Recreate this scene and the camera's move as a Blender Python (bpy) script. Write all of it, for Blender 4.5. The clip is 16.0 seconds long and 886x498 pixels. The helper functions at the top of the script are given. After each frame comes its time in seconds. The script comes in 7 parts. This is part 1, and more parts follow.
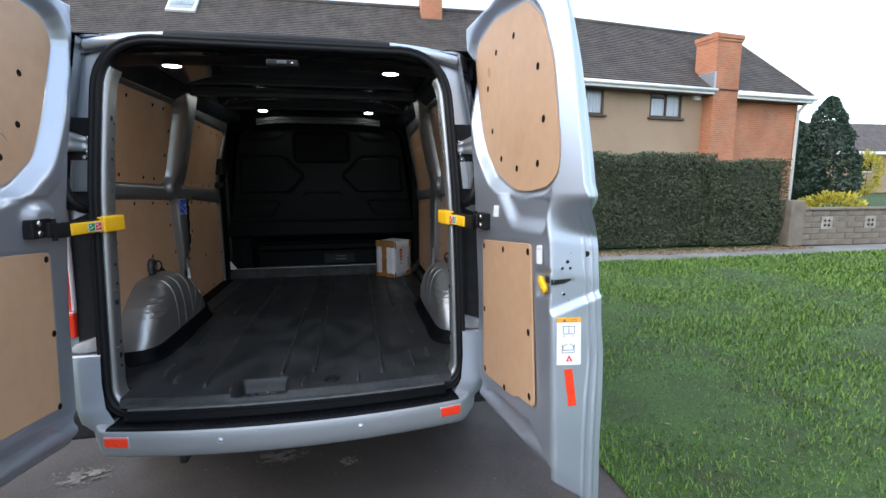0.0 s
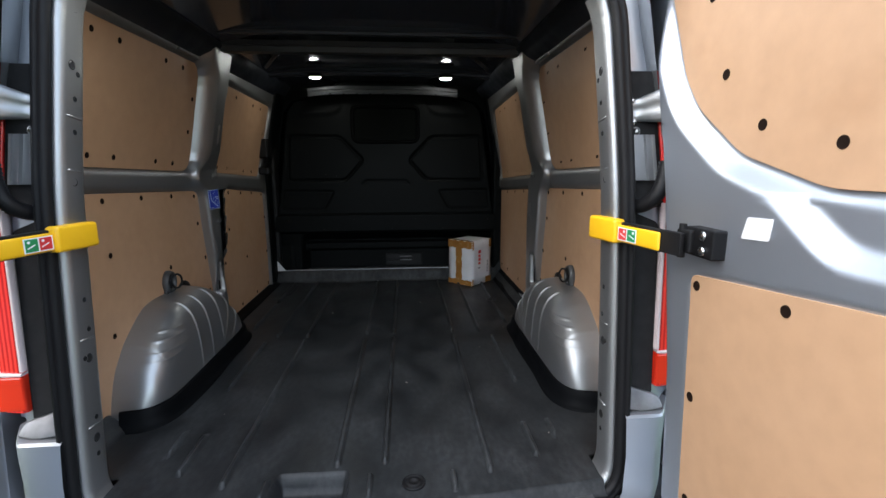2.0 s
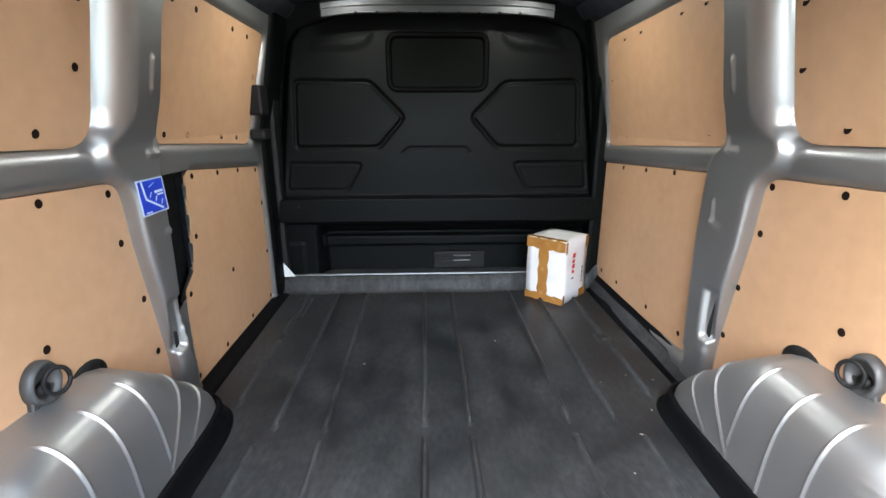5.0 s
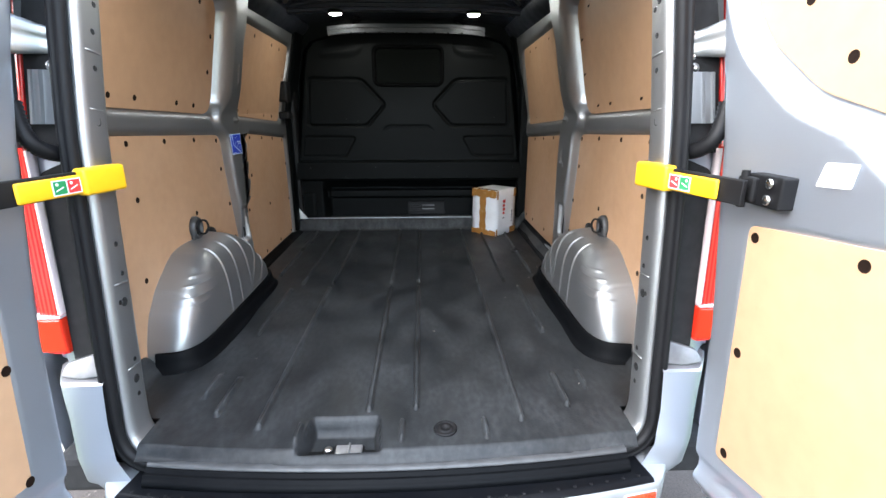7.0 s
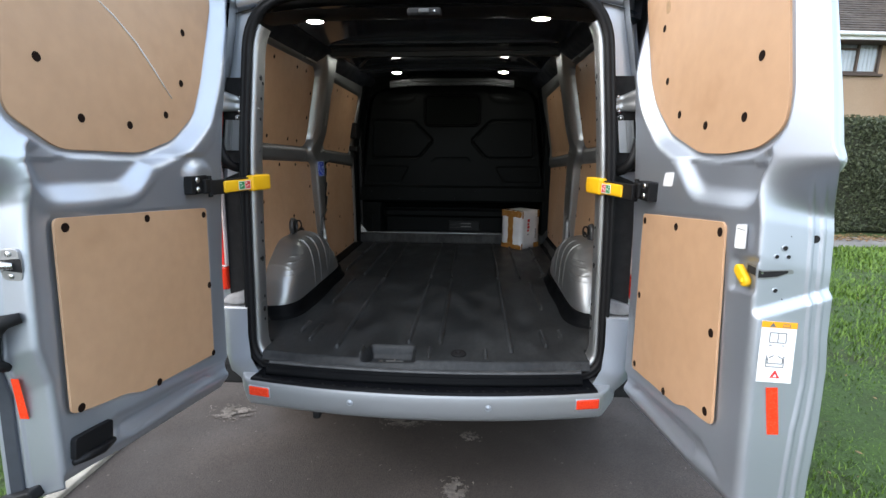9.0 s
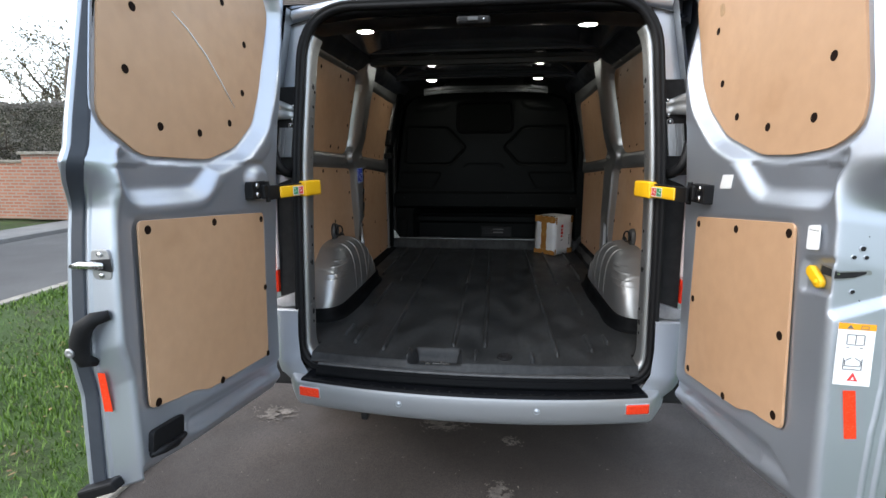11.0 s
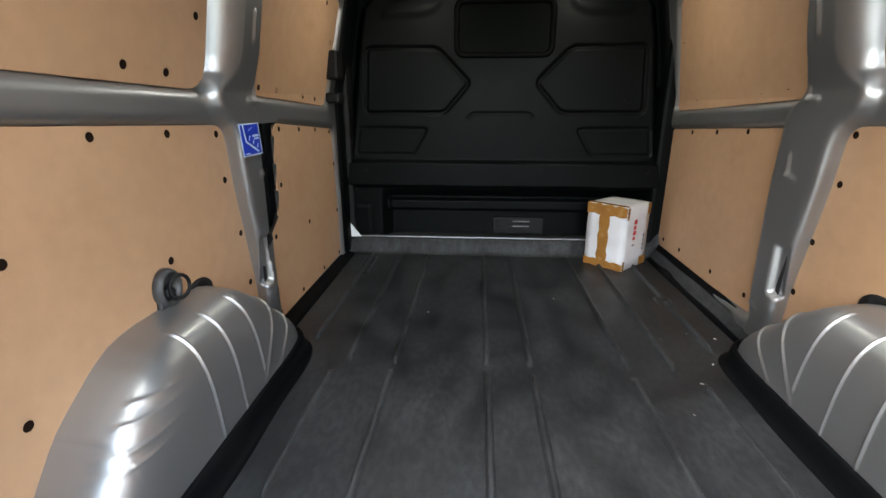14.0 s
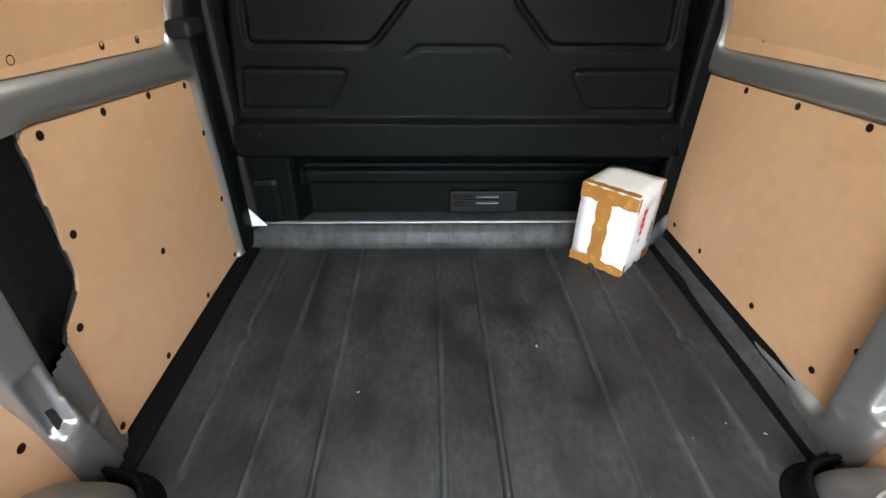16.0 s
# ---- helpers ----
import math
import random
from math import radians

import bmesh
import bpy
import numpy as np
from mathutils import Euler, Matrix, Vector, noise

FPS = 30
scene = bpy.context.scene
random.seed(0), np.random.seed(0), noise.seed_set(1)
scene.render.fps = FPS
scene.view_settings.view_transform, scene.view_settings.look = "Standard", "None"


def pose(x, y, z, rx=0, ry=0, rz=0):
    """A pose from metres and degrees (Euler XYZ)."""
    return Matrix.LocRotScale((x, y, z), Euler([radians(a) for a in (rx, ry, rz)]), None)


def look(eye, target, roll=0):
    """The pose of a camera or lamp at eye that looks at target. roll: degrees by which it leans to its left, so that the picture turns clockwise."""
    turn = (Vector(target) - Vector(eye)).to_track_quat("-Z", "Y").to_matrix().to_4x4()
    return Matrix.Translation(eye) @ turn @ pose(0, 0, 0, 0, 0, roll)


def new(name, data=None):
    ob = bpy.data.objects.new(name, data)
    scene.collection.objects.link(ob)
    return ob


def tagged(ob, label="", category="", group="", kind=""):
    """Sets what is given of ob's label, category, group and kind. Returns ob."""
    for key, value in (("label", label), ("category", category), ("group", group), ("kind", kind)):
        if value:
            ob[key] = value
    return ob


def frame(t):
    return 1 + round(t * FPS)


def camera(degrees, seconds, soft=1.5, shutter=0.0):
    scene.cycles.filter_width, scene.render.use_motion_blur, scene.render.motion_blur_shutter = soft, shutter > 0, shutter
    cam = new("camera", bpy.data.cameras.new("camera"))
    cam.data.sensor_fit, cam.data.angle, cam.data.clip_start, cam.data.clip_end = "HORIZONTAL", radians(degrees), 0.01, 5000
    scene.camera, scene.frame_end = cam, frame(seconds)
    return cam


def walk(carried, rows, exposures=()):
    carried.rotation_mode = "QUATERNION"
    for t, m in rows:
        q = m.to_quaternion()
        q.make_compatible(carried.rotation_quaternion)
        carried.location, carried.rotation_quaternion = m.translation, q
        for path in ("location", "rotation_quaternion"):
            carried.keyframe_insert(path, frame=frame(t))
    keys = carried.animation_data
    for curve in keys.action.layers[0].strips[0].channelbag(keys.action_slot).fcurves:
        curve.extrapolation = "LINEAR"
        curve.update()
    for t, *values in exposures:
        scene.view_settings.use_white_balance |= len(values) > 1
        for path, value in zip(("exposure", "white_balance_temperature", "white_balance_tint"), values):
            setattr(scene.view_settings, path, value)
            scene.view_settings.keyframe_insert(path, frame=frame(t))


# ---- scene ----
cam = camera(87.3, 16.0)
PATH = [
    (0, (0.273, -2.012, 1.457), (0.641, -0.068, 1.160), -0.2),
    (0.5, (0.178, -1.929, 1.446), (0.450, 0.026, 1.125), -0.2),
    (1, (0.164, -1.739, 1.447), (0.317, 0.226, 1.111), -0.3),
    (1.5, (0.193, -1.419, 1.466), (0.328, 0.547, 1.125), -0.3),
    (2, (0.140, -1.164, 1.462), (0.296, 0.797, 1.099), -0.2),
    (2.5, (0.017, -0.922, 1.506), (0.125, 1.039, 1.127), -0.1),
    (3, (-0.074, -0.679, 1.490), (-0.064, 1.285, 1.113), -0.2),
    (3.2, (-0.086, -0.549, 1.505), (-0.091, 1.412, 1.114), -0.3),
    (5.3, (-0.051, -0.047, 1.503), (0.023, 1.871, 0.940), -0.1),
    (5.5, (-0.023, -0.174, 1.509), (0.044, 1.751, 0.971), -0.1),
    (6, (0.070, -0.555, 1.532), (0.165, 1.372, 1.005), -0.1),
    (6.5, (0.103, -0.800, 1.490), (0.212, 1.118, 0.932), -0.0),
    (7, (0.093, -1.113, 1.445), (0.176, 0.802, 0.874), 0.0),
    (7.5, (0.115, -1.277, 1.433), (0.122, 0.652, 0.906), -0.1),
    (8, (0.248, -1.539, 1.415), (0.156, 0.397, 0.923), -0.1),
    (8.5, (0.294, -1.673, 1.423), (0.151, 0.270, 0.971), 0.0),
    (9, (0.199, -1.819, 1.431), (0.072, 0.130, 1.004), 0.3),
    (9.5, (0.096, -1.985, 1.426), (-0.014, -0.026, 1.037), 0.5),
    (9.7, (0.076, -2.016, 1.436), (-0.037, -0.056, 1.054), 0.5),
    (11.8, (0.109, -1.562, 1.415), (-0.148, 0.370, 0.968), -0.6),
    (12, (0.111, -1.464, 1.428), (-0.130, 0.461, 0.944), -0.3),
    (12.5, (0.042, -1.189, 1.374), (-0.169, 0.724, 0.827), -0.4),
    (13, (-0.134, -0.871, 1.427), (-0.261, 1.044, 0.864), -0.0),
    (13.5, (-0.139, -0.606, 1.428), (-0.243, 1.293, 0.810), 0.0),
    (14, (-0.122, -0.165, 1.401), (-0.262, 1.736, 0.793), -0.1),
    (14.5, (-0.238, 0.039, 1.447), (-0.336, 1.918, 0.766), 0.1),
    (15, (-0.341, 0.365, 1.447), (-0.354, 2.177, 0.599), 0.4),
    (15.5, (-0.270, 0.495, 1.574), (-0.225, 2.225, 0.571), 0.4),
    (16, (-0.108, 0.676, 1.610), (-0.054, 2.360, 0.532), 0.7),
]
EXPOSURES = [(0, 1.5, 6450, 10), (0.5, 1.68, 6550, 10), (1.5, 1.85, 6700, 10), (2.5, 2.15, 6600, 10), (3.2, 3.05, 6750, 10), (5.3, 4.15, 6750, 10), (5.5, 4.15, 6750, 10), (6, 4.2, 6750, 10), (6.5, 3.85, 6750, 10), (7, 3.25, 6650, 10), (8, 2.25, 6750, 10), (9.5, 1.70, 6950, 10), (12, 1.65, 6950, 10), (12.5, 1.88, 6500, 10), (13, 2.4, 6600, 10), (14, 3.4, 7150, 10), (14.5, 3.9, 7200, 10), (15, 3.98, 7150, 10), (15.5, 4.25, 7050, 10), (16, 4.4, 7150, 10)]
walk(cam, [(t, look(eye, target, roll)) for t, eye, target, roll in PATH], EXPOSURES)

# ---- world, sun, exposure ----
SUN_TURN, SUN_HIGH = radians(242), radians(36)
world = bpy.data.worlds.new("world")
scene.world = world
world.use_nodes = True
wn = world.node_tree.nodes
sky = wn.new("ShaderNodeTexSky")
sky.sky_type = 'NISHITA'
sky.sun_disc = False
sky.sun_elevation, sky.sun_rotation = SUN_HIGH, SUN_TURN
sky.air_density, sky.dust_density, sky.ozone_density = 1.2, 1.6, 2.0
haze = wn.new("ShaderNodeMixRGB")
haze.inputs[2].default_value = (5.7, 6.6, 7.9, 1)
# thin cloud, brightest towards the veiled sun and clearer on the far side
way = wn.new("ShaderNodeTexCoord")
toward = wn.new("ShaderNodeVectorMath")
toward.operation = 'DOT_PRODUCT'
toward.inputs[1].default_value = (math.sin(SUN_TURN), math.cos(SUN_TURN), 0.35)
world.node_tree.links.new(way.outputs["Generated"], toward.inputs[0])
veil = wn.new("ShaderNodeMapRange")
veil.inputs["From Min"].default_value, veil.inputs["From Max"].default_value = -0.8, 0.9
veil.inputs["To Min"].default_value, veil.inputs["To Max"].default_value = 0.32, 0.65
world.node_tree.links.new(toward.outputs["Value"], veil.inputs[0])
world.node_tree.links.new(veil.outputs[0], haze.inputs[0])
world.node_tree.links.new(sky.outputs[0], haze.inputs[1])
world.node_tree.links.new(haze.outputs[0], wn["Background"].inputs[0])
wn["Background"].inputs[1].default_value = 0.15
sun = new("sun", bpy.data.lights.new("sun", 'SUN'))
sun.data.energy, sun.data.angle, sun.data.color = 0.8, radians(85), (1.0, 0.96, 0.90)
sun.matrix_basis = look((0, 0, 0), (-math.sin(SUN_TURN) * math.cos(SUN_HIGH), -math.cos(SUN_TURN) * math.cos(SUN_HIGH), -math.sin(SUN_HIGH)))


# ---- materials ----
def shader(name, rough=0.5, metal=0.0, colour=(0.5, 0.5, 0.5)):
    m = bpy.data.materials.new(name)
    m.use_nodes = True
    b = m.node_tree.nodes["Principled BSDF"]
    b.inputs["Base Color"].default_value = (*colour, 1)
    b.inputs["Roughness"].default_value = rough
    b.inputs["Metallic"].default_value = metal
    return m, m.node_tree.nodes, m.node_tree.links, b


def add(nodes, kind, **settings):
    n = nodes.new(kind)
    for k, v in settings.items():
        n.inputs[k.replace("_", " ")].default_value = v
    return n


def noisy(nodes, links, scale, detail=4.0, stretch=(1, 1, 1)):
    co = nodes.new("ShaderNodeTexCoord")
    mp = nodes.new("ShaderNodeMapping")
    mp.inputs["Scale"].default_value = stretch
    links.new(co.outputs["Object"], mp.inputs[0])
    n = add(nodes, "ShaderNodeTexNoise", Scale=scale, Detail=detail)
    links.new(mp.outputs[0], n.inputs["Vector"])
    return n.outputs["Fac"]


def ramp(nodes, links, fac, stops):
    r = nodes.new("ShaderNodeValToRGB")
    links.new(fac, r.inputs[0])
    e = r.color_ramp.elements
    while len(e) < len(stops):
        e.new(0.5)
    for el, (p, c) in zip(e, stops):
        el.position = p
        el.color = (*c, 1) if len(c) == 3 else c
    return r.outputs[0]


def bump(nodes, links, b, fac, strength, distance=0.01):
    n = add(nodes, "ShaderNodeBump", Strength=strength, Distance=distance)
    links.new(fac, n.inputs["Height"])
    links.new(n.outputs[0], b.inputs["Normal"])


def mottled(name, colours, scale, rough=(0.5, 0.5), metal=0.0, bump_scale=None, bump_strength=0.1, stretch=(1, 1, 1), grain=None, distance=0.01):
    """A material whose colour runs through colours by noise, with finer grain, roughness and relief."""
    m, n, l, b = shader(name, rough[0], metal)
    f = noisy(n, l, scale, 5.0, stretch)
    c = ramp(n, l, f, [(0.3 + 0.4 * i / max(1, len(colours) - 1), k) for i, k in enumerate(colours)])
    if grain:
        mix = n.new("ShaderNodeMixRGB")
        mix.blend_type = 'MULTIPLY'
        mix.inputs[0].default_value = grain[1]
        l.new(c, mix.inputs[1])
        l.new(ramp(n, l, noisy(n, l, grain[0], 3.0, stretch), [(0.3, (0.45,) * 3), (0.7, (1.25,) * 3)]), mix.inputs[2])
        c = mix.outputs[0]
    l.new(c, b.inputs["Base Color"])
    rr = add(n, "ShaderNodeMapRange", From_Min=0.3, From_Max=0.7, To_Min=rough[0], To_Max=rough[1])
    l.new(noisy(n, l, scale * 2.3, 4.0, stretch), rr.inputs[0])
    l.new(rr.outputs[0], b.inputs["Roughness"])
    if bump_scale:
        bump(n, l, b, noisy(n, l, bump_scale, 4.0), bump_strength, distance)
    return m


def dusty(name, base, dust, rough=(0.45, 0.75), amount=0.5, scale=2.2, fine=26.0, gloss=0.3):
    """Dark plastic or rubber with pale dust and scuffs lying in uneven patches."""
    m, n, l, b = shader(name, rough[0])
    big = ramp(n, l, noisy(n, l, scale, 6.0), [(0.42, (0, 0, 0)), (0.72, (1, 1, 1))])
    small = ramp(n, l, noisy(n, l, fine, 6.0, (1.0, 0.35, 1.0)), [(0.35, (0.15,) * 3), (0.75, (1, 1, 1))])
    mul = n.new("ShaderNodeMixRGB")
    mul.blend_type = 'MULTIPLY'
    mul.inputs[0].default_value = 1.0
    l.new(big, mul.inputs[1])
    l.new(small, mul.inputs[2])
    sc = n.new("ShaderNodeMath")
    sc.operation = 'MULTIPLY'
    sc.inputs[1].default_value = amount
    l.new(mul.outputs[0], sc.inputs[0])
    mix = n.new("ShaderNodeMixRGB")
    mix.inputs[1].default_value, mix.inputs[2].default_value = (*base, 1), (*dust, 1)
    l.new(sc.outputs[0], mix.inputs[0])
    l.new(mix.outputs[0], b.inputs["Base Color"])
    rr = add(n, "ShaderNodeMapRange", To_Min=rough[0], To_Max=rough[1])
    l.new(big, rr.inputs[0])
    l.new(rr.outputs[0], b.inputs["Roughness"])
    b.inputs["Specular IOR Level"].default_value = gloss
    bump(n, l, b, noisy(n, l, 420.0, 2.0), 0.12, 0.002)
    return m


def flat(name, colour, rough=0.5, metal=0.0, emit=0.0):
    m, n, l, b = shader(name, rough, metal, colour)
    if emit:
        b.inputs["Emission Color"].default_value = (*colour, 1)
        b.inputs["Emission Strength"].default_value = emit
    else:
        f = noisy(n, l, 35.0, 4.0)
        rr = add(n, "ShaderNodeMapRange", From_Min=0.3, From_Max=0.7, To_Min=max(0.05, rough - 0.07), To_Max=min(1, rough + 0.1))
        l.new(f, rr.inputs[0])
        l.new(rr.outputs[0], b.inputs["Roughness"])
    return m


def silver_paint(name, colour, rough, metal=0.88):
    m, n, l, b = shader(name, rough, metal, colour)
    l.new(ramp(n, l, noisy(n, l, 1.3, 0.0), [(0.3, tuple(c * 0.95 for c in colour)), (0.7, tuple(c * 1.04 for c in colour))]), b.inputs["Base Color"])
    rr = add(n, "ShaderNodeMapRange", From_Min=0.3, From_Max=0.7, To_Min=rough - 0.03, To_Max=rough + 0.06)
    l.new(noisy(n, l, 5.0, 1.0), rr.inputs[0])
    l.new(rr.outputs[0], b.inputs["Roughness"])
    return m


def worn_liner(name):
    """Black moulded rubber: pale scuffs run along the load direction; rib tops are paled for wear and painted
    highlight.
    """
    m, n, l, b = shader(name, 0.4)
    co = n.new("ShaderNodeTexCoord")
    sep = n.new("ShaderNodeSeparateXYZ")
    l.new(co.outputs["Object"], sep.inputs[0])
    # lightens the rib tops: wear, plus a highlight put into the colour
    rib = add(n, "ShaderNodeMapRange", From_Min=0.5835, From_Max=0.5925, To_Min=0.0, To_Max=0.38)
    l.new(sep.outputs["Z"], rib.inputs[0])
    wear_glint = ramp(n, l, noisy(n, l, 9.0, 3.0, (3.0, 0.8, 1.0)), [(0.38, (0, 0, 0)), (0.62, (1, 1, 1))])
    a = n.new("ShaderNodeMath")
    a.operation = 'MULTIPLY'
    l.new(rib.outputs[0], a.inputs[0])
    l.new(wear_glint, a.inputs[1])
    big = ramp(n, l, noisy(n, l, 9.0, 8.0, (1.0, 0.55, 1.0)), [(0.34, (0.26,) * 3), (0.68, (1, 1, 1))])
    fine = ramp(n, l, noisy(n, l, 60.0, 4.0, (1.0, 0.5, 1.0)), [(0.36, (0.20,) * 3), (0.80, (0.48,) * 3)])
    c = n.new("ShaderNodeMath")
    c.operation = 'MULTIPLY'
    l.new(big, c.inputs[0])
    l.new(fine, c.inputs[1])
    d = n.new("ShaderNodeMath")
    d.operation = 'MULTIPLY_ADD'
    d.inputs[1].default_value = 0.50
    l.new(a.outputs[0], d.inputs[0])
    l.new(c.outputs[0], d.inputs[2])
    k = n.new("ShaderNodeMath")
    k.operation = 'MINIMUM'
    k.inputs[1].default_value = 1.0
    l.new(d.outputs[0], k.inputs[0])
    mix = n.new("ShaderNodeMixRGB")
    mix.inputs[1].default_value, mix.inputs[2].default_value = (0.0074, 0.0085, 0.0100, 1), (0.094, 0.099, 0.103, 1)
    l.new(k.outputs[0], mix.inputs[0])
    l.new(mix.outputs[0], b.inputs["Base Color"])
    rr = add(n, "ShaderNodeMapRange", To_Min=0.24, To_Max=0.52)
    l.new(big, rr.inputs[0])
    l.new(rr.outputs[0], b.inputs["Roughness"])
    b.inputs["Specular IOR Level"].default_value = 0.24
    bump(n, l, b, noisy(n, l, 200.0, 1.0), 0.2, 0.002)
    return m


def striped_lens(name, low, high):
    m, n, l, b = shader(name, 0.16)
    w = add(n, "ShaderNodeTexWave", Scale=26.0, Distortion=0.4)
    w.bands_direction = 'X'
    co = n.new("ShaderNodeTexCoord")
    l.new(co.outputs["Object"], w.inputs["Vector"])
    l.new(ramp(n, l, w.outputs["Fac"], [(0.2, low), (0.8, high)]), b.inputs["Base Color"])
    return m


def brick_wall_mat(name, a, c, mortar):
    m, n, l, b = shader(name, 0.9)
    co = n.new("ShaderNodeTexCoord")
    sep = n.new("ShaderNodeSeparateXYZ")
    l.new(co.outputs["Object"], sep.inputs[0])
    plus = n.new("ShaderNodeMath")
    l.new(sep.outputs["X"], plus.inputs[0])
    l.new(sep.outputs["Y"], plus.inputs[1])
    comb = n.new("ShaderNodeCombineXYZ")
    l.new(plus.outputs[0], comb.inputs["X"])
    l.new(sep.outputs["Z"], comb.inputs["Y"])
    t = add(n, "ShaderNodeTexBrick", Scale=1.0, Mortar_Size=0.014, Brick_Width=0.225, Row_Height=0.075)
    t.inputs["Color1"].default_value, t.inputs["Color2"].default_value, t.inputs["Mortar"].default_value = (*a, 1), (*c, 1), (*mortar, 1)
    l.new(comb.outputs[0], t.inputs["Vector"])
    mix = n.new("ShaderNodeMixRGB")
    mix.blend_type = 'MULTIPLY'
    mix.inputs[0].default_value = 0.6
    l.new(t.outputs["Color"], mix.inputs[1])
    l.new(ramp(n, l, noisy(n, l, 0.9, 6.0), [(0.3, (0.6, 0.58, 0.55)), (0.7, (1.15, 1.1, 1.05))]), mix.inputs[2])
    l.new(mix.outputs[0], b.inputs["Base Color"])
    bump(n, l, b, t.outputs["Fac"], 0.4, -0.01)
    return m


def leafy(name, low, high, rough=0.6):
    m, n, l, b = shader(name, rough)
    g = n.new("ShaderNodeNewGeometry")
    l.new(ramp(n, l, g.outputs["Random Per Island"], [(0.0, low), (1.0, high)]), b.inputs["Base Color"])
    return m


SILVER = silver_paint("silver_paint", (0.47, 0.508, 0.57), 0.40, 0.80)
# body silver set darker, with the shade of the cargo bay in its colour
SILVER_IN = silver_paint("silver_paint_shaded", (0.355, 0.365, 0.375), 0.38, 0.82)
# roof steel is drawn much darker than the body silver
ROOF_DARK = mottled("dark_roof_steel", [(0.026, 0.031, 0.042), (0.040, 0.046, 0.058)], 6, (0.28, 0.45), 0.3)
ROOF_GLOSS = mottled("glossy_dark_roof", [(0.030, 0.036, 0.050), (0.042, 0.049, 0.064)], 6, (0.06, 0.10), 0.0)
PLY = mottled("plywood_face", [(0.465, 0.280, 0.163), (0.495, 0.303, 0.181), (0.525, 0.323, 0.194)], 1.6, (0.42, 0.6), 0.0, 160, 0.04, (1, 1, 1), (22, 0.10), 0.002)
# thumbed and scuffed: sparse brown smudges on the boards
_n, _l = PLY.node_tree.nodes, PLY.node_tree.links
_b = _n["Principled BSDF"]
_mix = _n.new("ShaderNodeMixRGB")
_mix.blend_type = 'MULTIPLY'
_l.new(_b.inputs["Base Color"].links[0].from_socket, _mix.inputs[1])
_mix.inputs[2].default_value = (0.90, 0.87, 0.84, 1)
_l.new(ramp(_n, _l, noisy(_n, _l, 5.0, 3.0, (1, 1, 1.6)), [(0.62, (0, 0, 0)), (0.82, (1, 1, 1))]), _mix.inputs[0])
_l.new(_mix.outputs[0], _b.inputs["Base Color"])
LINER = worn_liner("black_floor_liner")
BULK = dusty("black_bulkhead_plastic", (0.0022, 0.0030, 0.0032), (0.0075, 0.0090, 0.0090), (0.38, 0.55), 0.4, 1.5, 26.0, 0.08)
BLACK = dusty("black_plastic", (0.007, 0.007, 0.008), (0.05, 0.05, 0.048), (0.45, 0.7), 0.3, 5.0, 26.0, 0.2)
CHANNEL = flat("blue_grey_seal_rubber", (0.030, 0.036, 0.048), 0.5)
RUBBER = flat("black_rubber_seal", (0.009, 0.009, 0.010), 0.45)
RUBBER.node_tree.nodes["Principled BSDF"].inputs["Specular IOR Level"].default_value = 0.16
# black of the sill seal; round the arches it paints shade on the liner
LIP = dusty("seal_and_shaded_lip", (0.0032, 0.0037, 0.0045), (0.012, 0.012, 0.013), (0.42, 0.6), 0.3, 5.0, 26.0, 0.05)
# near-black: shade painted into holes and gaps, plus plain dark panels
VOID = flat("shade_black", (0.006, 0.006, 0.007), 0.9)
PLUG = flat("dark_fixing_plug", (0.012, 0.0065, 0.0045), 0.8)
PLUG.node_tree.nodes["Principled BSDF"].inputs["Specular IOR Level"].default_value = 0.08
WORN = mottled("worn_grey_steel", [(0.13, 0.13, 0.135), (0.22, 0.22, 0.225)], 25, (0.4, 0.6), 0.5)
YELLOW = mottled("yellow_strap_plastic", [(0.80, 0.43, 0.010), (0.85, 0.48, 0.014)], 14, (0.35, 0.5), 0.0, 90, 0.05)
RED_LENS = striped_lens("red_lens", (0.42, 0.012, 0.012), (0.72, 0.04, 0.03))
LOW_LENS = flat("orange_red_lens", (0.62, 0.03, 0.012), 0.16)
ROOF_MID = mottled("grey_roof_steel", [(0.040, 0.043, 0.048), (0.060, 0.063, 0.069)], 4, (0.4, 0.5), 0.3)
CLEAR_LENS = flat("pale_lens", (0.62, 0.52, 0.52), 0.2)
REFLECT = mottled("red_reflector", [(0.75, 0.035, 0.01), (0.85, 0.06, 0.02)], 120, (0.2, 0.3))
CUP = mottled("dark_grey_steel", [(0.045, 0.047, 0.05), (0.075, 0.077, 0.08)], 20, (0.4, 0.55), 0.3)
CHROME = flat("bright_steel", (0.62, 0.62, 0.62), 0.24, 1.0)
ZINC = mottled("dull_zinc", [(0.32, 0.32, 0.33), (0.45, 0.45, 0.46)], 30, (0.35, 0.55), 0.8)
PAPER = mottled("white_sticker", [(0.72, 0.73, 0.74), (0.80, 0.80, 0.80)], 20, (0.4, 0.5))
ORANGE = flat("orange_print", (0.85, 0.33, 0.01), 0.45)
INK = flat("grey_print", (0.12, 0.13, 0.14), 0.5)
RED_INK = flat("red_print", (0.62, 0.03, 0.03), 0.5)
GREEN_INK = flat("green_print", (0.01, 0.22, 0.07), 0.45)
WHITE_INK = flat("white_print", (0.8, 0.8, 0.8), 0.45)
BLUE = flat("blue_sticker", (0.012, 0.05, 0.55), 0.4)
PALE_BLUE = flat("pale_blue_print", (0.55, 0.68, 0.9), 0.45)
BUMPER = silver_paint("bumper_paint", (0.30, 0.315, 0.335), 0.46, 0.45)
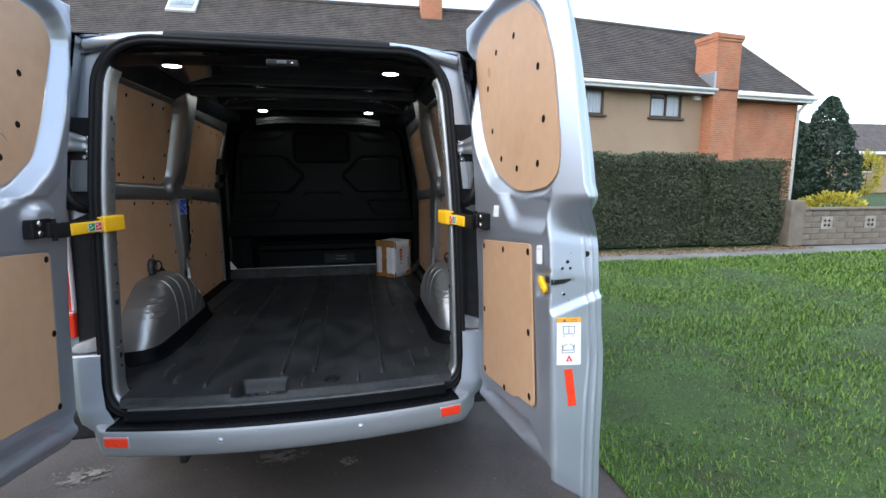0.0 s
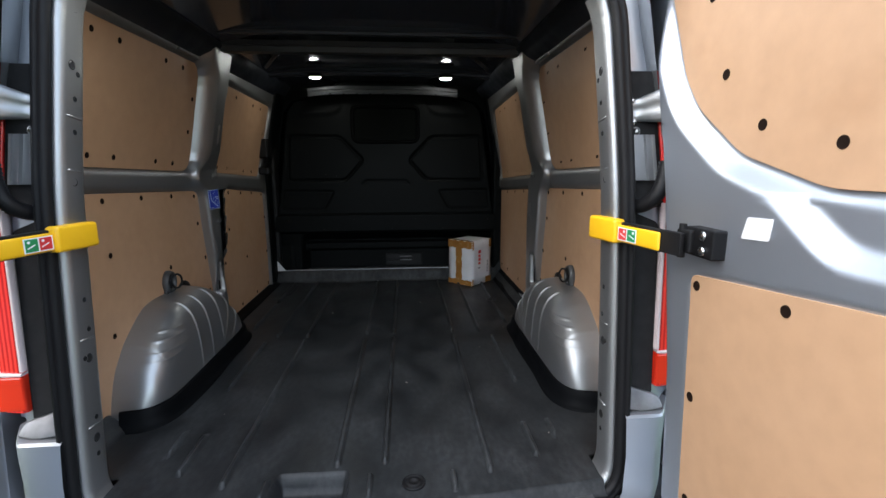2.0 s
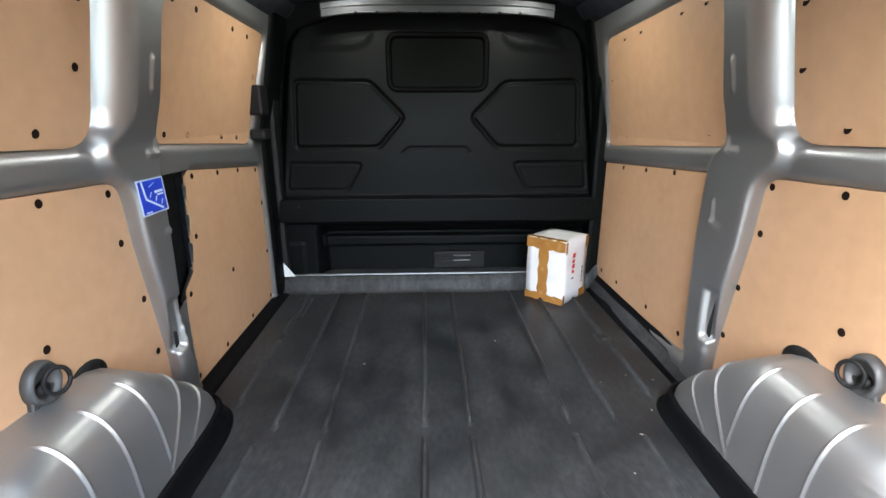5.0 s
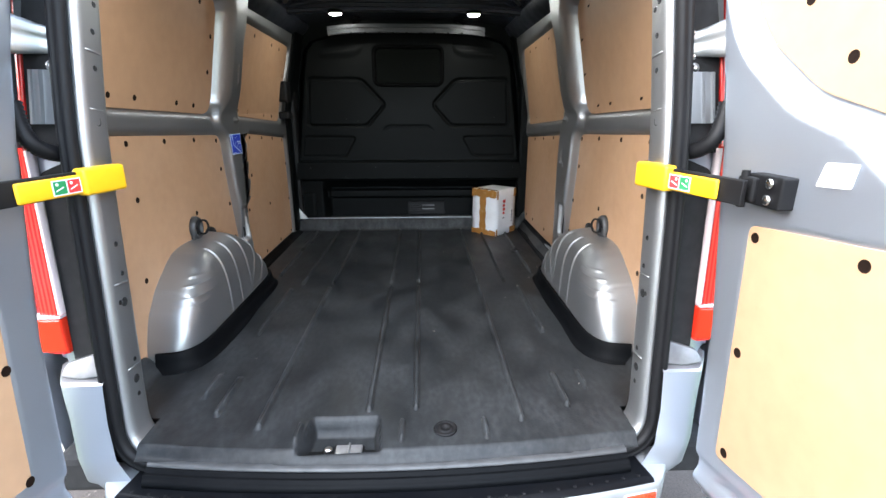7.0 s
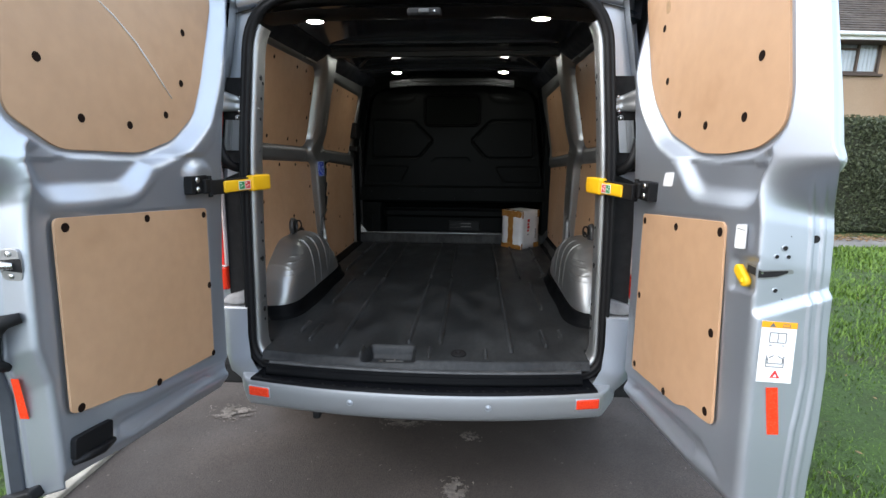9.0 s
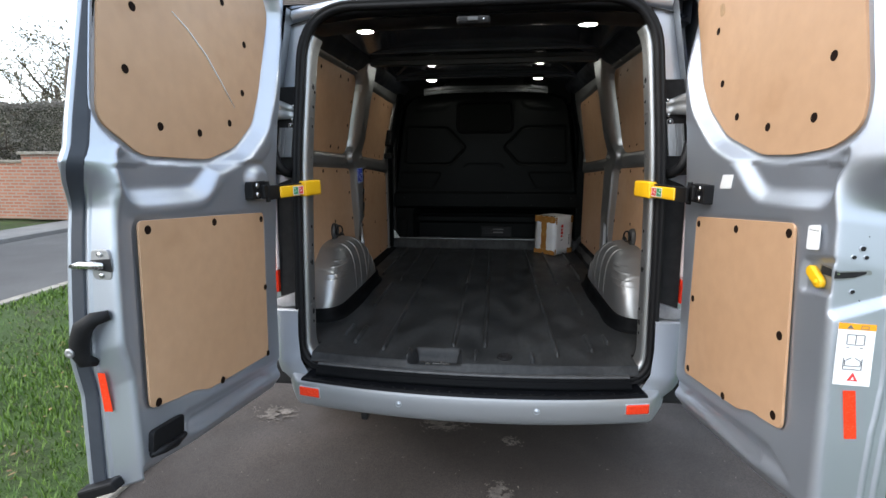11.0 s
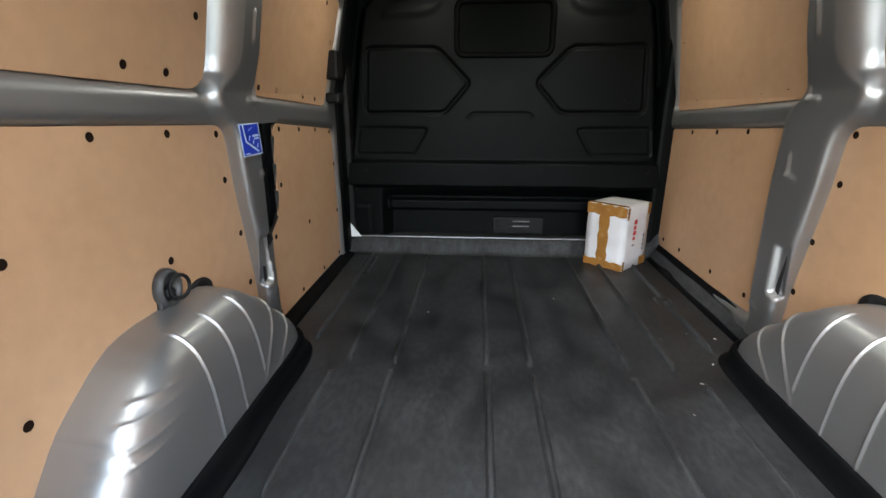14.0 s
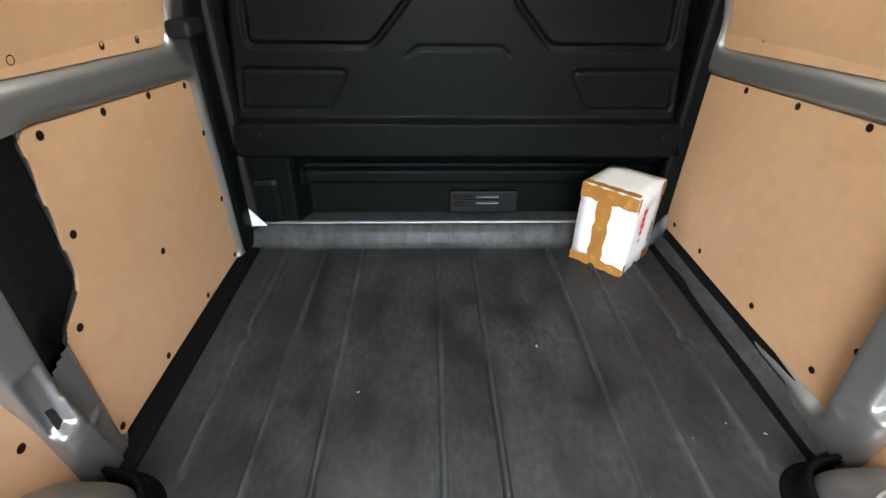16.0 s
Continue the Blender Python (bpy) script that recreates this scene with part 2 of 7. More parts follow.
LED = flat("lit_led_lens", (0.97, 1.0, 0.95), 0.3, 0.0, 38.0)
CARD = mottled("white_card", [(0.66, 0.65, 0.66), (0.76, 0.76, 0.78)], 9, (0.5, 0.7), 0.0, 60, 0.06)
TAPE = mottled("brown_tape", [(0.30, 0.135, 0.035), (0.38, 0.18, 0.05)], 14, (0.14, 0.3), 0.0, 25, 0.12)
TARMAC = mottled("tarmac", [(0.029, 0.021, 0.017), (0.046, 0.036, 0.030), (0.074, 0.058, 0.049)], 1.1, (0.7, 0.95), 0.0, 160, 0.6, (1, 1, 1), (150, 0.7), 0.005)
ROAD_MAT = mottled("road_surface", [(0.062, 0.060, 0.060), (0.10, 0.098, 0.097)], 0.8, (0.8, 0.95), 0.0, 150, 0.4, (1, 1, 1), (120, 0.4))
PAVE = mottled("pavement", [(0.14, 0.135, 0.13), (0.24, 0.23, 0.22)], 1.3, (0.8, 0.95), 0.0, 90, 0.4, (1, 1, 1), (60, 0.4))
CONCRETE = mottled("pale_concrete", [(0.20, 0.18, 0.15), (0.36, 0.33, 0.28)], 7, (0.8, 0.95), 0.0, 90, 0.5)
SOIL = mottled("turf_soil", [(0.038, 0.046, 0.013), (0.034, 0.066, 0.011), (0.044, 0.088, 0.013)], 2.4, (0.9, 1.0), 0.0, 70, 0.8, (1, 1, 1), (40, 0.6), 0.02)
GRASS = leafy("grass_blades", (0.048, 0.108, 0.010), (0.125, 0.215, 0.024))
LITTER = leafy("dead_leaves", (0.10, 0.055, 0.022), (0.30, 0.19, 0.09), 0.8)
HEDGE = leafy("hedge_leaves", (0.034, 0.046, 0.022), (0.070, 0.088, 0.042))
HEDGE_CORE = flat("hedge_twigs", (0.030, 0.034, 0.020), 0.95)
CONIFER = leafy("conifer_needles", (0.010, 0.026, 0.016), (0.03, 0.06, 0.034))
GOLD = leafy("golden_leaves", (0.20, 0.19, 0.02), (0.48, 0.40, 0.04))
BARE = leafy("thin_autumn_leaves", (0.05, 0.05, 0.03), (0.16, 0.14, 0.08))
SCRUB = leafy("grey_winter_scrub", (0.10, 0.092, 0.078), (0.24, 0.22, 0.19))
BARK = mottled("bark", [(0.05, 0.04, 0.032), (0.12, 0.10, 0.08)], 6, (0.85, 0.95), 0.0, 40, 0.6)
RENDER = mottled("tan_render", [(0.30, 0.205, 0.135), (0.36, 0.255, 0.175)], 0.7, (0.85, 0.95), 0.0, 90, 0.5, (1, 1, 1), (45, 0.25))
BRICK = brick_wall_mat("orange_brick", (0.40, 0.115, 0.048), (0.48, 0.165, 0.072), (0.36, 0.22, 0.15))
BRICK_OLD = brick_wall_mat("red_brick", (0.42, 0.17, 0.115), (0.50, 0.23, 0.15), (0.40, 0.33, 0.28))
STONE_WALL = mottled("cast_stone", [(0.12, 0.098, 0.076), (0.18, 0.15, 0.118)], 5, (0.85, 0.95), 0.0, 70, 0.5)
TILE = mottled("roof_tile", [(0.055, 0.045, 0.04), (0.10, 0.082, 0.07)], 1.6, (0.75, 0.95), 0.0, 40, 0.4, (1, 1, 1), (9, 0.5))
UPVC = flat("white_upvc", (0.78, 0.78, 0.78), 0.35)
BROWN_FRAME = flat("brown_window_frame", (0.06, 0.035, 0.025), 0.5)
CURTAIN = mottled("white_curtain", [(0.45, 0.45, 0.46), (0.72, 0.72, 0.73)], 8, (0.8, 0.9), 0.0, None, 0, (9, 9, 0.1))
PANE, _n, _l, _b = shader("window_glass", 0.03, 0.0, (0.9, 0.95, 1.0))
_b.inputs["Transmission Weight"].default_value = 1.0
_b.inputs["IOR"].default_value = 1.45
DARK_GLASS = flat("dark_bulkhead_glass", (0.0016, 0.0024, 0.0018), 0.45)
DARK_GLASS.node_tree.nodes["Principled BSDF"].inputs["Specular IOR Level"].default_value = 0.04
VOID_SEAL = flat("deep_black_rubber", (0.0016, 0.0018, 0.0020), 0.6)
VOID_SEAL.node_tree.nodes["Principled BSDF"].inputs["Specular IOR Level"].default_value = 0.06
DIAMOND = dusty("black_step_tread", (0.0032, 0.0037, 0.005), (0.018, 0.018, 0.019), (0.30, 0.46), 0.25, 4.0, 26.0, 0.09)



# ---- building helpers ----
def world_of(ob):
    return ob.matrix_basis if ob.type == 'EMPTY' else Matrix()


def thing(name, at, label, category, group="", kind=""):
    ob = new(name)
    ob.empty_display_size = 0.2
    ob.matrix_basis = Matrix.Translation(at)
    return tagged(ob, label, category, group, kind)


def attach(ob, parent, label=""):
    if parent:
        ob.parent = parent
        ob.matrix_parent_inverse = world_of(parent).inverted()
    return tagged(ob, label)


def from_lists(name, verts, faces, mat, parent=None, label="", smooth=True):
    me = bpy.data.meshes.new(name)
    me.from_pydata([tuple(map(float, v)) for v in verts], [], faces)
    me.materials.append(mat)
    if smooth:
        me.polygons.foreach_set("use_smooth", [True] * len(me.polygons))
    me.update()
    return attach(new(name, me), parent, label)


def part(name, bm, mat, parent=None, label="", smooth=False):
    me = bpy.data.meshes.new(name)
    bm.to_mesh(me)
    bm.free()
    me.materials.append(mat)
    if smooth:
        me.polygons.foreach_set("use_smooth", [True] * len(me.polygons))
    return attach(new(name, me), parent, label)


def again(name, me, m, parent, label=""):
    ob = attach(new(name, me), parent, label)
    ob.matrix_basis = m
    return ob


def lattice(rows, cols, base=0, flip=False, closed=False):
    out = []
    for r in range(rows - 1):
        for c in range(cols if closed else cols - 1):
            d = (c + 1) % cols
            q = (base + r * cols + c, base + r * cols + d, base + (r + 1) * cols + d, base + (r + 1) * cols + c)
            out.append(q[::-1] if flip else q)
    return out


def rounded(pts, r, n=5):
    """A polygon with its corners rounded by r (one number, or one for each corner)."""
    rs = r if isinstance(r, (list, tuple)) else [r] * len(pts)
    out = []
    for i, p in enumerate(pts):
        p, a, b = Vector(p), Vector(pts[i - 1]), Vector(pts[(i + 1) % len(pts)])
        u, v = (a - p), (b - p)
        k = min(rs[i], u.length * 0.49, v.length * 0.49)
        s, e = p + u.normalized() * k, p + v.normalized() * k
        for j in range(n + 1):
            t = j / n
            out.append(tuple((1 - t) ** 2 * s + 2 * t * (1 - t) * p + t ** 2 * e))
    return out


def plate(name, pts, put, thick, mat, parent=None, label="", bevel=0.0, smooth=False):
    """A flat plate: the outline pts, laid by put(a, b, depth), thick in depth, with an eased front edge."""
    bm = bmesh.new()
    front = [bm.verts.new(put(a, b, 0.0)) for a, b in pts]
    back = [bm.verts.new(put(a, b, thick)) for a, b in pts]
    face = bm.faces.new(front)
    bm.faces.new(back[::-1])
    for i in range(len(pts)):
        j = (i + 1) % len(pts)
        bm.faces.new((front[j], front[i], back[i], back[j]))
    bmesh.ops.recalc_face_normals(bm, faces=bm.faces)
    if bevel:
        bmesh.ops.bevel(bm, geom=list(face.edges), offset=bevel, segments=2, affect='EDGES', profile=0.6)
    return part(name, bm, mat, parent, label, smooth)


def box_bm(x0, x1, y0, y1, z0, z1, bevel=0.0, seg=2, m=None):
    bm = bmesh.new()
    bmesh.ops.create_cube(bm, size=1)
    bmesh.ops.scale(bm, vec=(x1 - x0, y1 - y0, z1 - z0), verts=bm.verts)
    bmesh.ops.translate(bm, vec=((x0 + x1) / 2, (y0 + y1) / 2, (z0 + z1) / 2), verts=bm.verts)
    if bevel:
        bmesh.ops.bevel(bm, geom=list(bm.edges), offset=bevel, segments=seg, affect='EDGES', profile=0.5)
    if m:
        bmesh.ops.transform(bm, matrix=m, verts=bm.verts)
    return bm


def merge(bms):
    """Several bmeshes as one."""
    out = bmesh.new()
    for b in bms:
        me = bpy.data.meshes.new("tmp")
        b.to_mesh(me)
        b.free()
        out.from_mesh(me)
        bpy.data.meshes.remove(me)
    return out


def turned(profile, seg=16, m=None):
    """A turned shape about local z from (radius, height) pairs."""
    bm = bmesh.new()
    rings = []
    for r, h in profile:
        rings.append([bm.verts.new((r * math.cos(2 * math.pi * i / seg), r * math.sin(2 * math.pi * i / seg), h)) for i in range(seg)])
    for a, b in zip(rings, rings[1:]):
        for i in range(seg):
            j = (i + 1) % seg
            bm.faces.new((a[i], a[j], b[j], b[i]))
    if profile[0][0] > 1e-4:
        bm.faces.new(rings[0][::-1])
    if profile[-1][0] > 1e-4:
        bm.faces.new(rings[-1])
    bmesh.ops.recalc_face_normals(bm, faces=bm.faces)
    if m:
        bmesh.ops.transform(bm, matrix=m, verts=bm.verts)
    return bm


def sweep(path, profile, closed=True, up=None, close_profile=True):
    """Verts and faces of a profile [(out, along)] carried along a path of (point, outward, along) frames."""
    verts = []
    for p, o, d in path:
        for a, b in profile:
            verts.append(Vector(p) + Vector(o) * a + Vector(d) * b)
    n, k = len(path), len(profile)
    faces = []
    for r in range(n if closed else n - 1):
        s = (r + 1) % n
        for c in range(k if close_profile else k - 1):
            d = (c + 1) % k
            faces.append((r * k + c, r * k + d, s * k + d, s * k + c))
    return verts, faces


def tube(pts, radius, seg=8):
    """Verts and faces of a round tube along points."""
    pts = [Vector(p) for p in pts]
    verts, faces = [], []
    for i, p in enumerate(pts):
        t = (pts[min(i + 1, len(pts) - 1)] - pts[max(i - 1, 0)]).normalized()
        a = t.orthogonal().normalized() if i == 0 else (a - t * a.dot(t)).normalized()
        b = t.cross(a)
        r = radius[i] if isinstance(radius, (list, tuple)) else radius
        for k in range(seg):
            w = 2 * math.pi * k / seg
            verts.append(p + r * (a * math.cos(w) + b * math.sin(w)))
    faces = lattice(len(pts), seg, closed=True)
    faces += [tuple(range(seg))[::-1], tuple(range((len(pts) - 1) * seg, len(pts) * seg))]
    return verts, faces


def smoothstep(a, b, x):
    t = np.clip((x - a) / (b - a), 0, 1)
    return t * t * (3 - 2 * t)


def inside_by(pts, a, b):
    """How far the places (a, b) lie inside the polygon pts; negative outside."""
    p = np.stack([a, b], -1)
    best = np.full(a.shape, 1e9)
    inside = np.zeros(a.shape, bool)
    for i in range(len(pts)):
        u, v = np.array(pts[i - 1], float), np.array(pts[i], float)
        e = v - u
        w = p - u
        k = np.clip((w @ e) / max(1e-12, e @ e), 0, 1)
        best = np.minimum(best, np.hypot(*np.moveaxis(w - k[..., None] * e, -1, 0)))
        cross = (u[1] > p[..., 1]) != (v[1] > p[..., 1])
        with np.errstate(divide='ignore', invalid='ignore'):
            hit = p[..., 0] < (v[0] - u[0]) * (p[..., 1] - u[1]) / (v[1] - u[1] + 1e-15) + u[0]
        inside ^= cross & hit
    return np.where(inside, best, -best)


def line_dist(a, b, u, v):
    """The distance of places (a, b) from the segment u-v."""
    e = np.subtract(v, u)
    k = np.clip(((a - u[0]) * e[0] + (b - u[1]) * e[1]) / (e @ e), 0, 1)
    return np.hypot(a - u[0] - k * e[0], b - u[1] - k * e[1])


def ridge(d, half, high):
    """A rounded ridge of that half width and height from distances d."""
    return high * np.clip(1 - (d / half) ** 2, 0, 1) ** 0.8



# ---- the van ----
FLOOR = 0.58
van = thing("van", (0, 1.2, -0.03), "silver panel van, both rear doors open, cargo bay nearly empty", "van")
plug_bm = turned([(0.0118, 0.0), (0.0112, 0.0010), (0.0080, 0.0004), (0.0, 0.0002)], 14)
plug_me = bpy.data.meshes.new("fixing")
plug_bm.to_mesh(plug_me)
plug_bm.free()
plug_me.materials.append(PLUG)


def rear(z):
    """The raked plane of the rear aperture."""
    return float(np.interp(z, [0.45, 0.6, 1.0, 1.4, 2.0], [-0.04, -0.012, 0.010, 0.030, 0.092]))


def wall_x(z):
    return 0.868 - 0.19 * max(0.0, z - 1.43)


RU = [(0.15, 1.464), (1.115, 1.428), (1.120, 1.90), (0.15, 1.90)]
RL = [(0.12, 0.585), (1.275, 0.585), (1.255, 0.82), (1.228, 0.98), (1.195, 1.17), (1.180, 1.335), (0.12, 1.382)]
FU = {-1: [(1.325, 1.424), (2.14, 1.377), (2.235, 1.845), (1.41, 1.868), (1.32, 1.79)],
      1: [(1.335, 1.408), (2.32, 1.350), (2.255, 1.835), (1.36, 1.868), (1.312, 1.80)]}
FL = {-1: [(1.405, 0.598), (2.225, 0.600), (2.225, 0.9), (2.205, 1.268), (1.527, 1.326), (1.500, 0.998), (1.405, 0.930)],
      1: [(1.390, 0.672), (2.348, 0.640), (2.352, 1.262), (1.43, 1.318), (1.408, 1.0)]}
FIX_RU = {-1: [(0.402, 1.491), (0.538, 1.486), (0.812, 1.474), (0.951, 1.466), (1.067, 1.604), (1.080, 1.747), (0.97, 1.86), (0.83, 1.86), (0.53, 1.86), (0.39, 1.86)],
          1: [(0.408, 1.493), (0.544, 1.488), (0.823, 1.476), (0.960, 1.469), (1.090, 1.604), (1.085, 1.747), (0.97, 1.86), (0.83, 1.86), (0.53, 1.86), (0.39, 1.86)]}
FIX_RL = {-1: [(0.464, 1.342), (0.695, 1.336), (0.925, 1.327), (1.139, 1.312), (1.151, 1.180), (1.199, 1.004), (1.218, 0.831), (0.856, 1.030), (0.469, 1.157), (0.434, 0.882)],
          1: [(0.466, 1.344), (0.702, 1.337), (0.935, 1.328), (1.157, 1.314), (1.168, 1.182), (1.215, 1.004), (1.243, 0.835), (0.864, 1.031), (0.475, 1.156), (0.440, 0.881)]}
FIX_FU = {-1: [(1.436, 1.445), (1.582, 1.438), (1.850, 1.420), (1.998, 1.411), (1.335, 1.58), (1.335, 1.72), (1.462, 1.826), (1.609, 1.825), (1.90, 1.815), (2.05, 1.81), (2.15, 1.66)],
          1: [(2.114, 1.407), (1.968, 1.416), (1.622, 1.431), (1.472, 1.442), (1.345, 1.58), (1.345, 1.72), (1.47, 1.826), (1.61, 1.825), (1.915, 1.815), (2.07, 1.81), (2.24, 1.66)]}
FIX_FL = {-1: [(1.572, 1.302), (1.772, 1.290), (1.968, 1.277), (2.173, 1.255), (1.540, 1.098), (1.798, 0.890), (1.447, 0.920), (2.211, 1.092), (2.211, 0.848), (2.194, 0.618), (1.939, 0.620), (1.657, 0.622), (1.420, 0.624)],
          1: [(2.344, 1.237), (2.114, 1.261), (1.887, 1.276), (1.660, 1.292), (1.438, 1.299), (1.43, 1.09), (1.415, 0.851), (1.484, 0.720), (1.744, 0.716), (2.060, 0.710), (2.260, 0.705), (2.338, 0.90), (2.338, 1.08)]}


def side_wall(s):
    """The pressed inner wall of one side: recesses for the boards, the middle post and the waist rail."""
    ys, zs = np.concatenate([np.arange(0.06, 1.09, 0.0090), np.arange(1.09, 1.345, 0.0042), np.arange(1.345, 2.47, 0.0090)]), np.arange(0.565, 2.0, 0.0075)
    Y, Z = np.meshgrid(ys, zs)
    d = np.maximum.reduce([inside_by(rounded(p, r, 4), Y, Z) for p, r in ((RU, 0.09), (RL, 0.05), (FU[s], 0.05), (FL[s], 0.03))])
    mid = np.interp(Z, [0.58, 0.85, 1.1, 1.34, 1.5, 1.9], [1.36, 1.315, 1.29, 1.275, 1.20, 1.22])
    post = (1 - smoothstep(0.09, 0.17, np.abs(Y - mid))) * (0.25 + 0.75 * smoothstep(0.58, 0.80, Z))
    if s < 0:
        post = np.where((Y > mid) & (Z < 1.42), post * (1 - smoothstep(1.303, 1.325, Y)), post)
    high = 0.020 + post * (0.033 + 0.014 * smoothstep(1.42, 1.55, Z))
    # pressed edges: tight round the boards, a wide quarter-round on the rear of the post
    rear_side = smoothstep(1.02, 1.10, Y) * (1 - smoothstep(mid - 0.02, mid + 0.03, Y))
    wide = 0.028 + rear_side * (0.026 + 0.036 * smoothstep(1.42, 1.52, Z))
    t = np.clip(-(d + 0.001) / wide, 0, 1)
    h = -0.010 + (high + 0.010) * np.sqrt(1 - (1 - t) ** 2)
    for a, b in (((1.265, 1.40), (1.30, 1.40)), ((1.30, 1.40), (1.30, 1.43)), ((1.325, 1.24), (1.32, 1.185)), ((1.32, 1.185), (1.295, 1.175)),
                 ((1.255, 1.57), (1.255, 1.64)), ((1.345, 0.735), (1.37, 0.745))):
        h = h + ridge(line_dist(Y, Z, a, b), 0.011, 0.006)
    slot = inside_by(rounded([(1.262, 0.803), (1.313, 0.803), (1.313, 0.977), (1.262, 0.982)], 0.012), Y, Z)
    h = h - 0.022 * smoothstep(-0.004, 0.016, slot)
    foot = inside_by([(1.15, 0.56), (1.15, 0.80), (1.25, 0.775), (1.33, 0.785), (1.40, 0.70), (1.40, 0.56)], Y, Z)
    h = h + 0.003 * smoothstep(0.0, 0.012, foot)
    X = 0.868 - 0.19 * np.maximum(0, Z - 1.43) - h
    hole = [(1.320, 1.335), (1.530, 1.330), (1.500, 1.0), (1.405, 0.93), (1.325, 0.90)] if s < 0 else [(1.395, 0.90), (1.42, 0.90), (1.445, 0.68), (1.41, 0.67)]
    cut = inside_by(hole, Y, Z) > 0
    low = (Z < 0.63) & (Y > 0.3) & (Y < 1.18)
    # the rear side of the post stands square to the wall
    rise = np.clip((h + 0.010) / 0.060, 0, 1)
    back = 0.036 * rise ** 2 * (1 - smoothstep(1.38, 1.50, Z)) * smoothstep(1.04, 1.12, Y) * (1 - smoothstep(mid - 0.06, mid + 0.04, Y)) * smoothstep(0.60, 0.75, Z)
    verts = np.stack([s * X, Y - back, Z], -1).reshape(-1, 3)
    flags = (cut | low).reshape(-1)
    faces = [f for f in lattice(len(zs), len(ys), flip=s > 0) if not all(flags[i] for i in f)]
    wall = from_lists("side_wall", verts, faces, SILVER_IN, van, "grey-silver pressed steel inner side wall")
    if s < 0:
        v, f = tube([(-0.812, 1.375, 1.80), (-0.826, 1.305, 1.60), (-0.832, 1.278, 1.47), (-0.833, 1.276, 1.42), (-0.833, 1.296, 1.378), (-0.834, 1.322, 1.352), (-0.834, 1.332, 1.30)], 0.0075, 8)
        from_lists("door_seam", v, f, RUBBER, wall, "black rubber seam of the sliding side door")
    # dark trim that closes the wall towards the bulkhead
    y0 = 2.246 if s < 0 else 2.362
    strip = [(0.0, y0), (0.012, y0 + 0.006), (0.020, y0 + 0.03), (0.022, 2.46)]
    v = [(s * (wall_x(z) - 0.020 - a), y, z) for z in np.linspace(0.60, 1.99, 30) for a, y in strip]
    from_lists("front_trim", v, lattice(30, len(strip), flip=s > 0), BULK, wall, "black plastic trim beside the bulkhead")
    # near-black pieces carry the shade of the slot and the wall opening
    plate("slot_shade", rounded([(1.268, 0.812), (1.306, 0.812), (1.306, 0.850 if s < 0 else 0.966), (1.268, 0.870 if s < 0 else 0.970)], 0.006, 3), lambda a, b, k: (s * (0.838 + k), a, b), 0.002, VOID, wall, "near-black plate for the shade in the post foot slot")
    part("cavity_shade", box_bm(min(s * 0.94, s * 0.955), max(s * 0.94, s * 0.955), 1.30, 1.60, 0.62, 1.38), VOID, wall, "near-black box that paints the shade in the wall opening")
    for pts, fix, r in ((RU, FIX_RU, (0.01, 0.085, 0.05, 0.01)), (RL, FIX_RL, (0.01, 0.01, 0.02, 0.02, 0.02, 0.05, 0.01)), (FU[s], FIX_FU, (0.025, 0.05, 0.04, 0.03, 0.04)), (FL[s], FIX_FL, 0.025)):
        pts = rounded(pts, list(r) if isinstance(r, tuple) else r, 5)
        fix = fix[s]

        def put(y, z, depth):
            return (s * (wall_x(z) - 0.004 + depth), y, z)
        board = plate("ply_panel", pts, put, 0.007, PLY, van, "tan plywood lining board fixed to the side wall", 0.0015)
        for y, z in fix:
            tilt = 0.0 if z < 1.43 else math.atan(0.19)
            again("fixing", plug_me, Matrix.Translation((s * (wall_x(z) - 0.0045), y, z)) @ Matrix.Rotation(-s * math.pi / 2, 4, 'Y') @ Matrix.Rotation(tilt, 4, 'Y') @ Matrix.Scale(0.85, 4), board)
    return wall


walls = {s: side_wall(s) for s in (-1, 1)}


